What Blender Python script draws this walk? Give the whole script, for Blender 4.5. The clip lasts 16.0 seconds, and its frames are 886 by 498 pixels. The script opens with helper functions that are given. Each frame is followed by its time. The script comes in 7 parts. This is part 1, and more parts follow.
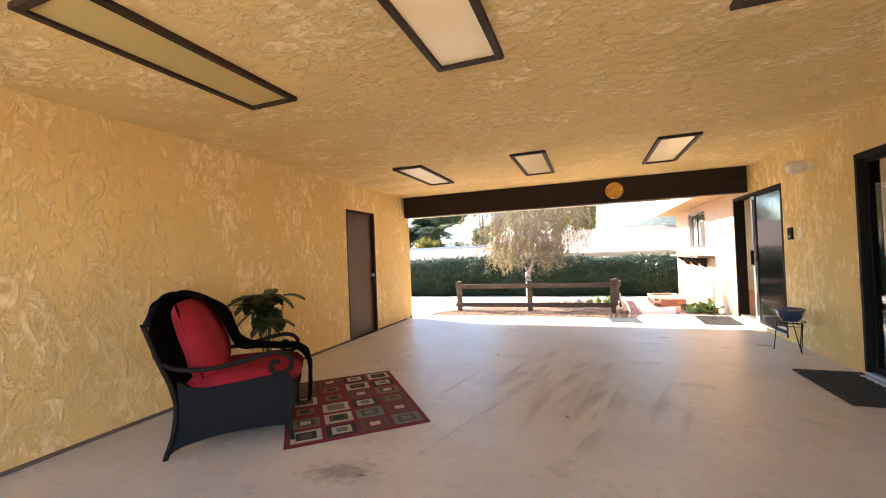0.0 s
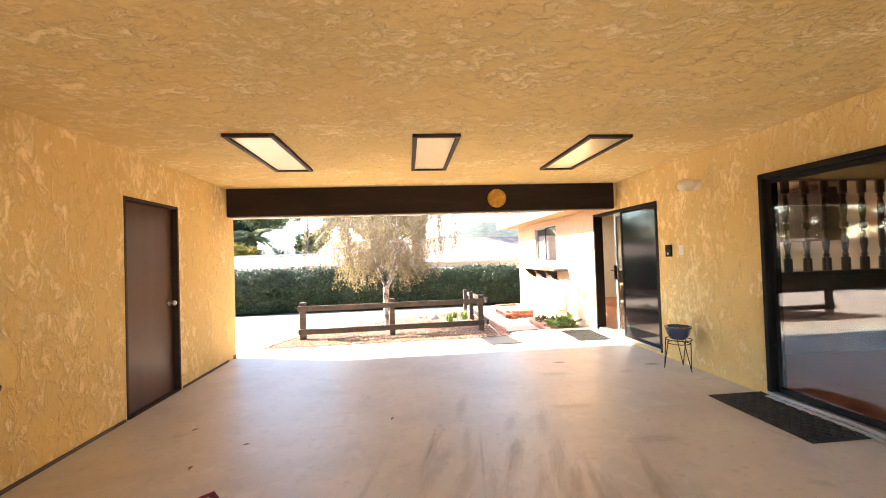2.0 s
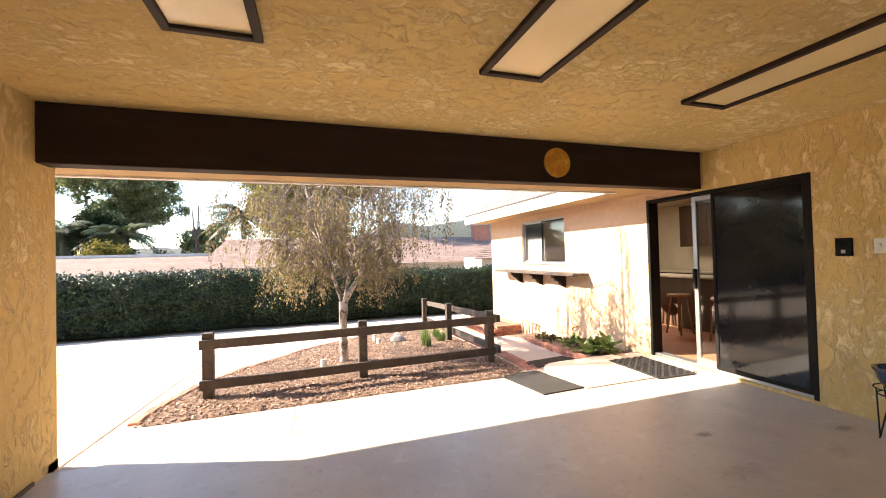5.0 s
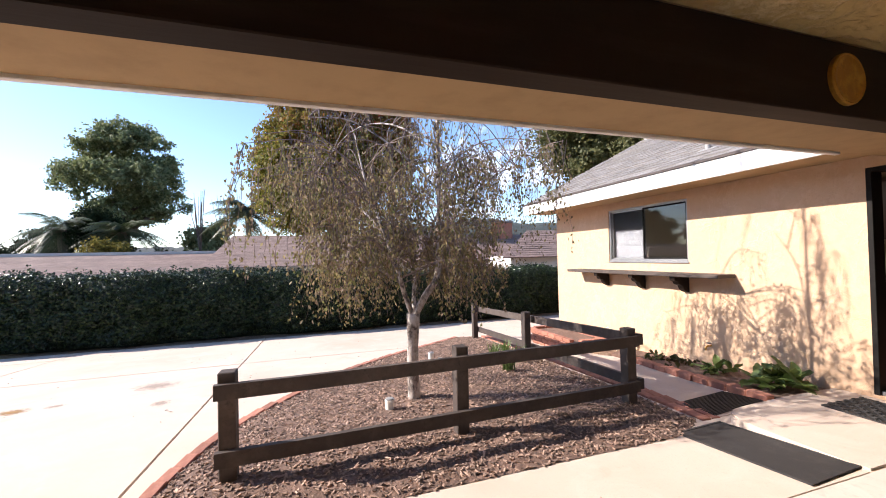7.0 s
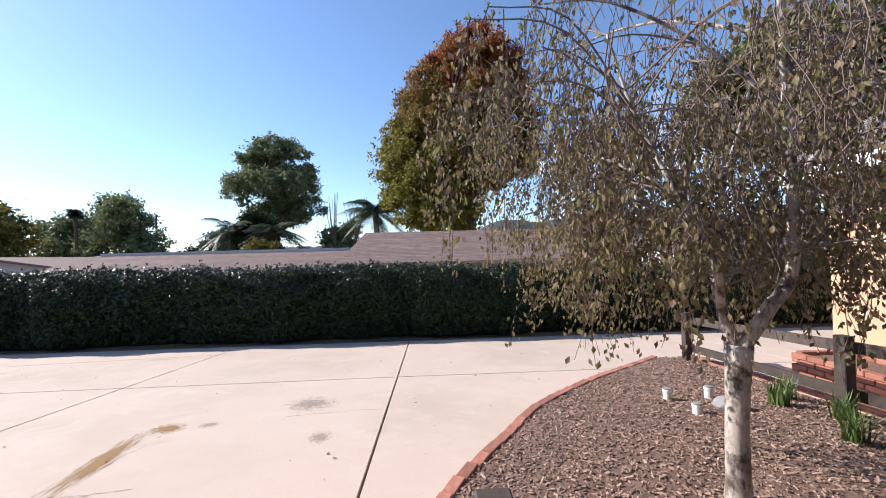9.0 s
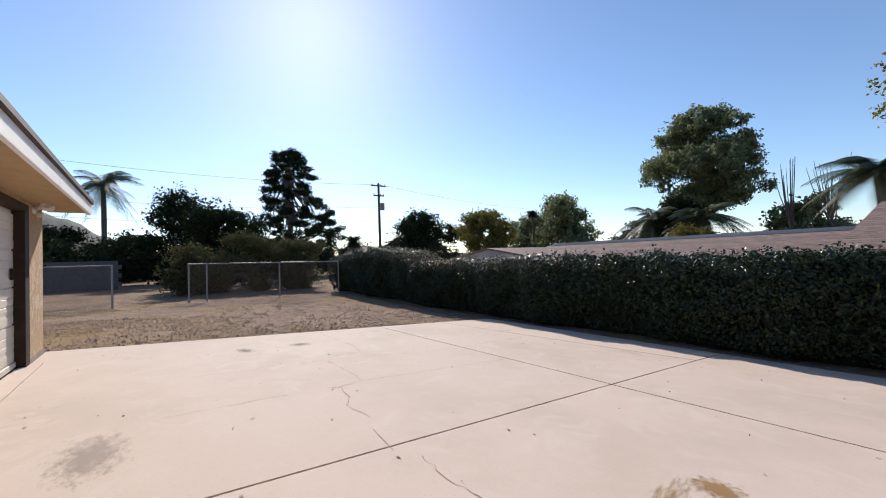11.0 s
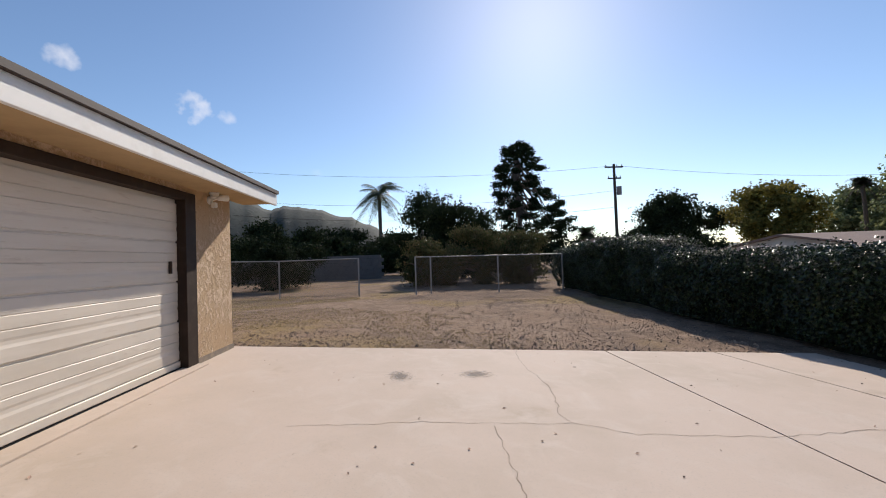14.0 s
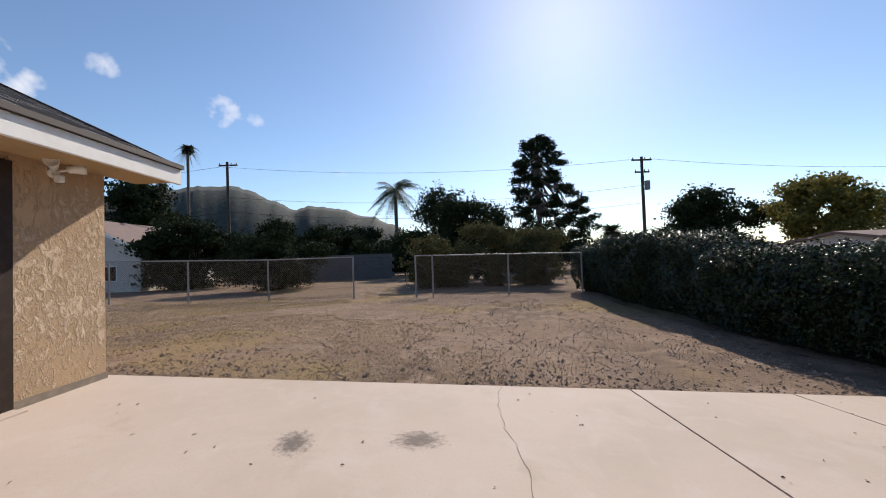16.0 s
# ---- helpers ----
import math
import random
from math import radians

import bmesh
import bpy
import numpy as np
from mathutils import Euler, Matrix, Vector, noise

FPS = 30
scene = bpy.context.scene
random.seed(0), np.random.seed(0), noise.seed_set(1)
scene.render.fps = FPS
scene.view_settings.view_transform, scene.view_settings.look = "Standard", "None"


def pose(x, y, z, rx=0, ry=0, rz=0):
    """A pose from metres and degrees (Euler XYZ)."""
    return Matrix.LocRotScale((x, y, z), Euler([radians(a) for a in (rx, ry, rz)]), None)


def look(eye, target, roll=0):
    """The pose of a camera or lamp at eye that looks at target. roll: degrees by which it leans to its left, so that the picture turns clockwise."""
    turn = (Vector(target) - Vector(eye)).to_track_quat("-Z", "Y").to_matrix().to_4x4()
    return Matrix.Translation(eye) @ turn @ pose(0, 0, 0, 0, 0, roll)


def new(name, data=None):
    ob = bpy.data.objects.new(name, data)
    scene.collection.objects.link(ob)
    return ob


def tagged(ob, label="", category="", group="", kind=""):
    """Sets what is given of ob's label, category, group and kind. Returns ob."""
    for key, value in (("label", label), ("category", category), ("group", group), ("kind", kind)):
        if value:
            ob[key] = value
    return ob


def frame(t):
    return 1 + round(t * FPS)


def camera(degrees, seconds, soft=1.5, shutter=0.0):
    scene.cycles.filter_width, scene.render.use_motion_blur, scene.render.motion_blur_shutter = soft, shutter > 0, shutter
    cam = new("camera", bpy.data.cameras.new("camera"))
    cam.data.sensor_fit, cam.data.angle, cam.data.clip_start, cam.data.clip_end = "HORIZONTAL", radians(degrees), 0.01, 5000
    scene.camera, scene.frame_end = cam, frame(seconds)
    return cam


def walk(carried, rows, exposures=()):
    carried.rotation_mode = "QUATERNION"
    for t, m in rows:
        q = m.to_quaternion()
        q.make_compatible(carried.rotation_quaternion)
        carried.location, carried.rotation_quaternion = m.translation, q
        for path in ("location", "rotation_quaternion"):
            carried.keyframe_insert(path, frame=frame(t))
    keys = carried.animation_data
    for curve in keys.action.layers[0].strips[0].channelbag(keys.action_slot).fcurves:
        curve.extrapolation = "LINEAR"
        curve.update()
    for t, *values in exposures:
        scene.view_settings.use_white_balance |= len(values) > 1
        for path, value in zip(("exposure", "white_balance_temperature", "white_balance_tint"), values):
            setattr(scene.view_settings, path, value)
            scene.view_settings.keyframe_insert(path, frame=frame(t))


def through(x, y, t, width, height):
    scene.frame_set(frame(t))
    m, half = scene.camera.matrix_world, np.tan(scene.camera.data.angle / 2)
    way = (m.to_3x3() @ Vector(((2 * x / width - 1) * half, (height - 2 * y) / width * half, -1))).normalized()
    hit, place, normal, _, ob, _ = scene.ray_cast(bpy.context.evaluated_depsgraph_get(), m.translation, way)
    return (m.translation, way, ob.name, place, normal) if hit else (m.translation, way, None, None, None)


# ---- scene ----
# ---- camera and walk ----
cam = camera(96.7, 16.0, soft=1.0)
PATH = [
    (0, (0.753, -0.949, 1.277), (0.063, 0.928, 1.307), -2.25),
    (0.5, (0.415, -0.657, 1.325), (0.018, 1.303, 1.359), -2.02),
    (1, (0.189, -0.384, 1.362), (0.026, 1.609, 1.398), -2.00),
    (1.5, (0.000, 0.000, 1.385), (0.024, 2.000, 1.422), -1.94),
    (2, (-0.175, 0.425, 1.396), (0.006, 2.417, 1.433), -1.89),
    (2.5, (-0.286, 0.854, 1.389), (0.028, 2.829, 1.422), -1.82),
    (3, (-0.396, 1.300, 1.386), (0.034, 3.253, 1.420), -1.78),
    (5.5, (-1.223, 3.534, 1.384), (-0.589, 5.430, 1.419), -1.46),
    (6, (-1.381, 3.987, 1.380), (-0.749, 5.884, 1.415), -1.40),
    (6.5, (-1.478, 4.478, 1.362), (-0.844, 6.375, 1.399), -1.35),
    (7, (-1.568, 4.989, 1.342), (-0.946, 6.890, 1.377), -1.30),
    (7.5, (-1.661, 5.488, 1.351), (-1.082, 7.402, 1.385), -1.33),
    (8, (-1.809, 5.966, 1.354), (-1.320, 7.904, 1.389), -1.38),
    (8.5, (-1.985, 6.401, 1.325), (-1.653, 8.373, 1.361), -1.52),
    (9, (-2.264, 6.777, 1.285), (-2.189, 8.775, 1.321), -1.51),
    (9.5, (-2.631, 7.103, 1.242), (-2.915, 9.083, 1.276), -1.55),
    (10, (-3.022, 7.381, 1.221), (-3.794, 9.225, 1.257), -1.63),
    (12.5, (-4.838, 8.563, 1.162), (-6.817, 8.849, 1.212), -2.07),
    (13, (-5.213, 8.855, 1.150), (-7.196, 9.112, 1.200), -2.04),
    (13.5, (-5.634, 9.112, 1.145), (-7.623, 9.319, 1.196), -2.06),
    (14, (-6.114, 9.309, 1.150), (-8.110, 9.427, 1.202), -2.14),
    (14.5, (-6.540, 9.514, 1.142), (-8.539, 9.550, 1.197), -2.02),
    (15, (-6.955, 9.736, 1.119), (-8.954, 9.714, 1.172), -2.01),
    (15.5, (-7.383, 9.945, 1.114), (-9.382, 9.916, 1.167), -2.02),
    (16, (-7.827, 10.143, 1.109), (-9.826, 10.148, 1.162), -1.95),
]
# seconds, stops, kelvin, tint: the clip's camera turns warm under the ochre ceiling
EXPOSURES = ((0, 3.2, 7100, 10), (0.5, 3.4, 7200, 10), (1.5, 3.62, 7400, 10), (2.5, 3.5, 7600, 10), (3, 3.38, 7600, 11), (5.5, 2.12, 7700, 13), (6.5, 1.5, 6900, 15), (8, 1.0, 6250, 16),
             (9, 0.8, 6300, 14), (10, 0.6, 6350, 13), (12.5, 0.12, 6650, 12), (16, 0.22, 6700, 12))
walk(cam, [(t, look(eye, target, roll)) for t, eye, target, roll in PATH], EXPOSURES)

# ---- sky, sun ----
SUN_AZ, SUN_EL = 71.5, 32.7      # degrees left of +y, and above the horizon


def heading(az, el):
    a, e = radians(az), radians(el)
    return Vector((-math.sin(a) * math.cos(e), math.cos(a) * math.cos(e), math.sin(e)))


world = bpy.data.worlds.new("sky")
scene.world = world
world.use_nodes = True
wt = world.node_tree
sky = wt.nodes.new("ShaderNodeTexSky")
sky.sky_type, sky.sun_disc = "NISHITA", False
sky.sun_elevation, sky.sun_rotation = radians(SUN_EL), radians(-SUN_AZ)
sky.dust_density, sky.air_density, sky.ozone_density = 0.22, 1.0, 4.0


def wmath(op, a, b=None, clamp=False):
    n = wt.nodes.new("ShaderNodeMath")
    n.operation, n.use_clamp = op, clamp
    for i, v in enumerate((a, b)):
        if v is None:
            continue
        if isinstance(v, (int, float)):
            n.inputs[i].default_value = v
        else:
            wt.links.new(v, n.inputs[i])
    return n.outputs[0]


# a few small fair-weather clouds, each round its own heading
wco = wt.nodes.new("ShaderNodeTexCoord")
wnoise = wt.nodes.new("ShaderNodeTexNoise")
wnoise.inputs["Scale"].default_value, wnoise.inputs["Detail"].default_value = 24, 7
wt.links.new(wco.outputs["Generated"], wnoise.inputs["Vector"])
cover = None
for az, el, size, much in ((118.5, 19.0, 2.0, 0.85), (115, 18.2, 1.2, 0.6), (130.5, 22.0, 1.4, 0.7), (138, 18.8, 3.0, 0.9), (-23, 11, 7, 0.8), (-33, 14, 6, 0.7), (104, 12.5, 1.0, 0.2)):
    dot = wt.nodes.new("ShaderNodeVectorMath")
    dot.operation = "DOT_PRODUCT"
    dot.inputs[1].default_value = heading(az, el)
    wt.links.new(wco.outputs["Generated"], dot.inputs[0])
    edge = math.cos(radians(size))
    near = wmath("DIVIDE", wmath("SUBTRACT", dot.outputs["Value"], edge), 1 - edge)
    near = wmath("ADD", near, wmath("MULTIPLY", wmath("SUBTRACT", wnoise.outputs[0], 0.56), 5.0))
    near = wmath("MULTIPLY", wmath("MULTIPLY", near, 0.6, True), much)
    cover = near if cover is None else wmath("MAXIMUM", cover, near)
wmix = wt.nodes.new("ShaderNodeMix")
wmix.data_type = "RGBA"
wt.links.new(cover, wmix.inputs["Factor"])
wt.links.new(sky.outputs[0], wmix.inputs["A"])
wmix.inputs["B"].default_value = (7.0, 7.1, 7.5, 1)
wt.links.new(wmix.outputs["Result"], wt.nodes["Background"].inputs[0])
wt.nodes["Background"].inputs[1].default_value = 0.124
sun = new("sun", bpy.data.lights.new("sun", "SUN"))
sun.data.energy, sun.data.angle, sun.data.color = 4.6, radians(0.53), (1, 0.93, 0.83)
sun.matrix_world = look((0, 0, 30), Vector((0, 0, 30)) - heading(SUN_AZ, SUN_EL))
# daylight that comes down the kitchen's roof dome
dome_light = new("dome_light", bpy.data.lights.new("dome_light", "AREA"))
dome_light.data.energy, dome_light.data.size, dome_light.data.color = 6, 1.0, (1, 0.96, 0.9)
dome_light.matrix_world = pose(5.2, 9.4, 2.40)

# ---- materials ----


def link(m, a, b):
    m.node_tree.links.new(a, b)


def material(name, base, rough=0.8, metal=0.0, vary=(), bump=(), spec=0.5, random=None, island=None, coat=0.0, stretch=(1, 1, 1)):
    """vary: rows of (scale, colour, low, high) laid over the base by noise; bump: rows of (scale, strength, depth);
    random, island: how much brightness differs from piece to piece; stretch: the noise's proportions."""
    m = bpy.data.materials.new(name)
    m.use_nodes = True
    nd, p = m.node_tree.nodes, m.node_tree.nodes["Principled BSDF"]
    p.inputs["Roughness"].default_value, p.inputs["Metallic"].default_value = rough, metal
    p.inputs["Specular IOR Level"].default_value = spec
    p.inputs["Coat Weight"].default_value = coat
    co = nd.new("ShaderNodeTexCoord").outputs["Object"]
    if stretch != (1, 1, 1):
        mp = nd.new("ShaderNodeMapping")
        mp.inputs["Scale"].default_value = stretch
        link(m, co, mp.inputs["Vector"])
        co = mp.outputs[0]
    rgb = nd.new("ShaderNodeRGB")
    rgb.outputs[0].default_value = (*base, 1)
    col = rgb.outputs[0]
    for i, (scale, c2, lo, hi) in enumerate(vary):
        n = nd.new("ShaderNodeTexNoise")
        n.inputs["Scale"].default_value, n.inputs["Detail"].default_value, n.inputs["Roughness"].default_value = scale, 6, 0.62
        if i % 2:
            n.inputs["Distortion"].default_value = 0.8
        link(m, co, n.inputs["Vector"])
        r = nd.new("ShaderNodeMapRange")
        r.inputs["From Min"].default_value, r.inputs["From Max"].default_value = lo, hi
        link(m, n.outputs[0], r.inputs["Value"])
        x = nd.new("ShaderNodeMix")
        x.data_type = "RGBA"
        link(m, r.outputs[0], x.inputs["Factor"])
        link(m, col, x.inputs["A"])
        x.inputs["B"].default_value = (*c2, 1)
        col = x.outputs["Result"]
    for amount, source in ((random, "ShaderNodeObjectInfo"), (island, "ShaderNodeNewGeometry")):
        if amount:
            o = nd.new(source)
            out = o.outputs["Random" if source == "ShaderNodeObjectInfo" else "Random Per Island"]
            r = nd.new("ShaderNodeMapRange")
            r.inputs["To Min"].default_value, r.inputs["To Max"].default_value = 1 - amount, 1 + amount
            link(m, out, r.inputs["Value"])
            h = nd.new("ShaderNodeHueSaturation")
            link(m, r.outputs[0], h.inputs["Value"])
            link(m, col, h.inputs["Color"])
            col = h.outputs[0]
    link(m, col, p.inputs["Base Color"])
    prev = None
    for scale, strength, depth in bump:
        n = nd.new("ShaderNodeTexNoise")
        n.inputs["Scale"].default_value, n.inputs["Detail"].default_value = scale, 5
        link(m, co, n.inputs["Vector"])
        b = nd.new("ShaderNodeBump")
        b.inputs["Strength"].default_value, b.inputs["Distance"].default_value = strength, depth
        link(m, n.outputs[0], b.inputs["Height"])
        if prev:
            link(m, prev, b.inputs["Normal"])
        prev = b.outputs[0]
    if prev:
        link(m, prev, p.inputs["Normal"])
    return m


def stucco(name, low, high, scale, depth, stretch=(1, 1, 1), stain=(0.5, 0.36, 0.19)):
    """Skip-trowelled plaster: smooth raised flats with ragged edges over a rougher, darker ground."""
    m = bpy.data.materials.new(name)
    m.use_nodes = True
    nd, p = m.node_tree.nodes, m.node_tree.nodes["Principled BSDF"]
    p.inputs["Roughness"].default_value = 0.82
    p.inputs["Specular IOR Level"].default_value = 0.3
    mp = nd.new("ShaderNodeMapping")
    mp.inputs["Scale"].default_value = stretch
    link(m, nd.new("ShaderNodeTexCoord").outputs["Object"], mp.inputs["Vector"])

    def cloud(s, detail, rough, twist):
        n = nd.new("ShaderNodeTexNoise")
        for k, v in (("Scale", s), ("Detail", detail), ("Roughness", rough), ("Distortion", twist)):
            n.inputs[k].default_value = v
        link(m, mp.outputs[0], n.inputs["Vector"])
        return n.outputs[0]

    def remap(v, a, b, lo=0.0, hi=1.0):
        r = nd.new("ShaderNodeMapRange")
        r.interpolation_type = "SMOOTHSTEP"
        for k, x in (("From Min", a), ("From Max", b), ("To Min", lo), ("To Max", hi)):
            r.inputs[k].default_value = x
        link(m, v, r.inputs["Value"])
        return r.outputs[0]

    where = remap(cloud(1.6, 3, 0.5, 0.2), 0.35, 0.65, -0.06, 0.06)
    grain = cloud(scale, 9, 0.68, 1.1)
    lifted = nd.new("ShaderNodeMath")
    lifted.operation = "ADD"
    link(m, grain, lifted.inputs[0])
    link(m, where, lifted.inputs[1])
    flats = remap(lifted.outputs[0], 0.47, 0.64)
    fine = cloud(scale * 2.6, 9, 0.75, 0.6)
    sand = cloud(scale * 11, 4, 0.7, 0.0)
    big = cloud(1.1, 5, 0.6, 0.4)

    def mix(f, a, b):
        x = nd.new("ShaderNodeMix")
        x.data_type = "RGBA"
        link(m, f, x.inputs["Factor"])
        for k, v in (("A", a), ("B", b)):
            if isinstance(v, tuple):
                x.inputs[k].default_value = (*v, 1)
            else:
                link(m, v, x.inputs[k])
        return x.outputs["Result"]

    col = mix(flats, low, high)
    col = mix(remap(fine, 0.46, 0.66, 0.0, 0.75), col, stain)
    col = mix(remap(fine, 0.44, 0.32, 0.0, 0.6), col, high)
    col = mix(remap(sand, 0.52, 0.72, 0.0, 0.5), col, stain)
    col = mix(remap(big, 0.42, 0.68, 0.0, 0.6), col, stain)
    link(m, col, p.inputs["Base Color"])
    b1, b2 = nd.new("ShaderNodeBump"), nd.new("ShaderNodeBump")
    b1.inputs["Strength"].default_value, b1.inputs["Distance"].default_value = 0.7, depth
    b2.inputs["Strength"].default_value, b2.inputs["Distance"].default_value = 0.75, depth
    link(m, fine, b2.inputs["Height"])
    link(m, flats, b1.inputs["Height"])
    link(m, b2.outputs[0], b1.inputs["Normal"])
    link(m, b1.outputs[0], p.inputs["Normal"])
    return m


def leaf(name, colours, rough=0.55, through=0.3, spec=0.5):
    """Foliage whose leaves differ in colour one by one, and let some light through."""
    m = bpy.data.materials.new(name)
    m.use_nodes = True
    nd, p = m.node_tree.nodes, m.node_tree.nodes["Principled BSDF"]
    g = nd.new("ShaderNodeNewGeometry")
    ramp = nd.new("ShaderNodeValToRGB")
    e = ramp.color_ramp.elements
    while len(e) < len(colours):
        e.new(0.5)
    for i, c in enumerate(colours):
        e[i].position, e[i].color = i / max(len(colours) - 1, 1), (*c, 1)
    link(m, g.outputs["Random Per Island"], ramp.inputs[0])
    link(m, ramp.outputs[0], p.inputs["Base Color"])
    p.inputs["Roughness"].default_value, p.inputs["Specular IOR Level"].default_value = rough, spec
    t = nd.new("ShaderNodeBsdfTranslucent")
    link(m, ramp.outputs[0], t.inputs["Color"])
    x = nd.new("ShaderNodeMixShader")
    x.inputs[0].default_value = through
    link(m, p.outputs[0], x.inputs[1])
    link(m, t.outputs[0], x.inputs[2])
    link(m, x.outputs[0], nd["Material Output"].inputs["Surface"])
    return m


def glass(name, tint=(1, 1, 1), rough=0.0):
    m = bpy.data.materials.new(name)
    m.use_nodes = True
    p = m.node_tree.nodes["Principled BSDF"]
    p.inputs["Base Color"].default_value = (*tint, 1)
    p.inputs["Roughness"].default_value, p.inputs["Transmission Weight"].default_value, p.inputs["IOR"].default_value = rough, 1, 1.5
    return m


STUCCO_IN = stucco("stucco_carport_wall", (0.69, 0.49, 0.20), (0.92, 0.73, 0.40), 10.0, 0.014, (1, 1, 0.55), (0.67, 0.48, 0.195))
STUCCO_TOP = stucco("stucco_ceiling", (0.74, 0.535, 0.225), (0.93, 0.75, 0.42), 11.0, 0.013, (0.75, 1.1, 1), (0.67, 0.48, 0.195))
STUCCO_OUT = stucco("stucco_outside", (0.585, 0.395, 0.26), (0.62, 0.43, 0.29), 6.0, 0.004, (1, 1, 0.8), (0.555, 0.365, 0.23))
STUCCO_ROUGH = stucco("stucco_garage", (0.50, 0.345, 0.205), (0.72, 0.555, 0.395), 11.0, 0.018, (1, 1, 0.7), (0.50, 0.34, 0.20))
CREAM = material("cream_plaster", (0.72, 0.64, 0.48), 0.8, vary=((3, (0.66, 0.57, 0.42), 0.45, 0.7),), bump=((60, 0.2, 0.003),))
FLOOR = material("painted_concrete_floor", (0.56, 0.505, 0.44), 0.40, vary=((1.2, (0.46, 0.415, 0.365), 0.42, 0.68), (5, (0.60, 0.56, 0.51), 0.55, 0.75), (14, (0.42, 0.38, 0.335), 0.55, 0.75), (2.2, (0.36, 0.32, 0.28), 0.62, 0.76)), bump=((3, 0.3, 0.006), (14, 0.25, 0.004), (60, 0.2, 0.002)), spec=0.5)
CONCRETE = material("driveway_concrete", (0.56, 0.45, 0.37), 0.85, vary=((0.5, (0.47, 0.38, 0.30), 0.45, 0.7), (2.5, (0.58, 0.485, 0.41), 0.5, 0.75), (1.1, (0.42, 0.33, 0.25), 0.63, 0.78), (90, (0.40, 0.345, 0.29), 0.55, 0.8)), bump=((120, 0.25, 0.002), (8, 0.1, 0.004)), random=0.03, spec=0.25)
BROWN_PAINT = material("dark_brown_paint", (0.030, 0.017, 0.011), 0.62, vary=((8, (0.048, 0.030, 0.021), 0.5, 0.75),), spec=0.25, bump=((40, 0.25, 0.002),), stretch=(1, 1, 1))
BEAM_WOOD = material("dark_beam_wood", (0.020, 0.012, 0.008), 0.7, spec=0.2, vary=((6, (0.035, 0.025, 0.02), 0.5, 0.75),), bump=((30, 0.4, 0.004),), stretch=(0.15, 1, 1))
DOOR_WOOD = material("stained_door", (0.070, 0.033, 0.020), 0.34, spec=0.3, vary=((5, (0.085, 0.046, 0.030), 0.45, 0.75), (1.5, (0.04, 0.024, 0.02), 0.5, 0.7)), bump=((40, 0.12, 0.002),), stretch=(1, 1, 0.12))
FENCE_WOOD = material("weathered_fence_wood", (0.060, 0.044, 0.036), 0.75, vary=((7, (0.10, 0.078, 0.064), 0.48, 0.72), (30, (0.035, 0.026, 0.022), 0.55, 0.75)), bump=((35, 0.6, 0.004), (160, 0.3, 0.001)), stretch=(1, 1, 1), random=0.15)
BLACK_METAL = material("black_metal", (0.010, 0.009, 0.008), 0.6, 0.0, vary=((20, (0.018, 0.016, 0.014), 0.5, 0.8),), spec=0.12)
GREY_METAL = material("brushed_aluminium", (0.42, 0.41, 0.40), 0.42, 0.9, vary=((30, (0.34, 0.33, 0.32), 0.5, 0.8),), stretch=(1, 1, 0.05))
GALV = material("galvanised_steel", (0.30, 0.29, 0.28), 0.65, 0.2, vary=((40, (0.22, 0.21, 0.20), 0.5, 0.75),))
WIRE = material("chain_link_wire", (0.20, 0.19, 0.18), 0.55, 0.8)
WHITE = material("white_fascia_paint", (0.78, 0.77, 0.74), 0.6, vary=((4, (0.70, 0.68, 0.64), 0.5, 0.75), (45, (0.5, 0.46, 0.42), 0.66, 0.78)), bump=((20, 0.2, 0.002),), stretch=(1, 1, 1))
DOOR_WHITE = material("garage_door_paint", (0.69, 0.62, 0.53), 0.5, vary=((1.5, (0.60, 0.53, 0.44), 0.45, 0.7), (7, (0.52, 0.43, 0.34), 0.6, 0.8)), bump=((4, 0.06, 0.01),), stretch=(0.4, 1, 3))
PLASTIC_WHITE = material("white_plastic", (0.75, 0.73, 0.68), 0.4, vary=((30, (0.66, 0.63, 0.57), 0.5, 0.8),))
DIFFUSER = material("lamp_diffuser", (0.87, 0.71, 0.40), 0.2, vary=((2, (0.83, 0.66, 0.35), 0.45, 0.7),), bump=((220, 0.35, 0.002),), spec=0.6)
DIFFUSER_OLD = material("aged_lamp_diffuser", (0.50, 0.40, 0.16), 0.3, vary=((2, (0.44, 0.35, 0.13), 0.45, 0.7),), bump=((220, 0.35, 0.002),), spec=0.6)
AMBER = material("amber_plaque", (0.45, 0.22, 0.03), 0.4, 0.3, vary=((14, (0.62, 0.36, 0.06), 0.45, 0.65), (40, (0.25, 0.11, 0.02), 0.58, 0.75)), bump=((25, 0.4, 0.004),))
BRICK = material("red_brick", (0.33, 0.135, 0.09), 0.85, vary=((18, (0.46, 0.20, 0.13), 0.45, 0.75), (5, (0.26, 0.09, 0.06), 0.5, 0.72), (60, (0.50, 0.36, 0.30), 0.62, 0.8)), bump=((40, 0.5, 0.004),), random=0.25)
SHINGLE = material("grey_shingles", (0.20, 0.185, 0.175), 0.9, vary=((3, (0.25, 0.235, 0.225), 0.4, 0.7), (40, (0.13, 0.12, 0.115), 0.5, 0.75)), bump=((120, 0.4, 0.003),), island=0.16)
SHINGLE_BROWN = material("brown_shingles", (0.205, 0.14, 0.118), 0.9, vary=((3, (0.25, 0.175, 0.15), 0.4, 0.7), (30, (0.14, 0.095, 0.08), 0.5, 0.75)), bump=((120, 0.4, 0.003),), island=0.16)
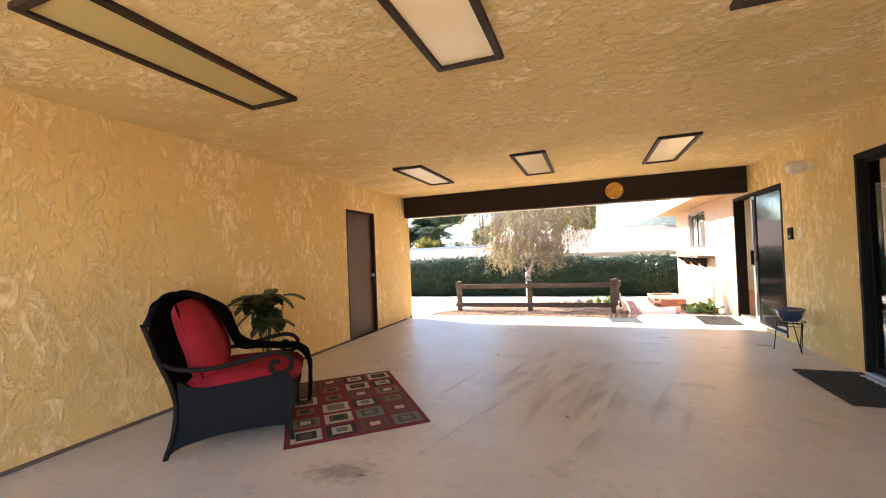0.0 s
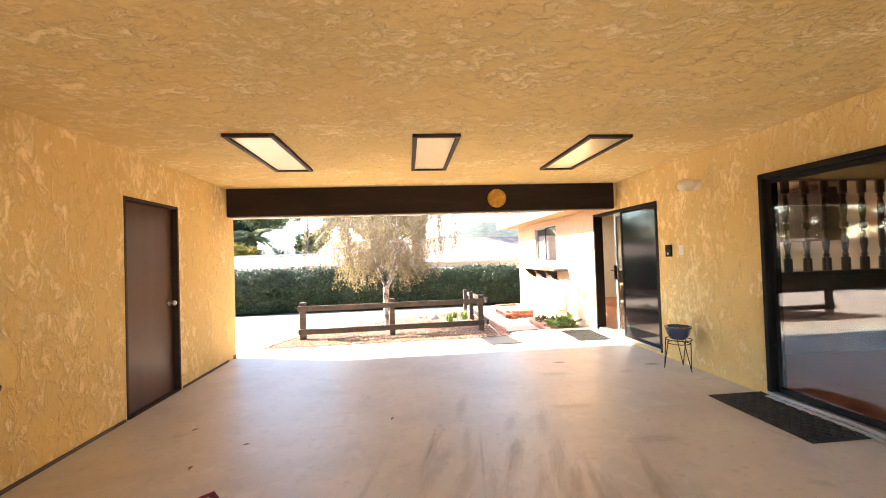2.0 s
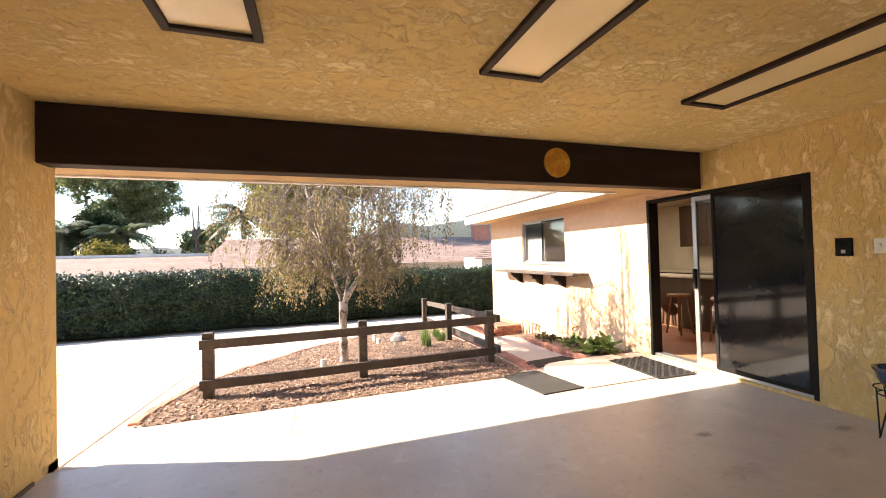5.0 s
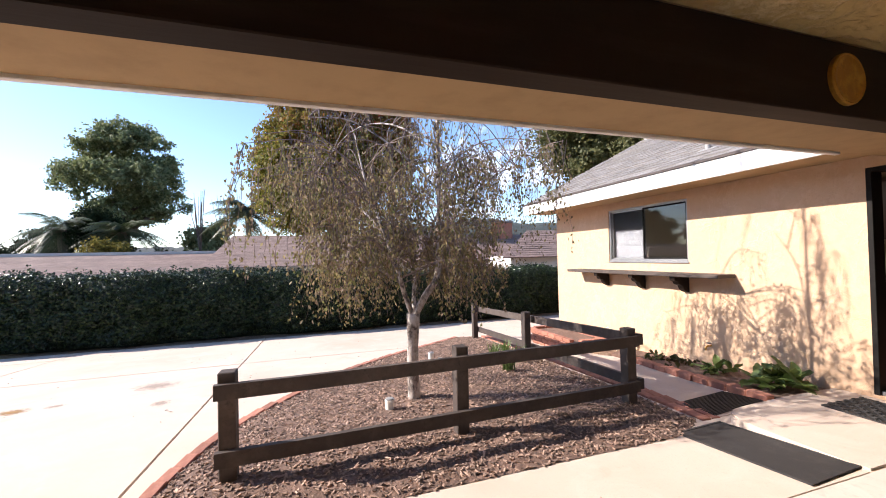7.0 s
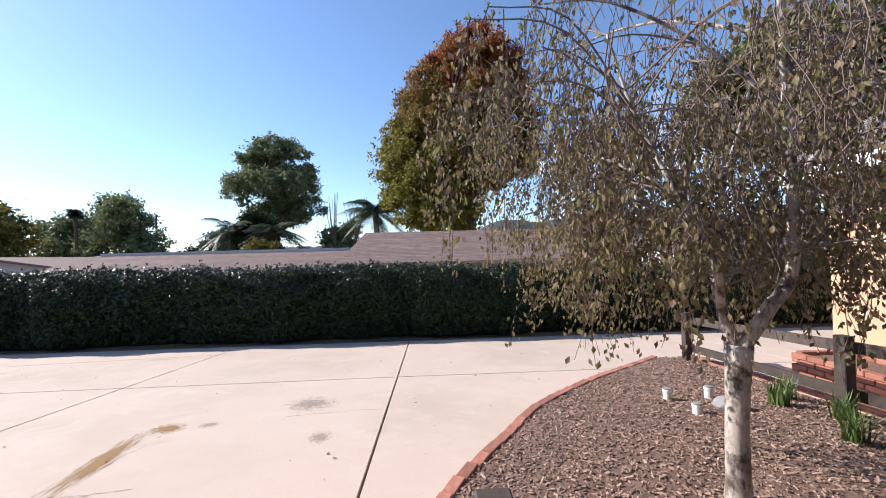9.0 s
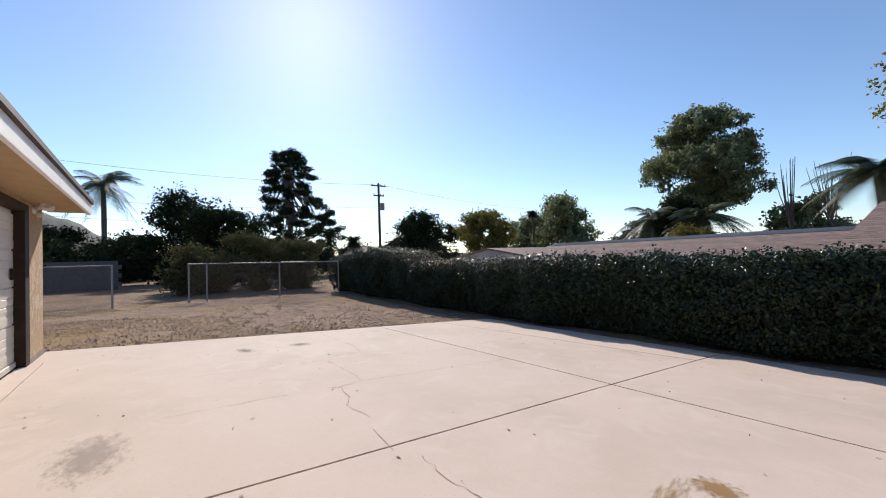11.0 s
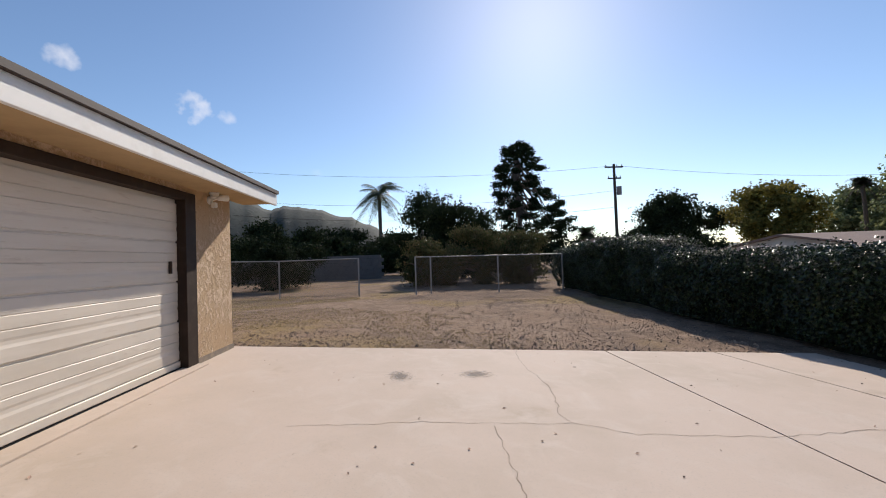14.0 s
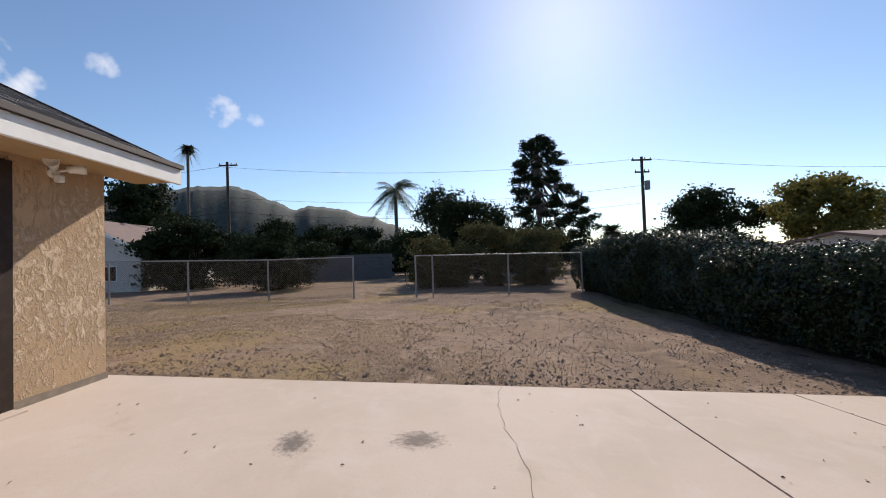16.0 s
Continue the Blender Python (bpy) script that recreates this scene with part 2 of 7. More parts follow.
DIRT = material("dry_dirt", (0.265, 0.182, 0.127), 0.95, vary=((0.35, (0.175, 0.122, 0.088), 0.46, 0.60), (1.4, (0.31, 0.222, 0.16), 0.50, 0.62), (0.22, (0.27, 0.19, 0.098), 0.53, 0.60), (5, (0.13, 0.092, 0.068), 0.56, 0.66), (22, (0.13, 0.092, 0.067), 0.56, 0.66), (45, (0.37, 0.28, 0.215), 0.58, 0.68)), bump=((12, 0.45, 0.025), (50, 0.9, 0.018)), spec=0.05)
SOIL = material("bark_mulch_bed", (0.15, 0.09, 0.065), 0.95, vary=((6, (0.22, 0.135, 0.10), 0.45, 0.7), (40, (0.08, 0.05, 0.038), 0.5, 0.7)), bump=((30, 0.9, 0.02), (90, 0.6, 0.008)))
CHIP = material("bark_chips", (0.27, 0.18, 0.135), 0.9, island=0.65)
RUBBER = material("black_rubber", (0.022, 0.021, 0.021), 0.7, vary=((9, (0.04, 0.037, 0.035), 0.5, 0.75),), bump=((150, 0.4, 0.002),))
BARK_WHITE = material("birch_bark", (0.46, 0.405, 0.36), 0.85, vary=((11, (0.075, 0.058, 0.05), 0.47, 0.57), (30, (0.28, 0.23, 0.195), 0.45, 0.7)), bump=((25, 0.7, 0.008),), stretch=(1, 1, 0.6))
BARK = material("tree_bark", (0.12, 0.09, 0.07), 0.9, vary=((6, (0.18, 0.14, 0.11), 0.45, 0.7),), bump=((20, 0.7, 0.02),), stretch=(1, 1, 0.3))
TWIG = material("thin_twigs", (0.20, 0.15, 0.135), 0.85)
CUSHION = material("red_cushion_cloth", (0.25, 0.012, 0.022), 0.85, vary=((6, (0.19, 0.009, 0.016), 0.45, 0.7),), spec=0.2, bump=((5, 0.35, 0.02), (350, 0.3, 0.001)))
WICKER = material("dark_wicker", (0.009, 0.0095, 0.012), 0.8, vary=((60, (0.015, 0.015, 0.018), 0.5, 0.7),), spec=0.12, bump=((90, 0.8, 0.006),))
BLACK_CLOTH = material("black_throw", (0.006, 0.005, 0.005), 0.98, spec=0.1, bump=((8, 0.4, 0.02), (250, 0.4, 0.001)))
BLUE_GLAZE = material("blue_glaze", (0.018, 0.035, 0.085), 0.18, vary=((8, (0.03, 0.05, 0.11), 0.5, 0.75),), coat=0.5)
GLASS = glass("window_glass", (0.96, 0.97, 0.97))
GLASS_WIN = glass("tinted_window_glass", (0.42, 0.44, 0.46))
GLASS_DARK = material("sun_screen_glass", (0.010, 0.010, 0.012), 0.08, vary=((2, (0.014, 0.014, 0.014), 0.4, 0.7),), spec=0.4)
BLIND = material("window_blind", (0.42, 0.42, 0.44), 0.7)
HEDGE_LEAF = leaf("hedge_leaves", ((0.007, 0.013, 0.006), (0.012, 0.025, 0.009), (0.022, 0.04, 0.014), (0.06, 0.085, 0.028)), 0.30, 0.1, 0.32)
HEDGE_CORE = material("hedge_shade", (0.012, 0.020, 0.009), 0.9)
BIRCH_LEAF = leaf("birch_leaves", ((0.155, 0.12, 0.07), (0.23, 0.18, 0.085), (0.16, 0.17, 0.06), (0.34, 0.27, 0.14), (0.25, 0.18, 0.12), (0.12, 0.092, 0.07)), 0.6, 0.45, 0.25)
SYCAMORE_LEAF = leaf("turning_leaves", ((0.09, 0.095, 0.022), (0.17, 0.14, 0.034), (0.26, 0.175, 0.042), (0.30, 0.145, 0.045), (0.15, 0.09, 0.034)), 0.65, 0.45, 0.2)
SYCAMORE_GREEN = leaf("yellow_green_leaves", ((0.09, 0.115, 0.02), (0.19, 0.19, 0.034), (0.31, 0.26, 0.05), (0.14, 0.15, 0.03)), 0.65, 0.45, 0.2)
RUST_LEAF = leaf("rust_leaves", ((0.27, 0.075, 0.036), (0.40, 0.10, 0.05), (0.24, 0.11, 0.036), (0.33, 0.15, 0.055)), 0.65, 0.45, 0.2)
EUC_LEAF = leaf("eucalyptus_leaves", ((0.11, 0.14, 0.065), (0.19, 0.22, 0.10), (0.31, 0.33, 0.17)), 0.6, 0.35, 0.2)
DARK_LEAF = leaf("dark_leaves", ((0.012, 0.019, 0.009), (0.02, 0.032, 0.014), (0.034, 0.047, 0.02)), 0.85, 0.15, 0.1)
OLIVE_LEAF = leaf("olive_leaves", ((0.04, 0.05, 0.02), (0.07, 0.08, 0.03), (0.11, 0.10, 0.042), (0.13, 0.09, 0.045)), 0.8, 0.25, 0.15)
YELLOW_LEAF = leaf("yellowing_leaves", ((0.096, 0.096, 0.024), (0.180, 0.156, 0.036), (0.264, 0.204, 0.048)), 0.7, 0.3, 0.2)
PALM_LEAF = leaf("palm_leaflets", ((0.03, 0.05, 0.018), (0.05, 0.075, 0.028), (0.08, 0.095, 0.04)), 0.45, 0.2)
FRESH_LEAF = leaf("fresh_leaves", ((0.07, 0.12, 0.03), (0.12, 0.18, 0.048), (0.19, 0.26, 0.08)), 0.5, 0.3)
HOUSE_LEAF = leaf("house_plant_leaves", ((0.012, 0.03, 0.012), (0.02, 0.045, 0.016), (0.03, 0.06, 0.022)), 0.35, 0.15)
HILL = material("dry_hill", (0.036, 0.045, 0.042), 0.95, vary=((0.012, (0.030, 0.040, 0.036), 0.42, 0.60), (0.05, (0.075, 0.077, 0.066), 0.54, 0.68), (0.11, (0.020, 0.028, 0.024), 0.50, 0.62)))
PAINT_FAR = material("neighbour_wall", (0.55, 0.52, 0.48), 0.85, vary=((2, (0.48, 0.45, 0.41), 0.45, 0.7),))
BLOCK = material("grey_block_wall", (0.26, 0.25, 0.25), 0.9, vary=((3, (0.20, 0.195, 0.195), 0.45, 0.7),), bump=((30, 0.3, 0.004),))
POLE = material("creosote_pole", (0.055, 0.042, 0.034), 0.9, vary=((5, (0.085, 0.068, 0.056), 0.45, 0.7),), stretch=(1, 1, 0.1))
PVC = material("dusty_pipe", (0.62, 0.56, 0.45), 0.55, vary=((15, (0.50, 0.43, 0.32), 0.5, 0.75),))
TERRA = material("terracotta_tile", (0.42, 0.17, 0.09), 0.5, vary=((6, (0.34, 0.13, 0.07), 0.45, 0.7),), random=0.12)
CABINET = material("dark_cabinet_wood", (0.055, 0.028, 0.016), 0.4, vary=((5, (0.085, 0.045, 0.026), 0.45, 0.7),), stretch=(1, 1, 0.15))
STOOL_WOOD = material("honey_wood", (0.30, 0.16, 0.07), 0.4, vary=((8, (0.22, 0.11, 0.05), 0.45, 0.7),))
TILE_CREAM = material("cream_tile", (0.60, 0.52, 0.40), 0.3, random=0.08)
CRACK = material("crack_dirt", (0.22, 0.17, 0.13), 0.95)
JOINT = material("joint_shadow_dirt", (0.10, 0.08, 0.065), 0.95)
PEPPER_LEAF = leaf("pepper_leaves", ((0.07, 0.085, 0.03), (0.11, 0.12, 0.04), (0.16, 0.15, 0.055)), 0.6, 0.35)

# ---- building blocks ----
rnd = random.Random(7)


def finish(name, bm, mats, parent=None, label="", smooth=False):
    me = bpy.data.meshes.new(name)
    bmesh.ops.recalc_face_normals(bm, faces=bm.faces)
    bm.to_mesh(me)
    bm.free()
    for m in (mats if isinstance(mats, (list, tuple)) else (mats,)):
        me.materials.append(m)
    if smooth:
        for f in me.polygons:
            f.use_smooth = True
    ob = new(name, me)
    if parent:
        ob.parent = parent
    if label:
        ob["label"] = label
    return ob


def part(name, bm, mats, parent, label="", smooth=False):
    return finish(name, bm, mats, parent, label, smooth)


def thing(name, x, y, z, turn, label, category, group=""):
    root = new(name)
    root.empty_display_size = 0.1
    root.matrix_world = pose(x, y, z, 0, 0, turn)
    return tagged(root, label, category, group)


def structure(name, bm, mats, label="", smooth=False):
    return tagged(finish(name, bm, mats, None, label, smooth), kind="structure")


def raw(name, verts, faces, mats, parent=None, smooth=False):
    """A mesh straight from arrays, for leaves and other things by the thousand."""
    me = bpy.data.meshes.new(name)
    me.from_pydata(verts, [], faces)
    me.materials.append(mats)
    if smooth:
        me.polygons.foreach_set("use_smooth", [True] * len(faces))
    ob = new(name, me)
    ob.parent = parent
    return ob


def box(bm, a, b, bevel=0.0, m=None, slot=0):
    vs = bmesh.ops.create_cube(bm, size=1)["verts"]
    for v in vs:
        v.co = Vector([(a[i] + b[i]) / 2 + v.co[i] * (b[i] - a[i]) for i in range(3)])
    fs = {f for v in vs for f in v.link_faces}
    if bevel:
        es = list({e for v in vs for e in v.link_edges})
        out = bmesh.ops.bevel(bm, geom=es, offset=bevel, segments=1, affect="EDGES")
        fs = set(out["faces"]) | {f for f in fs if f.is_valid}
        for f in list(fs):
            fs |= {g for v in f.verts for g in v.link_faces}
    vs = {v for f in fs for v in f.verts}
    for f in fs:
        f.material_index = slot
    if m is not None:
        bmesh.ops.transform(bm, matrix=m, verts=list(vs))
    return bm


def boxed(a, b, bevel=0.0, m=None):
    return box(bmesh.new(), a, b, bevel, m)


def tube(bm, pts, radii, seg=8, caps=True):
    pts = [Vector(p) for p in pts]
    if isinstance(radii, (int, float)):
        radii = [radii] * len(pts)
    rings, side = [], None
    for i, p in enumerate(pts):
        d = (pts[min(i + 1, len(pts) - 1)] - pts[max(i - 1, 0)]).normalized()
        if side is None:
            side = d.orthogonal().normalized()
        side = (side - d * side.dot(d)).normalized()
        up = d.cross(side)
        rings.append([bm.verts.new(p + (side * math.cos(2 * math.pi * k / seg) + up * math.sin(2 * math.pi * k / seg)) * radii[i]) for k in range(seg)])
    for a, b in zip(rings, rings[1:]):
        for k in range(seg):
            bm.faces.new((a[k], a[(k + 1) % seg], b[(k + 1) % seg], b[k]))
    if caps:
        bm.faces.new(rings[0][::-1])
        bm.faces.new(rings[-1])
    return bm


def lathe(bm, profile, seg=20, m=None):
    """profile: rows of (radius, z), turned round the z axis."""
    rings = [[bm.verts.new(((m or Matrix()) @ Vector((r * math.cos(2 * math.pi * k / seg), r * math.sin(2 * math.pi * k / seg), z)))) for k in range(seg)] for r, z in profile]
    for a, b in zip(rings, rings[1:]):
        for k in range(seg):
            bm.faces.new((a[k], a[(k + 1) % seg], b[(k + 1) % seg], b[k]))
    bm.faces.new(rings[0][::-1])
    bm.faces.new(rings[-1])
    return bm


def prism(bm, poly, low, high):
    """poly: rows of (x, y); low and high: heights, or functions of x and y."""
    lo = low if callable(low) else (lambda x, y: low)
    hi = high if callable(high) else (lambda x, y: high)
    a = [bm.verts.new((x, y, lo(x, y))) for x, y in poly]
    b = [bm.verts.new((x, y, hi(x, y))) for x, y in poly]
    n = len(poly)
    bm.faces.new(a[::-1])
    bm.faces.new(b)
    for i in range(n):
        bm.faces.new((a[i], a[(i + 1) % n], b[(i + 1) % n], b[i]))
    return bm


def slab(bm, corners, thick, along):
    """A flat plate: corners in order, thickened by the vector along * thick."""
    a = [bm.verts.new(c) for c in corners]
    b = [bm.verts.new(Vector(c) + Vector(along) * thick) for c in corners]
    n = len(corners)
    bm.faces.new(a[::-1])
    bm.faces.new(b)
    for i in range(n):
        bm.faces.new((a[i], a[(i + 1) % n], b[(i + 1) % n], b[i]))
    return bm


def gz(x, y):
    """The height of the ground: level under the house, falling away towards the hedge."""
    w = min(max((-12.4 - x) / 10.8, 0), 1)
    s = -0.0625 * min(max(y - 6.3, 0), 9.6)
    return s * (1 - 0.8 * w) - 0.25 * w


def leaves(points, normals, size, seed=1, droop=0.0, slim=0.55, jitter=0.9):
    """Small folded leaves, four corners each, one at each point, turned about the given directions."""
    r = np.random.RandomState(seed)
    p = np.asarray(points, float)
    n = len(p)
    d = np.asarray(normals, float) + r.normal(0, jitter, (n, 3))
    d /= np.linalg.norm(d, axis=1, keepdims=True) + 1e-9
    a = np.cross(d, r.normal(0, 1, (n, 3)))
    if droop:
        a = a / (np.linalg.norm(a, axis=1, keepdims=True) + 1e-9) * (1 - droop) + np.array((0, 0, -1.0)) * droop
    a /= np.linalg.norm(a, axis=1, keepdims=True) + 1e-9
    b = np.cross(d, a)
    b /= np.linalg.norm(b, axis=1, keepdims=True) + 1e-9
    s = (size * r.uniform(0.6, 1.35, n))[:, None]
    v = np.stack([p - a * s * 0.5, p + b * s * 0.5 * slim + d * s * 0.08, p + a * s * 0.5, p - b * s * 0.5 * slim + d * s * 0.08], 1).reshape(-1, 3)
    return v.tolist(), (np.arange(n * 4).reshape(-1, 4)).tolist()


def blob_points(blobs, count, seed, rough=0.35, shell=0.55, gap=0.0):
    """Points in a heap of egg-shaped clumps: rows of (x, y, z, rx, ry, rz). Most lie near the outside; gap leaves holes."""
    r = np.random.RandomState(seed)
    vol = np.array([b[3] * b[4] + b[4] * b[5] + b[3] * b[5] for b in blobs])
    pick = r.choice(len(blobs), count, p=vol / vol.sum())
    B = np.array(blobs)[pick]
    d = r.normal(0, 1, (count, 3))
    d /= np.linalg.norm(d, axis=1, keepdims=True)
    lump = 1 + rough * (np.sin(d[:, 0] * 5 + pick) * np.sin(d[:, 1] * 6 + pick * 2) + 0.6 * np.sin(d[:, 2] * 9 + d[:, 0] * 7 + pick))
    rad = (shell + (1 - shell) * r.uniform(0, 1, count)) * lump * 0.85
    p = B[:, :3] + d * B[:, 3:] * rad[:, None]
    if gap:
        q = np.sin(p[:, 0] * 2.1 + seed) * np.sin(p[:, 1] * 1.9) * np.sin(p[:, 2] * 2.3 + seed * 2)
        keep = q < gap
        p, d = p[keep], d[keep]
    return p, d


def smooth_path(pts, n):
    """A rounded line through the given points."""
    pts = [np.array(p, float) for p in pts]
    out = []
    ext = [2 * pts[0] - pts[1]] + pts + [2 * pts[-1] - pts[-2]]
    for i in range(1, len(ext) - 2):
        p0, p1, p2, p3 = ext[i - 1:i + 3]
        for k in range(n):
            t = k / n
            out.append(0.5 * (2 * p1 + (p2 - p0) * t + (2 * p0 - 5 * p1 + 4 * p2 - p3) * t * t + (3 * p1 - p0 - 3 * p2 + p3) * t ** 3))
    return [tuple(p) for p in out + [pts[-1]]]


# ---- ground ----
XL, XR, YF, ZC = -2.75, 3.13, 6.34, 2.468   # carport: side walls, beam, ceiling


def axis(near, far, step):
    a = list(np.arange(near[0], near[1] + step / 2, step))
    k, d = [], step
    v = near[1]
    while v < far:
        d *= 1.35
        v += d
        k.append(v)
    j, d, v = [], step, near[0]
    while v > -far:
        d *= 1.35
        v -= d
        j.append(v)
    return j[::-1] + a + k


gx = sorted(set(np.round(axis((-26, 10), 1500, 0.4), 3)) | set(np.round(np.arange(-24.0, -12.1, 0.11), 3)))
gy = sorted(set(np.round(axis((-8, 20), 1500, 0.4), 3)) | set(np.round(np.arange(-3.0, 15.6, 0.11), 3)))


def rough_dirt(x, y):
    """Clods, and ruts that wheels have pressed from the gate towards the driveway."""
    if not -25 < x < -12.15 or not -4 < y < 15.6:
        return 0
    along, across = 0.93 * x - 0.36 * (y - 11), 0.36 * x + 0.93 * (y - 11)
    edge = min((-12.15 - x) / 0.5, 1) * min((x + 25) / 2, 1)
    worn = min(max((y - 6.5) / 3.5, 0), 1)
    ruts = 0.020 * worn * noise.noise((along * 0.22, across * 3.2, 5)) + 0.011 * worn * noise.noise((along * 0.5, across * 7, 9))
    return edge * (ruts + 0.020 * noise.noise((x * 0.8, y * 0.8, 3)) + 0.006 * noise.noise((x * 2.6, y * 2.6, 7)) + 0.005 * noise.noise((x * 6, y * 6, 2)))


bm = bmesh.new()
rows = [[bm.verts.new((x, y, gz(x, y) - 0.035 + rough_dirt(x, y))) for x in gx] for y in gy]
for a, b in zip(rows, rows[1:]):
    for i in range(len(gx) - 1):
        bm.faces.new((a[i], a[i + 1], b[i + 1], b[i]))
structure("ground", bm, DIRT, "bare dry dirt yard with tyre tracks and thin straw grass", True)

# carport floor, level, and the landing before the kitchen door
bm = bmesh.new()
prism(bm, [(XL - 0.1, -1.4), (XR + 0.1, -1.4), (XR + 0.1, 6.45), (XL - 0.1, 6.45)], -0.3, 0.0)
structure("floor", bm, FLOOR, "worn grey painted concrete carport floor")
bm = bmesh.new()
edge = smooth_path([(1.58, 6.46, 0), (1.58, 7.15, 0), (1.66, 7.36, 0), (1.9, 7.42, 0), (2.45, 7.44, 0)], 5)
prism(bm, [(XR, 6.46)] + [(x, y) for x, y, z in edge] + [(XR, 7.44)], -0.25, 0.003)
bmesh.ops.bevel(bm, geom=[e for e in bm.edges if all(abs(v.co.z - 0.003) < 1e-4 for v in e.verts)], offset=0.015, segments=2, affect="EDGES")
structure("landing", bm, CONCRETE, "raised pale concrete landing before the kitchen door")

# unseen pale slab behind the carport, added to bounce daylight inside
structure("patio", prism(bmesh.new(), [(-12, -14), (9, -14), (9, -1.41), (-12, -1.41)], -0.25, -0.01), CONCRETE, "unseen plain concrete slab behind the carport, added to bounce daylight in")

# driveway, cast in panels with open joints
drive = structure("driveway", boxed((-12.1, 6.5, -0.75), (9.5, 15.55, -0.72)), JOINT, "pale concrete driveway with joints and cracks")
gap = 0.011
seams = ((-12.13, -6.39, ((6.46, 6.46), (12.12, 12.24), (13.88, 14.62), (15.6, 15.6))),
         (-6.39, -2.735, ((6.46, 6.46), (12.22, 12.3), (15.6, 15.6))), (-2.735, 3.1, ((6.46, 6.46), (12.3, 12.3), (15.6, 15.6))), (3.1, 9.5, ((12.3, 12.3), (15.6, 15.6))))
for x0, x1, ys in seams:
    for (l0, r0), (l1, r1) in zip(ys, ys[1:]):
        bm = prism(bmesh.new(), [(x0 + gap, l0 + gap), (x1 - gap, r0 + gap), (x1 - gap, r1 - gap), (x0 + gap, l1 - gap)], lambda x, y: gz(x, y) - 0.12, lambda x, y: gz(x, y))
        part("panel", bm, CONCRETE, drive)
# the apron's own joint, and wandering cracks
cracks = (((-1.226, 6.47), (-1.226, 7.22)),
          ((-12.07, 10.71), (-11.6, 10.63), (-11.04, 10.6), (-10.5, 10.66), (-9.96, 10.59), (-9.6, 10.5), (-9.39, 10.54)),
          ((-9.31, 8.23), (-9.36, 8.8), (-9.41, 9.26), (-9.38, 9.9), (-9.39, 10.54), (-9.18, 10.98), (-9.15, 11.6), (-9.13, 12.12), (-9.23, 12.84), (-9.35, 14.02)),
          ((-9.32, 9.88), (-8.83, 9.86), (-8.43, 9.87), (-8.15, 9.84)),
          ((-7.95, 7.9), (-7.99, 8.31), (-8.04, 8.97)),
          ((-8.07, 9.39), (-8.02, 9.52), (-8.12, 9.81), (-8.09, 10.56), (-8.06, 11.5), (-8.06, 12.14)),
          ((-8.02, 9.52), (-7.7, 9.48), (-7.4, 9.35), (-7.0, 9.4)),
          ((-4.97, 9.15), (-4.91, 9.33), (-4.82, 9.52), (-4.74, 9.83), (-4.69, 10.24)),
          ((-6.12, 9.35), (-5.7, 9.33), (-5.36, 9.38), (-5.02, 9.44)),
          ((-4.76, 9.42), (-4.55, 9.42), (-4.26, 9.48)),
          ((-6.74, 9.29), (-6.32, 9.24)),
          ((-3.73, 10.81), (-3.23, 10.9), (-2.79, 10.92)))
for row in cracks:
    bm = bmesh.new()
    pts = []
    for (x0, y0), (x1, y1) in zip(row, row[1:]):
        for k in range(6):
            t = k / 6
            wob = 0.018 if len(row) > 2 else 0
            pts.append((x0 + (x1 - x0) * t + rnd.uniform(-wob, wob), y0 + (y1 - y0) * t + rnd.uniform(-wob, wob)))
    pts.append(row[-1])
    prev = None
    for i, (x, y) in enumerate(pts):
        q = pts[min(i + 1, len(pts) - 1)]
        o = pts[max(i - 1, 0)]
        d = Vector((q[0] - o[0], q[1] - o[1], 0)).normalized()
        w = rnd.uniform(0.0011, 0.0034)
        n = Vector((-d.y, d.x, 0)) * w
        pair = [bm.verts.new((x + s * n.x, y + s * n.y, gz(x, y) + 0.0025)) for s in (-1, 1)]
        if prev:
            bm.faces.new((prev[0], prev[1], pair[1], pair[0]))
        prev = pair
    part("crack", bm, CRACK, drive)


def stain_material(name, colour, strength):
    m = material(name, colour, 0.8)
    nd = m.node_tree.nodes
    p = nd["Principled BSDF"]
    g = nd.new("ShaderNodeTexCoord")
    ln = nd.new("ShaderNodeVectorMath")
    ln.operation = "LENGTH"
    link(m, g.outputs["Object"], ln.inputs[0])
    n = nd.new("ShaderNodeTexNoise")
    n.inputs["Scale"].default_value, n.inputs["Detail"].default_value, n.inputs["Roughness"].default_value = 4.0, 8, 0.7
    link(m, g.outputs["Object"], n.inputs["Vector"])
    a = nd.new("ShaderNodeMath")
    a.operation = "SUBTRACT"
    ragged = nd.new("ShaderNodeMath")
    ragged.operation = "MULTIPLY_ADD"
    ragged.inputs[1].default_value, ragged.inputs[2].default_value = 2.4, -0.72
    link(m, n.outputs[0], ragged.inputs[0])
    link(m, ragged.outputs[0], a.inputs[0])
    s = nd.new("ShaderNodeMath")
    s.operation = "MULTIPLY"
    s.inputs[1].default_value = 1.15
    link(m, ln.outputs["Value"], s.inputs[0])
    link(m, s.outputs[0], a.inputs[1])
    r = nd.new("ShaderNodeMapRange")
    r.inputs["From Min"].default_value, r.inputs["From Max"].default_value, r.inputs["To Max"].default_value = -0.36, 0.22, strength
    link(m, a.outputs[0], r.inputs["Value"])
    link(m, r.outputs[0], p.inputs["Alpha"])
    return m


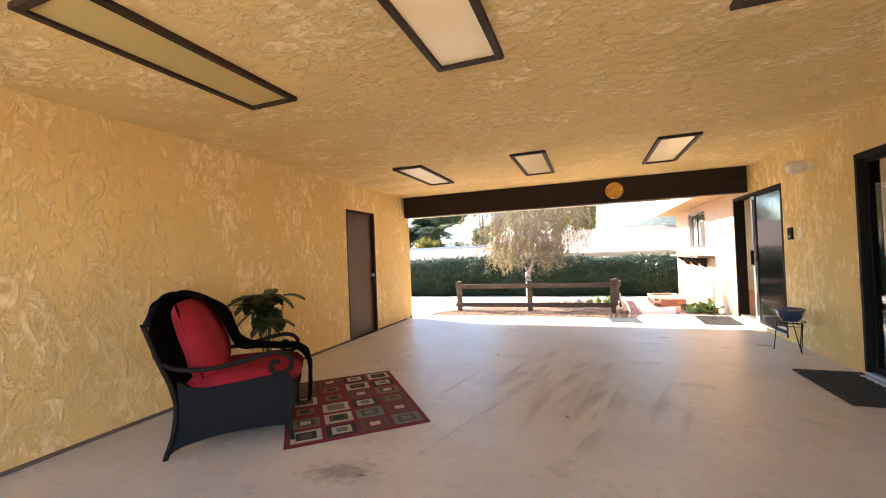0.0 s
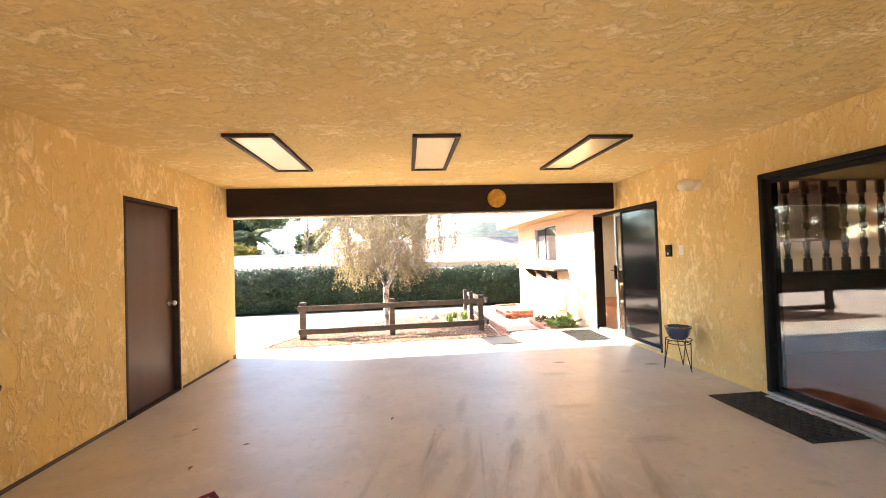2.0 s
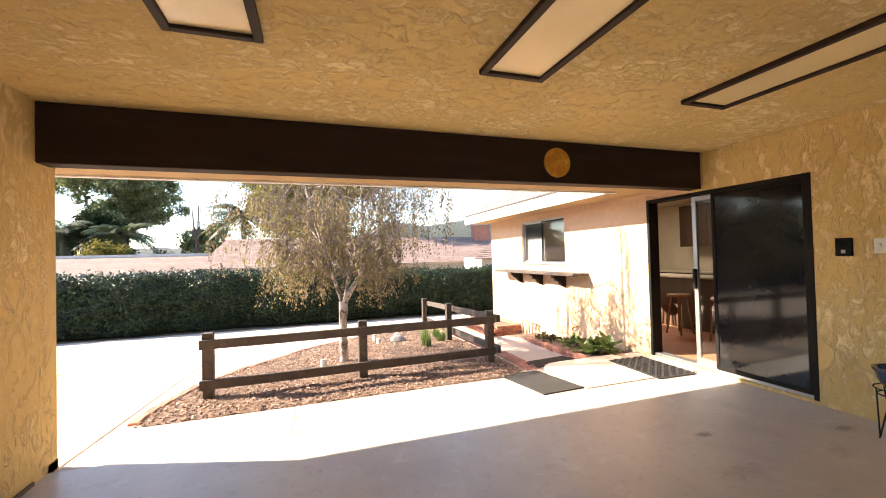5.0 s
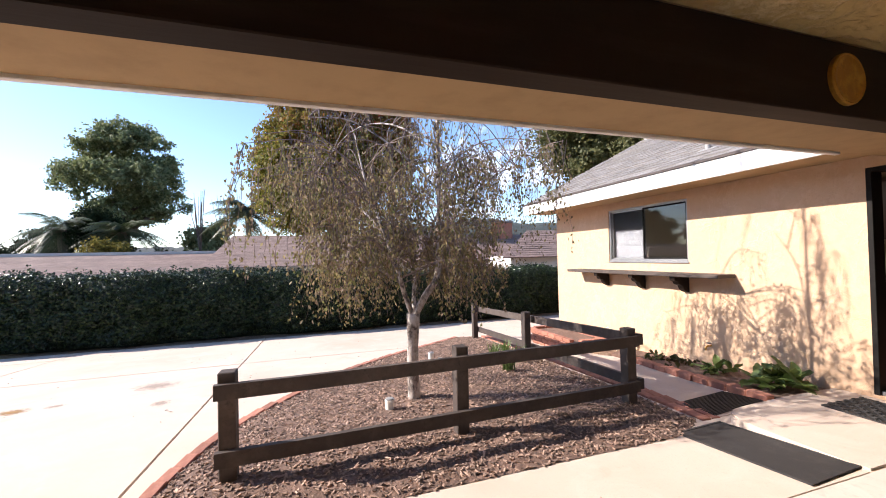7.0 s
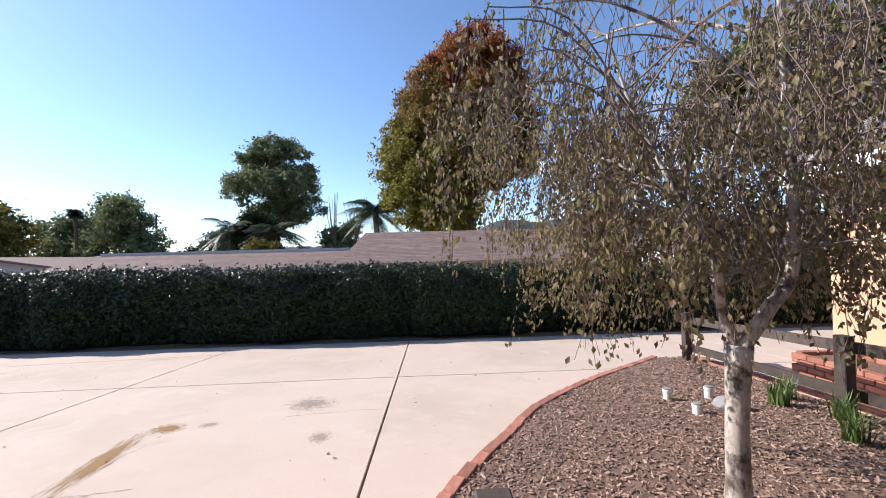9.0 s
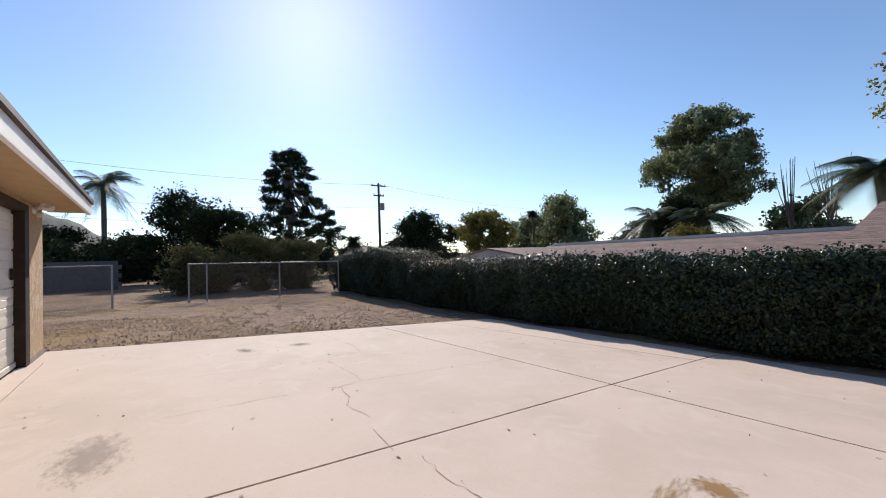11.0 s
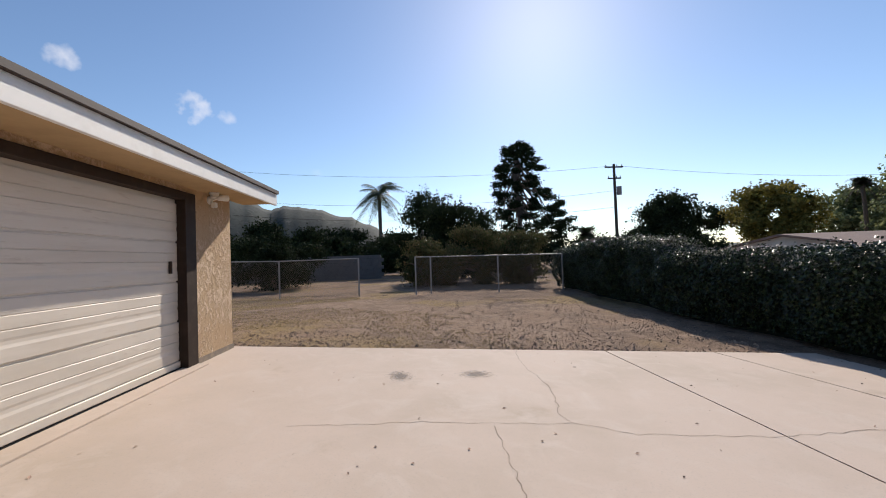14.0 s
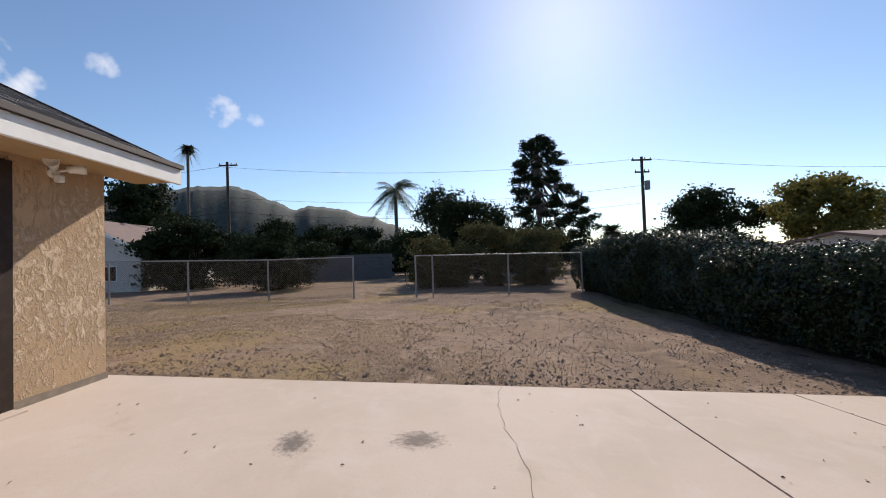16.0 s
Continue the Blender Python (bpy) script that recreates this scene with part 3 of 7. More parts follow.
OIL, RUST, DAMP = stain_material("oil_stain", (0.12, 0.10, 0.085), 0.55), stain_material("rust_stain", (0.30, 0.16, 0.04), 0.8), stain_material("damp_stain", (0.27, 0.22, 0.18), 0.42)
SCUFF = stain_material("floor_scuff", (0.32, 0.28, 0.24), 0.15)
scuffs = [(0.42 + rnd.gauss(0, 0.4), 2.7 + rnd.gauss(0, 0.55), rnd.uniform(0.02, 0.12), rnd.uniform(0.35, 0.9), -16 + rnd.uniform(-9, 9), SCUFF) for k in range(34)]
for x, y, rx, ry, turn, m in ((-10.7, 9.03, 0.28, 0.2, 20, OIL), (-10.8, 9.92, 0.22, 0.3, 0, OIL), (-4.83, 9.95, 0.14, 0.85, 8, RUST), (-4.75, 10.6, 0.22, 0.2, 0, RUST), (-3.24, 10.23, 0.14, 0.2, 0, DAMP), (-4.4, 10.66, 0.14, 0.12, 30, DAMP), (-7.4, 7.5, 0.6, 0.3, 0, DAMP), (-3.6, 11.2, 0.35, 0.4, 40, DAMP),
                              *scuffs, (1.6, 3.2, 0.35, 0.12, 0, SCUFF), (1.3, 3.9, 0.3, 0.1, 0, SCUFF), (-0.7, 1.05, 0.35, 0.2, 20, DAMP), (2.3, 4.8, 0.16, 0.1, 30, SCUFF), (2.75, 5.0, 0.14, 0.08, 0, DAMP), (1.45, 4.85, 0.3, 0.14, 0, SCUFF), (1.7, 5.3, 0.12, 0.07, 0, DAMP)):
    bm = bmesh.new()
    bmesh.ops.create_circle(bm, cap_ends=True, segments=24, radius=1)
    ob = part("stain", bm, m, drive)
    slope = -math.degrees(math.atan(0.0625)) if y > 6.3 else 0
    ob.matrix_world = pose(x, y, gz(x, y) + 0.003, slope) @ pose(0, 0, 0, 0, 0, turn) @ Matrix.Diagonal((rx, ry, 1, 1))

# ---- walls, ceiling, roofs ----
WY = 6.56    # front wall of garage and carport
bm = bmesh.new()
for a, b in (((-2.95, -1.3, -0.2), (XL, 4.272, 2.50)), ((-2.95, 4.272, 2.05), (XL, 5.13, 2.50)), ((-2.95, 5.13, -0.2), (XL, WY, 2.50))):
    box(bm, a, b)
structure("wall_west", bm, STUCCO_IN, "ochre skip-trowelled stucco carport wall")
bm = bmesh.new()
for a, b in (((XR, -1.3, -0.4), (XR + 0.16, 1.35, 2.50)), ((XR, 1.35, 2.06), (XR + 0.16, 3.825, 2.50)), ((XR, 3.825, -0.4), (XR + 0.16, 5.349, 2.50)), ((XR, 5.349, 2.04), (XR + 0.16, 6.5, 2.50)), ((XR, 1.35, -0.4), (XR + 0.16, 3.825, 0.02)), ((XR, 5.349, -0.4), (XR + 0.16, 6.5, 0.03))):
    box(bm, a, b)
structure("wall_east", bm, STUCCO_IN, "ochre skip-trowelled stucco house wall in the carport")
bm = bmesh.new()
WIN = (8.93, 10.4, 1.19, 2.03)
for a, b in (((XR, 6.5, 2.04), (XR + 0.16, 7.149, 2.50)), ((XR, 6.5, -0.4), (XR + 0.16, 7.149, 0.03)), ((XR, 7.149, -0.9), (XR + 0.16, WIN[0], 2.50)), ((XR, WIN[0], -0.9), (XR + 0.16, WIN[1], WIN[2])), ((XR, WIN[0], WIN[3]), (XR + 0.16, WIN[1], 2.50)), ((XR, WIN[1], -0.9), (XR + 0.16, 11.88, 2.50)),
             ((XR + 0.16, 11.72, -0.9), (12.2, 11.88, 2.50)), ((12.04, -5.4, -0.4), (12.2, 11.72, 2.50)), ((XR + 0.16, -5.4, -0.4), (12.04, -5.24, 2.50)), ((XR, -5.4, -0.4), (XR + 0.16, -1.3, 2.50))):
    box(bm, a, b)
slab(bm, [(XR, 11.88, 2.49), (12.2, 11.88, 2.49), (7.67, 11.88, 4.75)], 0.16, (0, -1, 0))
box(bm, (XR - 0.012, 7.16, -0.9), (XR + 0.01, 11.87, -0.06))
structure("wall_house", bm, STUCCO_OUT, "pale yellow stucco house wall")
bm = bmesh.new()
box(bm, (XL, -1.3, ZC), (XR, 6.34, 2.50))
structure("ceiling", bm, STUCCO_TOP, "ochre skip-trowelled stucco ceiling")
bm = bmesh.new()
box(bm, (XL + 0.002, 6.35, 2.10), (XR - 0.002, WY - 0.02, 2.50))
structure("wall_header", bm, STUCCO_OUT)
beam = tagged(finish("beam", boxed((XL + 0.003, YF, 2.06), (XR - 0.04, YF + 0.15, ZC - 0.002), 0.006), BEAM_WOOD, None, "dark brown painted timber beam over the carport opening"), kind="structure")
# garage: front wall round its door, and the walls that close it
GX0, GX1 = -12.02, -2.95
bm = bmesh.new()
for a, b in (((GX0, WY - 0.16, -0.25), (-11.0, WY, 2.50)), ((-11.0, WY - 0.16, 2.0), (-6.0, WY, 2.50)), ((-6.0, WY - 0.16, -0.25), (GX1, WY, 2.50)), ((GX0, -1.3, -0.25), (GX0 + 0.16, WY - 0.16, 2.50)), ((GX0 + 0.16, -1.3, -0.25), (GX1, -1.14, 2.50))):
    box(bm, a, b)
slab(bm, [(GX0, WY, 2.45), (GX0, -1.3, 2.45), (GX0, 2.7, 4.4)], 0.16, (1, 0, 0))
structure("wall_garage", bm, STUCCO_ROUGH, "tan heavily trowelled stucco garage wall")
bm = bmesh.new()
box(bm, (GX0 - 0.008, WY - 0.2, -0.25), (-11.11, WY + 0.012, 0.05))
box(bm, (-5.9, WY - 0.1, -0.25), (XL, WY + 0.012, 0.05))
structure("baseboard", bm, material("garage_footing", (0.22, 0.18, 0.14), 0.9, vary=((9, (0.32, 0.25, 0.18), 0.45, 0.7),)), "stained concrete footing of the garage")
for y0, y1, x in ((-1.3, 4.24, XL), (5.16, 6.3, XL)):
    structure("trim", boxed((x, y0, 0.0), (x + 0.014, y1, 0.028), 0.003), JOINT, "dirty gap strip along the foot of the wall")


def roof(name, corner, run, rise, courses, mat, label="shingled roof slope", lap=1.0):
    """A shingled slope of lapped courses. corner: the eave's first end; run: along the eave; rise: up the slope."""
    bm = bmesh.new()
    corner, run, rise = Vector(corner), Vector(run), Vector(rise)
    n = run.cross(rise).normalized()
    if n.z < 0:
        n = -n
    for k in range(courses):
        a, b = corner + rise * (k / courses), corner + rise * ((k + 1.12) / courses)
        lo = n * 0.012 * lap
        q = [a + lo + n * 0.006 * lap, a + run + lo + n * 0.006 * lap, b + run, b, a, a + run]
        v = [bm.verts.new(p) for p in q]
        bm.faces.new((v[0], v[1], v[2], v[3]))
        bm.faces.new((v[4], v[5], v[1], v[0]))
        tabs = max(int(run.length / 0.3), 1)
        for t in range(tabs):
            if rnd.random() < 0.4:
                w = run / tabs
                s = a + w * t + lo + n * (0.006 * lap + 0.0025)
                e = s + (b - a) * 0.86 - n * (0.0055 * lap + 0.0025)
                bm.faces.new([bm.verts.new(p) for p in (s, s + w * 0.96, e + w * 0.96, e)])
    base = [corner - n * 0.03, corner + run - n * 0.03, corner + run + rise - n * 0.03, corner + rise - n * 0.03]
    slab(bm, base, 0.026, n)
    return structure(name, bm, mat, label)


roof("roof_house_west", (2.57, 7.07, 2.335), (0, 5.1, 0), (5.1, 0, 2.55), 40, SHINGLE, "grey shingled house roof with a white fascia")
roof("roof_house_low", (3.35, -5.6, 2.73), (0, 12.66, 0), (4.32, 0, 2.155), 33, SHINGLE)
roof("roof_house_east", (12.75, -5.6, 2.335), (0, 17.77, 0), (-5.08, 0, 2.55), 40, SHINGLE)
roof("roof_front", (-12.5, 7.07, 2.295), (15.85, 0, 0), (0, -4.4, 2.2), 32, SHINGLE, "dark grey shingled garage roof")
roof("roof_back", (-12.5, -1.75, 2.295), (15.85, 0, 0), (0, 4.42, 2.2), 32, SHINGLE)
bm = bmesh.new()
box(bm, (-12.5, 7.03, 2.10), (2.55, 7.07, 2.275), 0.004)
box(bm, (2.55, 7.03, 2.13), (2.588, 12.17, 2.315), 0.004)
slab(bm, [(2.588, 12.13, 2.13), (2.588, 12.13, 2.315), (7.67, 12.13, 4.86), (7.67, 12.13, 4.67)], 0.04, (0, 1, 0))
slab(bm, [(12.75, 12.13, 2.13), (12.75, 12.13, 2.315), (7.67, 12.13, 4.86), (7.67, 12.13, 4.67)], 0.04, (0, 1, 0))
slab(bm, [(-12.5, 7.03, 2.10), (-12.5, 7.03, 2.275), (-12.5, 2.65, 4.47), (-12.5, 2.65, 4.29)], 0.04, (1, 0, 0))
slab(bm, [(-12.5, -1.75, 2.10), (-12.5, -1.75, 2.275), (-12.5, 2.65, 4.47), (-12.5, 2.65, 4.29)], 0.04, (1, 0, 0))
structure("fascia", bm, WHITE, "white painted fascia boards along the eaves")
bm = bmesh.new()
box(bm, (-12.5, 7.02, 2.277), (2.57, 7.105, 2.328))
box(bm, (2.535, 7.07, 2.317), (2.60, 12.2, 2.345))
slab(bm, [(-12.52, 7.095, 2.28), (-12.52, 7.095, 2.315), (-12.52, 2.67, 4.53), (-12.52, 2.67, 4.49)], 0.06, (1, 0, 0))
structure("trim_roof_edge", bm, material("drip_edge", (0.06, 0.045, 0.04), 0.7), "dark drip edge under the shingles")
bm = bmesh.new()
box(bm, (-12.46, WY, 2.12), (XR, 7.03, 2.15))
box(bm, (2.588, 7.03, 2.145), (XR, 12.13, 2.17))
structure("soffit", bm, material("tan_soffit_paint", (0.42, 0.29, 0.15), 0.85, vary=((5, (0.36, 0.245, 0.125), 0.45, 0.7),), bump=((30, 0.3, 0.004),)), "tan painted soffit under the eaves")

# things on the house roof
vent = thing("roof_vent", 3.05, 8.55, 2.575, 0, "grey vent pipe with a flashing on the shingles", "roof vent")
part("flashing", boxed((-0.14, -0.12, -0.02), (0.14, 0.12, 0.012), 0.004, pose(0, 0, 0, 0, -26.5, 0)), GALV, vent)
part("pipe", tube(bmesh.new(), [(0, 0, -0.05), (0, 0, 0.36)], 0.03, 12), GALV, vent, smooth=False)
vent = thing("roof_vent", 5.7, 11.9, 3.9, 0, "square galvanised roof vent with a hood", "roof vent")
part("base", boxed((-0.12, -0.12, -0.1), (0.12, 0.12, 0.12), 0.01), GALV, vent)
part("hood", boxed((-0.19, -0.17, 0.12), (0.19, 0.17, 0.2), 0.02), GALV, vent)
domes = thing("skylight", 4.75, 9.3, 3.41, 0, "white plastic dome skylight with a dark kerb on the shingles", "skylight")
part("kerb", boxed((-0.55, -0.65, -0.06), (0.55, 0.65, 0.09), 0.01, pose(0, 0, 0, 0, -26.5, 0)), BLACK_METAL, domes)
bm = bmesh.new()
bmesh.ops.create_uvsphere(bm, u_segments=24, v_segments=10, radius=1)
bmesh.ops.delete(bm, geom=[v for v in bm.verts if v.co.z < -0.05], context="VERTS")
bmesh.ops.transform(bm, matrix=pose(0, 0, 0.08, 0, -26.5, 0) @ Matrix.Diagonal((0.53, 0.63, 0.3, 1)), verts=bm.verts)
part("dome", bm, PLASTIC_WHITE, domes, smooth=True)

# ---- doors and windows ----
door = tagged(finish("door_1", boxed((XL - 0.10, 4.302, 0.012), (XL - 0.055, 5.10, 2.02), 0.004), DOOR_WOOD, None, "glossy dark brown flush door, shut, in the stucco wall"), kind="structure")
bm = bmesh.new()
for a, b in (((XL - 0.14, 4.272, 0), (XL + 0.006, 4.30, 2.05)), ((XL - 0.14, 5.102, 0), (XL + 0.006, 5.13, 2.05)), ((XL - 0.14, 4.30, 2.022), (XL + 0.006, 5.102, 2.05))):
    box(bm, a, b, 0.003)
part("door_frame", bm, BROWN_PAINT, door)
part("threshold", boxed((XL - 0.12, 4.30, -0.01), (XL + 0.01, 5.10, 0.01), 0.002), BROWN_PAINT, door)
knob = part("door_knob", lathe(bmesh.new(), ((0.030, 0), (0.030, 0.008), (0.012, 0.012), (0.012, 0.035), (0.026, 0.045), (0.030, 0.06), (0.022, 0.072), (0.001, 0.074)), 18, pose(XL - 0.055, 5.03, 0.98, 0, 90, 0)), GREY_METAL, door, "dull metal knob", True)

# kitchen sliding door: fixed screened leaf, and a glass leaf slid open behind it
S0, S1, SZ0, SZ1 = 5.349, 7.149, 0.03, 2.04
slider = tagged(finish("door_2", boxed((XR + 0.02, S0, SZ0), (XR + 0.14, S1, SZ0 + 0.035), 0.004), GREY_METAL, None, "black-framed sliding glass door, half open, with a dark screen leaf"), kind="structure")
bm = bmesh.new()
for a, b in (((XR - 0.006, S0, SZ0), (XR + 0.15, S0 + 0.04, SZ1)), ((XR - 0.006, S1 - 0.04, SZ0), (XR + 0.15, S1, SZ1)), ((XR - 0.006, S0 + 0.04, SZ1 - 0.04), (XR + 0.15, S1 - 0.04, SZ1))):
    box(bm, a, b, 0.003)
part("door_frame", bm, BLACK_METAL, slider)


def leaf_frame(y0, y1, x0, x1, z0, z1, w):
    bm = bmesh.new()
    for a, b in (((x0, y0, z0), (x1, y0 + w, z1)), ((x0, y1 - w, z0), (x1, y1, z1)), ((x0, y0 + w, z0), (x1, y1 - w, z0 + w * 1.3)), ((x0, y0 + w, z1 - w), (x1, y1 - w, z1))):
        box(bm, a, b, 0.003)
    return bm


screen = part("screen_leaf", leaf_frame(5.39, 6.28, XR + 0.008, XR + 0.034, SZ0 + 0.036, SZ1 - 0.042, 0.035), BLACK_METAL, slider, "dark sun-screen leaf")
part("screen", boxed((XR + 0.018, 5.42, 0.1), (XR + 0.024, 6.25, 1.965)), GLASS_DARK, screen)
sash = part("glass_leaf", leaf_frame(5.45, 6.545, XR + 0.05, XR + 0.085, SZ0 + 0.036, SZ1 - 0.042, 0.052), GREY_METAL, slider, "grey aluminium glass leaf")
pane = part("pane", boxed((XR + 0.064, 5.50, 0.13), (XR + 0.070, 6.495, 1.95)), GLASS, sash)
pane.visible_shadow = False
bm = boxed((XR + 0.012, 6.50, 0.93), (XR + 0.05, 6.535, 1.16), 0.006)
part("handle", bm, BLACK_METAL, sash)
part("latch", boxed((XR - 0.004, 6.245, 1.0), (XR + 0.008, 6.27, 1.08), 0.003), BLACK_METAL, screen)

# large glass door further back, with a thick black frame
slider = tagged(finish("door_3", boxed((XR - 0.02, 1.35, 0.02), (XR + 0.15, 3.825, 0.05), 0.004), GREY_METAL, None, "black-framed sliding glass door to the dining room, shut"), kind="structure")
bm = bmesh.new()
for a, b in (((XR - 0.02, 1.35, 0.05), (XR + 0.15, 1.45, 2.06)), ((XR - 0.02, 3.785, 0.05), (XR + 0.15, 3.825, 2.06)), ((XR - 0.02, 1.45, 2.01), (XR + 0.15, 3.785, 2.06))):
    box(bm, a, b, 0.004)
part("door_frame", bm, BLACK_METAL, slider)
for y0, y1, x in ((2.53, 3.785, XR + 0.03), (1.45, 2.60, XR + 0.075)):
    sash = part("glass_leaf", leaf_frame(y0, y1, x, x + 0.035, 0.052, 2.008, 0.042), BLACK_METAL, slider)
    pane = part("pane", boxed((x + 0.014, y0 + 0.045, 0.11), (x + 0.02, y1 - 0.04, 1.97)), GLASS, sash)
    pane.visible_shadow = False
part("track", boxed((XR - 0.07, 1.40, 0.002), (XR - 0.021, 3.80, 0.02), 0.004), GREY_METAL, slider, "worn aluminium track")

# kitchen window with a blind behind one half
win = tagged(finish("window_1", leaf_frame(WIN[0], WIN[1], XR + 0.015, XR + 0.075, WIN[2], WIN[3], 0.03), GREY_METAL, None, "aluminium sliding kitchen window with a blind behind one half"), kind="structure")
mid = (WIN[0] + WIN[1]) / 2 + 0.03
part("window_frame", leaf_frame(WIN[0] + 0.03, mid + 0.015, XR + 0.03, XR + 0.05, WIN[2] + 0.03, WIN[3] - 0.03, 0.022), BLACK_METAL, win)
part("window_frame", leaf_frame(mid - 0.015, WIN[1] - 0.03, XR + 0.052, XR + 0.07, WIN[2] + 0.03, WIN[3] - 0.03, 0.022), GREY_METAL, win)
for y0, y1, x in ((WIN[0] + 0.05, mid, XR + 0.038), (mid, WIN[1] - 0.05, XR + 0.06)):
    pane = part("pane", boxed((x, y0, WIN[2] + 0.05), (x + 0.004, y1, WIN[3] - 0.05)), GLASS_WIN, win)
    pane.visible_shadow = False
part("window_sill", boxed((XR - 0.015, WIN[0] - 0.01, WIN[2] - 0.02), (XR + 0.015, WIN[1] + 0.01, WIN[2] + 0.004), 0.003), GREY_METAL, win)
bm = bmesh.new()
for k in range(24):
    z = WIN[2] + 0.05 + k * 0.032
    box(bm, (XR + 0.10, mid + 0.02, z), (XR + 0.103, WIN[1] - 0.03, z + 0.03), 0, None)
part("blind", bm, BLIND, win, "pale grey window blind")

# serving shelf on its brackets under the window
shelf = thing("wall_shelf", XR, 9.75, 0, 0, "weathered brown wooden serving shelf on three brackets", "shelf")
part("shelf_board", boxed((-0.30, -1.43, 1.005), (-0.002, 1.40, 1.05), 0.006), FENCE_WOOD, shelf)
for y in (-0.78, -0.06, 0.70):
    bm = bmesh.new()
    prof = [(0.0, 0.005), (-0.25, 0.005), (-0.25, -0.045), (-0.20, -0.06), (-0.18, -0.10), (-0.12, -0.115), (-0.09, -0.17), (-0.05, -0.20), (0.0, -0.215)]
    slab(bm, [(x - 0.002, y - 0.04, 1.0 + z) for x, z in prof], 0.08, (0, 1, 0))
    part("bracket", bm, BEAM_WOOD, shelf)

# garage door of four fluted sections in a dark frame
gd = tagged(finish("door_4", boxed((-10.9, WY - 0.11, 0.0), (-6.02, WY - 0.10, 2.0)), DOOR_WHITE, None, "dented off-white sectional garage door, shut"), kind="structure")
profile = ((0.0, -0.014), (0.010, 0.015), (0.105, 0.016), (0.130, 0.010), (0.155, 0.010), (0.175, 0.014), (0.222, 0.0145), (0.229, 0.008), (0.236, 0.0145), (0.322, 0.015), (0.329, 0.0085), (0.336, 0.015), (0.43, 0.015), (0.444, 0.0145), (0.453, -0.014))
for z0 in (0.085, 0.547, 1.008, 1.471):
    bm = bmesh.new()
    n = 16
    cols = [[bm.verts.new((-10.9 + 4.88 * i / n, WY - 0.10 + o + 0.003 * math.sin(i * 1.7 + z0 * 9 + h * 3), z0 + h)) for h, o in profile] for i in range(n + 1)]
    for a, b in zip(cols, cols[1:]):
        for k in range(len(profile) - 1):
            bm.faces.new((a[k], a[k + 1], b[k + 1], b[k]))
    part("panel", bm, DOOR_WHITE, gd)
part("bottom_rail", boxed((-10.9, WY - 0.10, 0.012), (-6.02, WY - 0.07, 0.085), 0.006), DOOR_WHITE, gd)
part("bottom_seal", boxed((-10.9, WY - 0.10, -0.012), (-6.02, WY - 0.08, 0.012), 0.003), RUBBER, gd)
part("handle", boxed((-10.75, WY - 0.085, 1.10), (-10.73, WY - 0.05, 1.24), 0.004), BROWN_PAINT, gd)
bm = bmesh.new()
for a, b in (((-11.108, WY - 0.12, -0.02), (-10.895, WY + 0.02, 2.055)), ((-6.03, WY - 0.12, -0.02), (-5.9, WY + 0.02, 2.055)), ((-10.895, WY - 0.12, 1.965), (-6.03, WY + 0.02, 2.055))):
    box(bm, a, b, 0.004)
part("door_frame", bm, BROWN_PAINT, gd, "dark brown painted frame")
bm = prism(bmesh.new(), [(-11.1, WY - 0.05), (-5.9, WY - 0.05), (-5.9, WY + 0.14), (-11.1, WY + 0.14)], -0.2, lambda x, y: gz(x, y) + 0.016)
structure("threshold", bm, CONCRETE, "weathered concrete threshold strip before the garage door")

# ---- carport things ----
for i, (x, y, l, m) in enumerate(((-1.462, 3.80, 1.36, 0), (0.115, 3.83, 1.36, 0), (1.73, 3.88, 1.36, 0), (-1.40, 0.02, 1.36, 1), (0.115, 0.02, 1.38, 2), (1.68, 0.03, 1.37, 1))):
    lamp = thing("ceiling_light", x, y, ZC, 0, "unlit flat ceiling light with a dark wooden frame and " + ("yellowed diffuser" if m == 1 else "cream diffuser"), "ceiling light", "carport ceiling lights")
    w = 0.212
    bm = bmesh.new()
    for a, b in (((-w, 0, -0.03), (-w + 0.042, l, 0.02)), ((w - 0.042, 0, -0.03), (w, l, 0.02)), ((-w + 0.042, 0, -0.03), (w - 0.042, 0.042, 0.02)), ((-w + 0.042, l - 0.042, -0.03), (w - 0.042, l, 0.02))):
        box(bm, a, b, 0.004)
    part("frame", bm, BROWN_PAINT, lamp, "dark brown wooden frame")
    part("diffuser", boxed((-w + 0.03, 0.03, -0.012), (w - 0.03, l - 0.03, -0.004)), DIFFUSER_OLD if m == 1 else DIFFUSER, lamp)

plaque = thing("wall_plaque", 1.212, YF, 2.255, 0, "round amber plaque with a mottled face on the beam", "plaque")
part("disc", lathe(bmesh.new(), ((0.001, 0.02), (0.10, 0.022), (0.122, 0.026), (0.134, 0.02), (0.136, 0.0)), 36, pose(0, 0, 0, 90, 0, 0)), AMBER, plaque, smooth=False)
part("rim", lathe(bmesh.new(), ((0.128, 0.0), (0.128, 0.024), (0.136, 0.028), (0.142, 0.02), (0.142, 0.0)), 36, pose(0, -0.001, 0, 90, 0, 0)), AMBER, plaque, "thin amber rim")

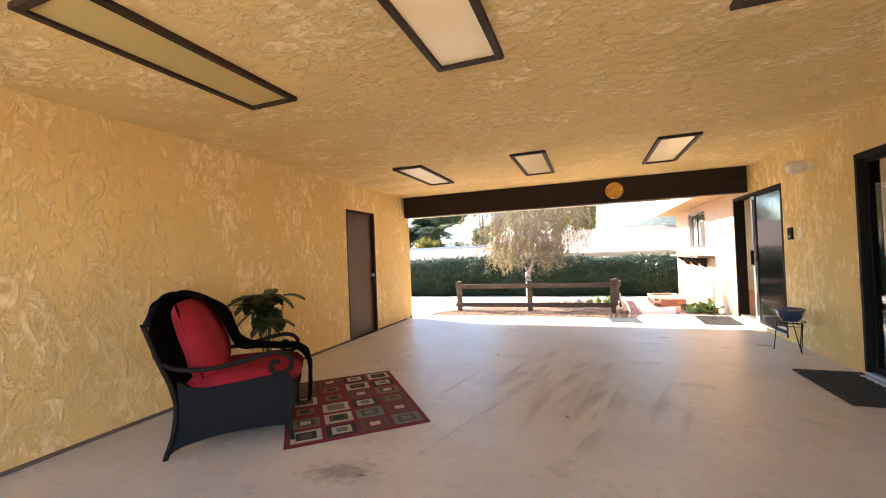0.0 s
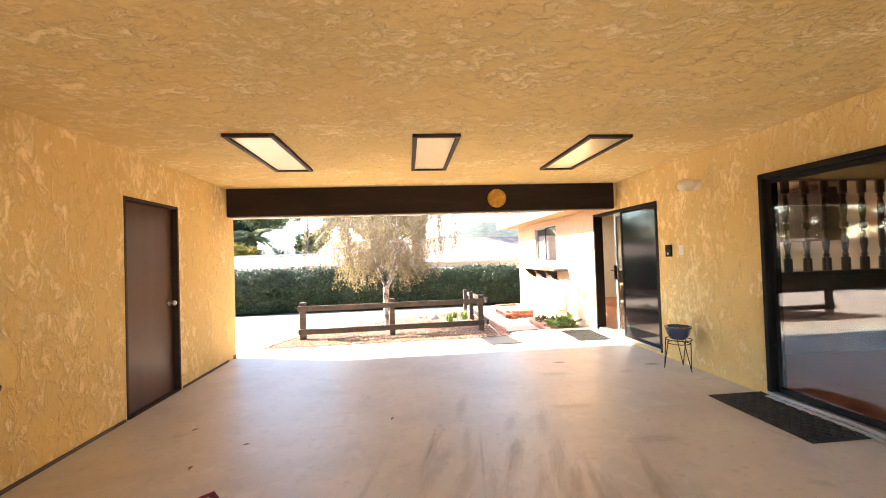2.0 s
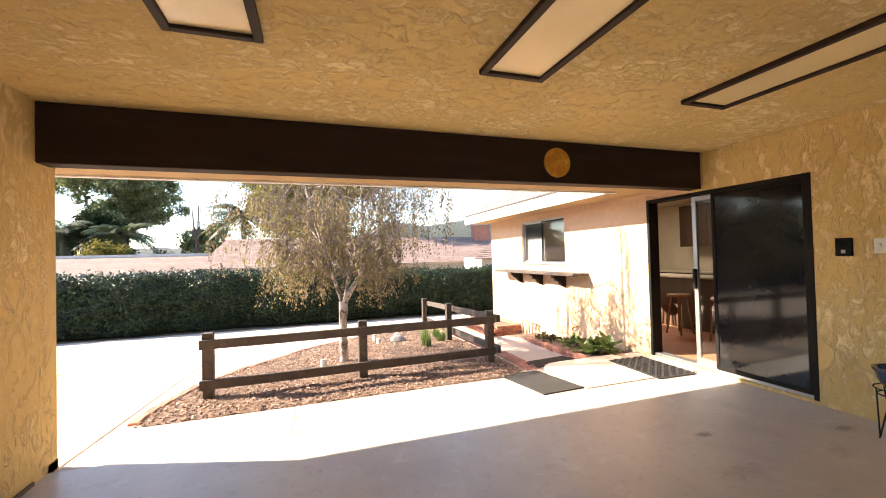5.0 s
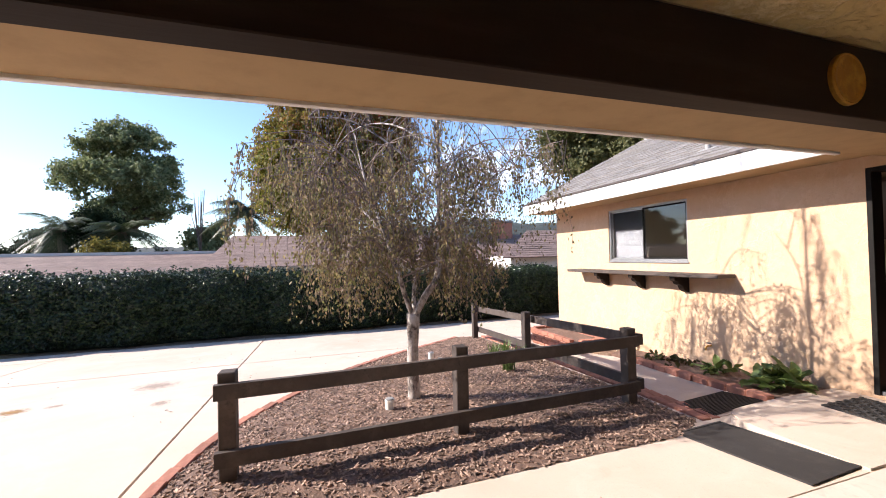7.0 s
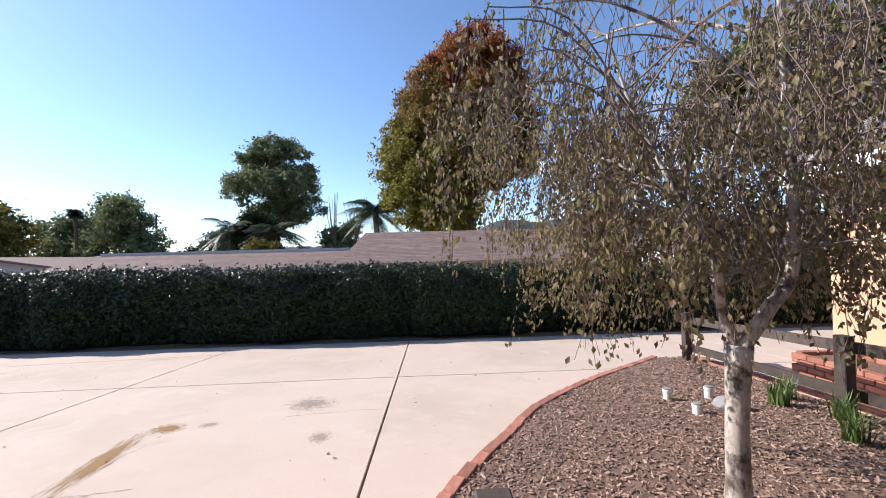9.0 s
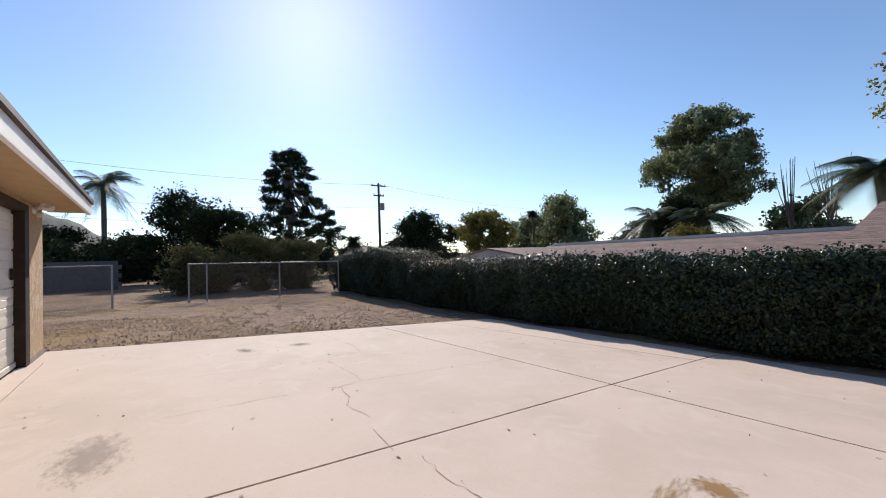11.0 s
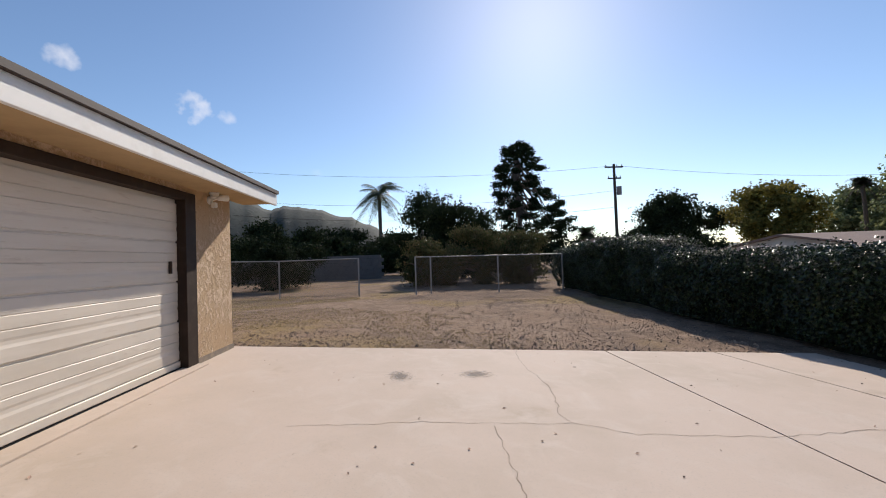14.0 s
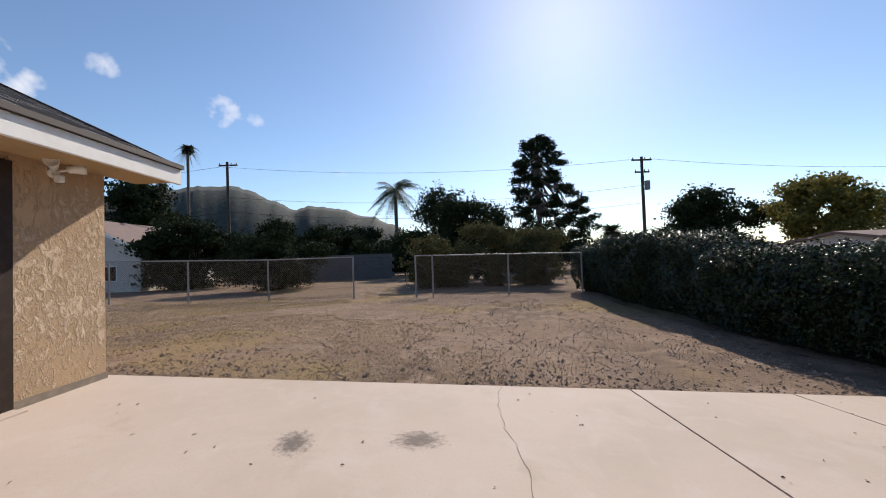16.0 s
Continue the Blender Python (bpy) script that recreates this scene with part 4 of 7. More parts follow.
sconce = thing("wall_lamp", XR, 4.60, 2.11, 0, "unlit wall lamp with a frosted globe on a cream base", "wall lamp")
part("base", lathe(bmesh.new(), ((0.06, 0.0), (0.06, 0.02), (0.05, 0.035), (0.03, 0.05), (0.03, 0.07)), 20, pose(0, 0, 0, 0, -90, 0)), CREAM, sconce, smooth=False)
part("globe", lathe(bmesh.new(), ((0.04, 0.065), (0.062, 0.085), (0.072, 0.13), (0.07, 0.18), (0.055, 0.215), (0.025, 0.232), (0.001, 0.235)), 24, pose(0, 0, 0, 0, -90, 0)), material("frosted_glass", (0.72, 0.66, 0.52), 0.35, vary=((12, (0.62, 0.55, 0.4), 0.5, 0.75),)), sconce, "cream frosted globe", True)

pad = thing("intercom", XR, 5.135, 1.372, 0, "small black wall intercom box", "intercom")
part("case", boxed((-0.022, -0.055, -0.075), (0.004, 0.055, 0.075), 0.006), BLACK_METAL, pad)
part("speaker", boxed((-0.025, -0.035, 0.01), (-0.021, 0.035, 0.055), 0.001), WICKER, pad)
part("button", boxed((-0.028, -0.014, -0.05), (-0.021, 0.014, -0.022), 0.002), GREY_METAL, pad)
sw = thing("light_switch", XR, 4.915, 1.378, 0, "cream light switch plate on the stucco", "light switch")
part("plate", boxed((-0.008, -0.04, -0.06), (0.004, 0.04, 0.06), 0.003), PLASTIC_WHITE, sw)
part("toggle", boxed((-0.018, -0.006, -0.006), (-0.007, 0.006, 0.016), 0.002), PLASTIC_WHITE, sw)

stand = thing("plant_stand", 2.93, 4.76, 0, 12, "black wire plant stand with hairpin legs", "plant stand")
for k in range(3):
    a = 2 * math.pi * k / 3 + 0.5
    c, s = math.cos(a), math.sin(a)
    p = [(c * 0.12 - s * 0.05, s * 0.12 + c * 0.05, 0.345), (c * 0.158, s * 0.158, 0.012), (c * 0.165, s * 0.165, 0.006), (c * 0.158, s * 0.158, 0.012), (c * 0.12 + s * 0.05, s * 0.12 - c * 0.05, 0.345)]
    bm = tube(bmesh.new(), p[:3], 0.005, 8)
    tube(bm, p[2:], 0.005, 8)
    part("leg", bm, BLACK_METAL, stand)
bm = bmesh.new()
for r, z in ((0.135, 0.345), (0.115, 0.30)):
    tube(bm, [(r * math.cos(2 * math.pi * k / 28), r * math.sin(2 * math.pi * k / 28), z) for k in range(29)], 0.005, 6, False)
part("ring", bm, BLACK_METAL, stand)
pot = thing("flower_pot", 2.93, 4.76, 0.348, 0, "empty dark blue glazed pot on the wire stand", "flower pot")
part("bowl", lathe(bmesh.new(), ((0.075, 0.0), (0.085, 0.006), (0.115, 0.06), (0.128, 0.115), (0.140, 0.128), (0.142, 0.145), (0.130, 0.147), (0.122, 0.125), (0.105, 0.10), (0.001, 0.10)), 32), BLUE_GLAZE, pot, smooth=True)
part("soil", lathe(bmesh.new(), ((0.108, 0.095), (0.108, 0.108), (0.05, 0.114), (0.001, 0.112)), 20), SOIL, pot)


def ribbed_mat(name, x, y, z, turn, w, l, label, kind):
    t = thing(name, x, y, z, turn, label, "doormat")
    t.matrix_world = pose(x, y, z, -math.degrees(math.atan(0.0625)) if y > 7.4 or kind == "smooth" else 0, 0, turn)
    part("backing", boxed((-w / 2, -l / 2, 0.001), (w / 2, l / 2, 0.009), 0.003), RUBBER, t)
    bm = bmesh.new()
    if kind == "ribs":
        n = int(l / 0.022)
        for k in range(n):
            box(bm, (-w / 2 + 0.015, -l / 2 + 0.012 + k * 0.022, 0.008), (w / 2 - 0.015, -l / 2 + 0.023 + k * 0.022, 0.015))
    elif kind == "smooth":
        for a, b in (((-w / 2, -l / 2, 0.008), (-w / 2 + 0.02, l / 2, 0.013)), ((w / 2 - 0.02, -l / 2, 0.008), (w / 2, l / 2, 0.013)), ((-w / 2 + 0.02, -l / 2, 0.008), (w / 2 - 0.02, -l / 2 + 0.02, 0.013)), ((-w / 2 + 0.02, l / 2 - 0.02, 0.008), (w / 2 - 0.02, l / 2, 0.013))):
            box(bm, a, b)
    else:
        r = 0.05
        for j in range(int(l / (r * 1.0))):
            for i in range(int(w / (r * 2)) + 1):
                cx, cy = -w / 2 + r + i * 2 * r + (r if j % 2 else 0), -l / 2 + 0.02 + j * r
                for q in (1.0, 0.55):
                    pts = [(cx + r * q * math.cos(a), cy + r * q * math.sin(a), 0.011) for a in [math.pi * k / 6 for k in range(7)]]
                    pts = [p for p in pts if abs(p[0]) < w / 2 - 0.006 and p[1] < l / 2 - 0.006]
                    if len(pts) > 2:
                        tube(bm, pts, 0.006, 4)
    part("tread", bm, RUBBER, t)
    return t


ribbed_mat("doormat", 2.90, 3.44, 0.0, 0, 0.60, 0.96, "black rubber scallop-patterned mat before the glass door", "scallop")
ribbed_mat("doormat", 2.735, 6.79, 0.003, -2, 0.53, 0.80, "black rubber scallop-patterned mat on the landing", "scallop")
ribbed_mat("doormat", 1.32, 6.93, gz(0, 6.93) + 0.001, 3, 0.50, 0.86, "plain black rubber mat on the sloping concrete", "smooth")

# rug of nested squares before the chair
RUG = ((0.16, 0.008, 0.016), (0.018, 0.014, 0.013), (0.42, 0.36, 0.27), (0.075, 0.055, 0.035), (0.12, 0.14, 0.13), (0.20, 0.012, 0.022), (0.17, 0.10, 0.065))
RUG_M = [material("rug_wool_%d" % i, c, 0.95, vary=((30, tuple(v * 0.75 for v in c), 0.45, 0.7),), bump=((400, 0.5, 0.002),)) for i, c in enumerate(RUG)]
rug = thing("rug", -1.315, 2.08, 0, 40.5, "red rug with rows of nested squares on the concrete", "rug")
part("ground_weave", boxed((-0.525, -0.74, 0.001), (0.525, 0.74, 0.008), 0.002), RUG_M[0], rug, "red wool ground")
combos = ((2, 1, 3), (3, 6, 3), (2, 4, 6), (6, 3, 2), (4, 3, 4), (1, 2, 4), (0, 6, 1), (3, 2, 1), (6, 3, 6), (2, 3, 1), (3, 0, 2))
square_mesh = {}
for i in range(4):
    for j in range(6):
        c = combos[(i * 5 + j * 3 + (i * j) % 4) % len(combos)]
        if c not in square_mesh:
            bm = bmesh.new()
            for s, (q, h) in enumerate(((1.0, 0.0095), (0.66, 0.0105), (0.36, 0.0115))):
                box(bm, (-0.108 * q, -0.095 * q, 0.007), (0.108 * q, 0.095 * q, h), 0, None, s)
            ob = part("square", bm, [RUG_M[k] for k in c], rug)
            square_mesh[c] = ob.data
        else:
            ob = new("square", square_mesh[c])
            ob.parent = rug
        ob.location = (-0.375 + i * 0.25, -0.60 + j * 0.24, 0)

# wicker armchair with red cushions; it faces +x in its own frame
ch = thing("armchair", -1.77, 1.40, 0, 37, "black wicker armchair with red cushions and a black throw over it", "armchair")


def rod(name, pts, r, mat=BLACK_METAL, seg=8, parent=None, label=""):
    return part(name, tube(bmesh.new(), smooth_path(pts, 5), r, seg), mat, parent or ch, label, True)


for s in (-1, 1):
    y = s * 0.36
    bm = bmesh.new()
    side = smooth_path([(-0.36, y, 0.50), (-0.22, y, 0.44), (0.20, y, 0.47), (0.335, y, 0.46), (0.355, y, 0.30), (0.325, y, 0.13), (0.18, y, 0.125), (-0.10, y, 0.115), (-0.34, y, 0.07), (-0.425, y, 0.03), (-0.40, y, 0.16), (-0.36, y, 0.32)], 3)
    slab(bm, side, 0.03 * -s, (0, 1, 0))
    part("side_panel", bm, WICKER, ch)
    rod("leg", [(-0.535, y * 1.08, 0.905), (-0.46, y * 1.04, 0.66), (-0.375, y, 0.40), (-0.385, y, 0.18), (-0.44, y, 0.0)], 0.017)
    rod("leg", [(0.335, y, 0.46), (0.36, y, 0.30), (0.33, y, 0.13), (0.345, y, 0.0)], 0.017)
    rod("armrest", [(-0.45, y, 0.635), (-0.36, y, 0.585), (-0.20, y, 0.565), (-0.02, y, 0.585), (0.16, y, 0.625), (0.28, y, 0.63), (0.35, y, 0.58), (0.335, y, 0.505), (0.26, y, 0.485), (0.215, y, 0.525), (0.235, y, 0.57), (0.275, y, 0.565)], 0.017)
bm = bmesh.new()
grid = [[bm.verts.new((-0.37 - 0.17 * v + 0.04 * (2 * u - 1) ** 2 * v, (u - 0.5) * (0.72 + 0.10 * v), 0.30 + v * (0.60 + 0.11 * math.sin(u * math.pi)))) for u in [i / 12 for i in range(13)]] for v in [j / 8 for j in range(9)]]
for a, b in zip(grid, grid[1:]):
    for i in range(12):
        bm.faces.new((a[i], a[i + 1], b[i + 1], b[i]))
bmesh.ops.solidify(bm, geom=bm.faces[:], thickness=0.035)
part("backrest", bm, WICKER, ch, smooth=False)
rod("back_rail", [(-0.505, -0.41, 0.905), (-0.53, -0.2, 0.98), (-0.54, 0, 1.012), (-0.53, 0.2, 0.98), (-0.505, 0.41, 0.905)], 0.022, WICKER)
part("seat_base", boxed((-0.37, -0.34, 0.20), (0.33, 0.34, 0.36), 0.02), WICKER, ch)
bm = bmesh.new()
slab(bm, smooth_path([(0.335, -0.35, 0.40), (0.345, -0.35, 0.30), (0.335, -0.34, 0.12), (0.335, -0.15, 0.155), (0.335, 0, 0.16), (0.335, 0.15, 0.155), (0.335, 0.34, 0.12), (0.345, 0.35, 0.30), (0.335, 0.35, 0.40)], 3), 0.025, (-1, 0, 0))
part("front_panel", bm, WICKER, ch)


def cushion(name, size, m, puff, label):
    bm = bmesh.new()
    bmesh.ops.create_grid(bm, x_segments=14, y_segments=14, size=0.5)
    top = bm.verts[:]
    for v in top:
        u, w = v.co.x * 2, v.co.y * 2
        h = (max(1 - abs(u) ** 3.2, 0) * max(1 - abs(w) ** 3.2, 0)) ** 0.42
        v.co = Vector((v.co.x * size[0] * (1 - 0.05 * w * w), v.co.y * size[1] * (1 - 0.05 * u * u), size[2] * 0.5 * h + puff * noise.noise((u * 1.8, w * 1.8, size[0] * 7))))
    low = bmesh.ops.duplicate(bm, geom=bm.verts[:] + bm.edges[:] + bm.faces[:])["geom"]
    for v in [g for g in low if isinstance(g, bmesh.types.BMVert)]:
        v.co.z = -v.co.z * 0.9
    bmesh.ops.remove_doubles(bm, verts=bm.verts, dist=0.004)
    bmesh.ops.transform(bm, matrix=m, verts=bm.verts)
    return part(name, bm, CUSHION, ch, label, True)


cushion("seat_cushion", (0.78, 0.70, 0.19), pose(0.02, 0, 0.435), 0.012, "plump red seat cushion")
cushion("back_cushion", (0.62, 0.60, 0.24), pose(-0.29, -0.02, 0.73, 0, 73, 0), 0.02, "plump red back cushion")
throw = thing("throw_blanket", -1.77, 1.40, 0, 37, "black throw blanket draped over the red armchair", "blanket")
bm = bmesh.new()
line = smooth_path([(-0.58, 0, 0.60), (-0.60, 0, 0.82), (-0.59, 0, 0.98), (-0.535, 0, 1.055), (-0.42, 0, 1.065), (-0.29, 0, 1.01), (-0.19, 0, 0.90), (-0.13, 0, 0.77), (-0.08, 0, 0.66), (0.0, 0, 0.60), (0.2, 0, 0.578), (0.37, 0, 0.565), (0.45, 0, 0.47), (0.455, 0, 0.30), (0.445, 0, 0.13)], 4)
cols = []
for i, u in enumerate([k / 20 for k in range(21)]):
    col = []
    for j, (x, y, z) in enumerate(line):
        f = j / (len(line) - 1)
        down = min(max((f - 0.30) / 0.25, 0), 1)
        y0, y1 = -0.10 + 0.14 * down, 0.40 - 0.08 * down
        sag = -0.13 * max(u - 0.55, 0) ** 1.5 * (1 - down) * 2
        col.append(bm.verts.new((x + 0.014 * math.sin(u * 19 + z * 6), y0 + (y1 - y0) * u + 0.018 * math.sin(j * 0.5 + u * 3), z + 0.014 * math.sin(u * 15 + j * 0.35) + sag - (0.05 * u if f > 0.85 else 0))))
    cols.append(col)
for a, b in zip(cols, cols[1:]):
    for k in range(len(line) - 1):
        bm.faces.new((a[k], a[k + 1], b[k + 1], b[k]))
bmesh.ops.solidify(bm, geom=bm.faces[:], thickness=0.012)
part("cloth", bm, BLACK_CLOTH, throw, smooth=True)

# potted plant between chair and wall
pp = thing("potted_plant", -2.38, 2.22, 0, 0, "leafy dark green houseplant in a dark pot against the wall", "plant")
part("pot", lathe(bmesh.new(), ((0.11, 0), (0.12, 0.01), (0.15, 0.24), (0.165, 0.26), (0.165, 0.29), (0.15, 0.29), (0.14, 0.25), (0.001, 0.25)), 24), WICKER, pp, smooth=True)
bm = bmesh.new()
stalks = []
for k in range(9):
    a = k * 2.4
    tip = (0.17 * math.cos(a) * (0.5 + k % 3 * 0.3), 0.17 * math.sin(a) * (0.5 + k % 3 * 0.3), 0.66 + 0.06 * (k % 5))
    stalks.append(tip)
    tube(bm, smooth_path([(0.02 * math.cos(a), 0.02 * math.sin(a), 0.25), (tip[0] * 0.4, tip[1] * 0.4, 0.5), tip], 3), 0.006, 5)
part("stem", bm, material("plant_stem", (0.05, 0.07, 0.03), 0.6), pp)
for k in range(54):
    sx, sy, sz = stalks[k % 9]
    f = 0.45 + 0.62 * rnd.random()
    a = rnd.uniform(0, 6.28)
    L, W = rnd.uniform(0.17, 0.25), rnd.uniform(0.13, 0.17)
    bm = bmesh.new()
    ribs = []
    for i in range(6):
        t = i / 5
        w = W * math.sin(math.pi * min(t * 0.9 + 0.06, 1)) ** 0.8
        d = 0.09 * t * t
        ribs.append([bm.verts.new((L * t, s * w * 0.5, -d + abs(s) * 0.018)) for s in (-1, 0, 1)])
    for p, q in zip(ribs, ribs[1:]):
        for i in range(2):
            bm.faces.new((p[i], p[i + 1], q[i + 1], q[i]))
    ob = part("leaf", bm, HOUSE_LEAF, pp, smooth=True)
    ob.matrix_parent_inverse = Matrix()
    ob.matrix_basis = pose(sx * f, sy * f, max(0.40, min(sz * f + 0.22 + rnd.uniform(-0.06, 0.08), 0.92)), 0, rnd.uniform(-35, 25), math.degrees(a))
# scattered dry leaves on the floor
for x, y, a in ((-0.55, 1.05, 20), (-0.35, 3.9, 70), (-1.45, 3.6, 10), (0.55, 2.2, 130), (-2.0, 3.95, 50), (-1.7, 3.3, 95)):
    bm = bmesh.new()
    v = [bm.verts.new(c) for c in ((-0.03, 0, 0.002), (0, 0.014, 0.009), (0.035, 0, 0.003), (0, -0.014, 0.008))]
    bm.faces.new((v[0], v[1], v[2], v[3]))
    ob = tagged(finish("dry_leaf", bm, CHIP, None, "curled dry brown leaf on the concrete floor"), category="leaf", group="fallen leaves")
    ob.matrix_world = pose(x, y, 0.0, 0, 0, a)

# ---- rooms behind the glass ----
bm = boxed((XR + 0.16, -5.24, -0.05), (12.04, 11.72, 0.024))
structure("floor_inside", bm, TERRA, "terracotta floor of the kitchen")
bm = bmesh.new()
box(bm, (XR + 0.16, -5.24, 2.44), (12.04, 11.72, 2.5))
structure("ceiling_inside", bm, CREAM)
bm = bmesh.new()
box(bm, (7.2, -5.2, 0.024), (7.3, 11.7, 2.44))
box(bm, (XR + 0.17, 11.62, 0.024), (7.2, 11.7, 2.44))
box(bm, (XR + 0.17, -1.2, 0.024), (7.2, -1.1, 2.44))
structure("wall_inside", bm, CREAM, "cream inside wall")
div = thing("room_divider", 3.95, 5.0, 0.024, 0, "dark wooden room divider with turned spindles over a low panel", "room divider")
part("panel", boxed((0, -0.05, 0), (3.2, 0.05, 0.96), 0.004), CABINET, div)
part("bottom_rail", boxed((0, -0.07, 0.96), (3.2, 0.07, 1.03), 0.008), CABINET, div)
part("top_rail", boxed((0, -0.06, 2.18), (3.2, 0.06, 2.42), 0.008), CABINET, div)
prof = ((0.046, 0), (0.046, 0.16), (0.024, 0.175), (0.036, 0.20), (0.022, 0.225), (0.034, 0.30), (0.040, 0.36), (0.028, 0.46), (0.02, 0.52), (0.042, 0.545), (0.042, 0.605), (0.02, 0.63), (0.028, 0.69), (0.040, 0.79), (0.034, 0.85), (0.022, 0.925), (0.036, 0.95), (0.024, 0.975), (0.046, 0.99), (0.046, 1.15))
sm = None
for k in range(12):
    if sm is None:
        ob = part("spindle", lathe(bmesh.new(), prof, 12), CABINET, div)
        sm = ob.data
    else:
        ob = new("spindle", sm)
        ob.parent = div
    ob.location = (0.13 + k * 0.27, 0, 1.03)
cab = thing("kitchen_counter", 4.95, 6.75, 0.024, 0, "dark wood kitchen counter with a cream tiled top", "counter")
part("body", boxed((0.12, 0, 0), (0.62, 3.2, 0.86), 0.006), CABINET, cab)
part("worktop", boxed((0, -0.05, 0.86), (0.66, 3.25, 0.875)), BROWN_PAINT, cab)
tm = None
for i in range(4):
    for j in range(20):
        if tm is None:
            ob = part("tile", boxed((0.003, 0.003, 0.875), (0.160, 0.160, 0.905), 0.004), TILE_CREAM, cab)
            tm = ob.data
        else:
            ob = new("tile", tm)
            ob.parent = cab
        ob.location = (i * 0.165, -0.05 + j * 0.165, 0)
for y in (7.25, 8.0, 8.75):
    st = thing("bar_stool", 4.62, y, 0.024, 0, "round wooden bar stool at the kitchen counter", "stool", "bar stools")
    part("seat", lathe(bmesh.new(), ((0.16, 0.60), (0.175, 0.615), (0.175, 0.635), (0.16, 0.645), (0.001, 0.638)), 20), STOOL_WOOD, st, smooth=False)
    for k in range(4):
        a = math.pi / 4 + k * math.pi / 2
        part("leg", tube(bmesh.new(), [(0.11 * math.cos(a), 0.11 * math.sin(a), 0.605), (0.19 * math.cos(a), 0.19 * math.sin(a), 0)], 0.015, 8), STOOL_WOOD, st)
up = thing("wall_cabinet", 6.78, 6.4, 1.45, 0, "dark wood wall cabinets in the kitchen", "cabinet")
part("body", boxed((0, 0, 0), (0.42, 3.4, 0.9), 0.004), CABINET, up)
for k in range(5):
    d = part("door", boxed((-0.02, 0.02 + k * 0.68, 0.02), (0, 0.66 + k * 0.68, 0.88), 0.004), CABINET, up)
    part("knob", lathe(bmesh.new(), ((0.008, 0), (0.014, 0.02), (0.001, 0.026)), 10, pose(-0.02, 0.1 + k * 0.68, 0.1, 0, -90, 0)), GREY_METAL, d)
low = thing("base_cabinet", 6.6, 6.4, 0.024, 0, "dark wood base cabinets with a pale counter top", "cabinet")
part("body", boxed((0, 0, 0), (0.6, 4.4, 0.86), 0.004), CABINET, low)
part("worktop", boxed((-0.03, -0.02, 0.86), (0.6, 4.42, 0.9), 0.006), TILE_CREAM, low)
fr = thing("picture_frame", 7.195, 5.75, 1.55, 0, "small framed picture on the kitchen wall", "picture")
part("frame", leaf_frame(-0.2, 0.2, -0.02, 0, -0.25, 0.25, 0.035), CABINET, fr)
part("print", boxed((-0.008, -0.17, -0.22), (-0.002, 0.17, 0.22)), PLASTIC_WHITE, fr)
vase = thing("reed_vase", XR + 0.12, 9.72, 1.19, 0, "small glass jar of thin reeds on the window sill", "vase")
part("jar", lathe(bmesh.new(), ((0.02, 0.0), (0.028, 0.01), (0.028, 0.05), (0.014, 0.07), (0.014, 0.085)), 12), PVC, vase)
for k in range(6):
    part("reed", tube(bmesh.new(), [(0, 0, 0.02), (0.02 * math.cos(k), 0.05 * math.sin(k * 1.1), 0.22)], 0.002, 4), PVC, vase)

# flood light under the garage eave
fl = thing("flood_light", -11.46, WY, 2.04, 0, "white twin flood light with a motion sensor", "flood light")
part("base", lathe(bmesh.new(), ((0.055, 0), (0.055, 0.02), (0.045, 0.03), (0.001, 0.032)), 20, pose(0, 0, 0, -90, 0, 0)), PLASTIC_WHITE, fl)
for s in (-1, 1):
    part("arm", tube(bmesh.new(), [(0, 0.03, 0.0), (s * 0.05, 0.06, 0.02), (s * 0.07, 0.09, 0.03)], 0.012, 8), PLASTIC_WHITE, fl)
    part("lamp_head", lathe(bmesh.new(), ((0.02, 0), (0.032, 0.012), (0.038, 0.05), (0.055, 0.11), (0.058, 0.13), (0.05, 0.125), (0.001, 0.10)), 18, pose(s * 0.06, 0.08, 0.03, -75, 0, -s * 55)), PLASTIC_WHITE, fl, smooth=True)
part("sensor", boxed((-0.03, 0.03, -0.10), (0.03, 0.10, -0.03), 0.012), PLASTIC_WHITE, fl)
part("sensor_arm", tube(bmesh.new(), [(0, 0.02, -0.01), (0, 0.06, -0.05)], 0.012, 8), PLASTIC_WHITE, fl)

# ---- the planted bed before the carport ----
front = [(-2.62, 7.26), (-1.2, 7.27), (0.2, 7.29), (1.07, 7.29), (1.42, 7.46)]
right = [(1.52, 8.4), (1.60, 9.6), (1.66, 11.0), (1.72, 12.3), (1.72, 12.9)]
left = [(1.2, 12.86), (0.78, 12.52), (-0.24, 11.72), (-1.17, 10.80), (-1.61, 10.13), (-1.89, 9.70), (-2.16, 9.25), (-2.36, 8.75), (-2.52, 8.10), (-2.60, 7.5)]
rim = front + right + left


def inside(x, y):
    c = False
    for (x0, y0), (x1, y1) in zip(rim, rim[1:] + rim[:1]):
        if (y0 > y) != (y1 > y) and x < (x1 - x0) * (y - y0) / (y1 - y0) + x0:
            c = not c
    return c


def rim_gap(x, y):
    best = 9
    for (x0, y0), (x1, y1) in zip(rim, rim[1:] + rim[:1]):
        l2 = (x1 - x0) ** 2 + (y1 - y0) ** 2
        t = min(max(((x - x0) * (x1 - x0) + (y - y0) * (y1 - y0)) / l2, 0), 1)
        best = min(best, math.hypot(x - x0 - t * (x1 - x0), y - y0 - t * (y1 - y0)))
    return best


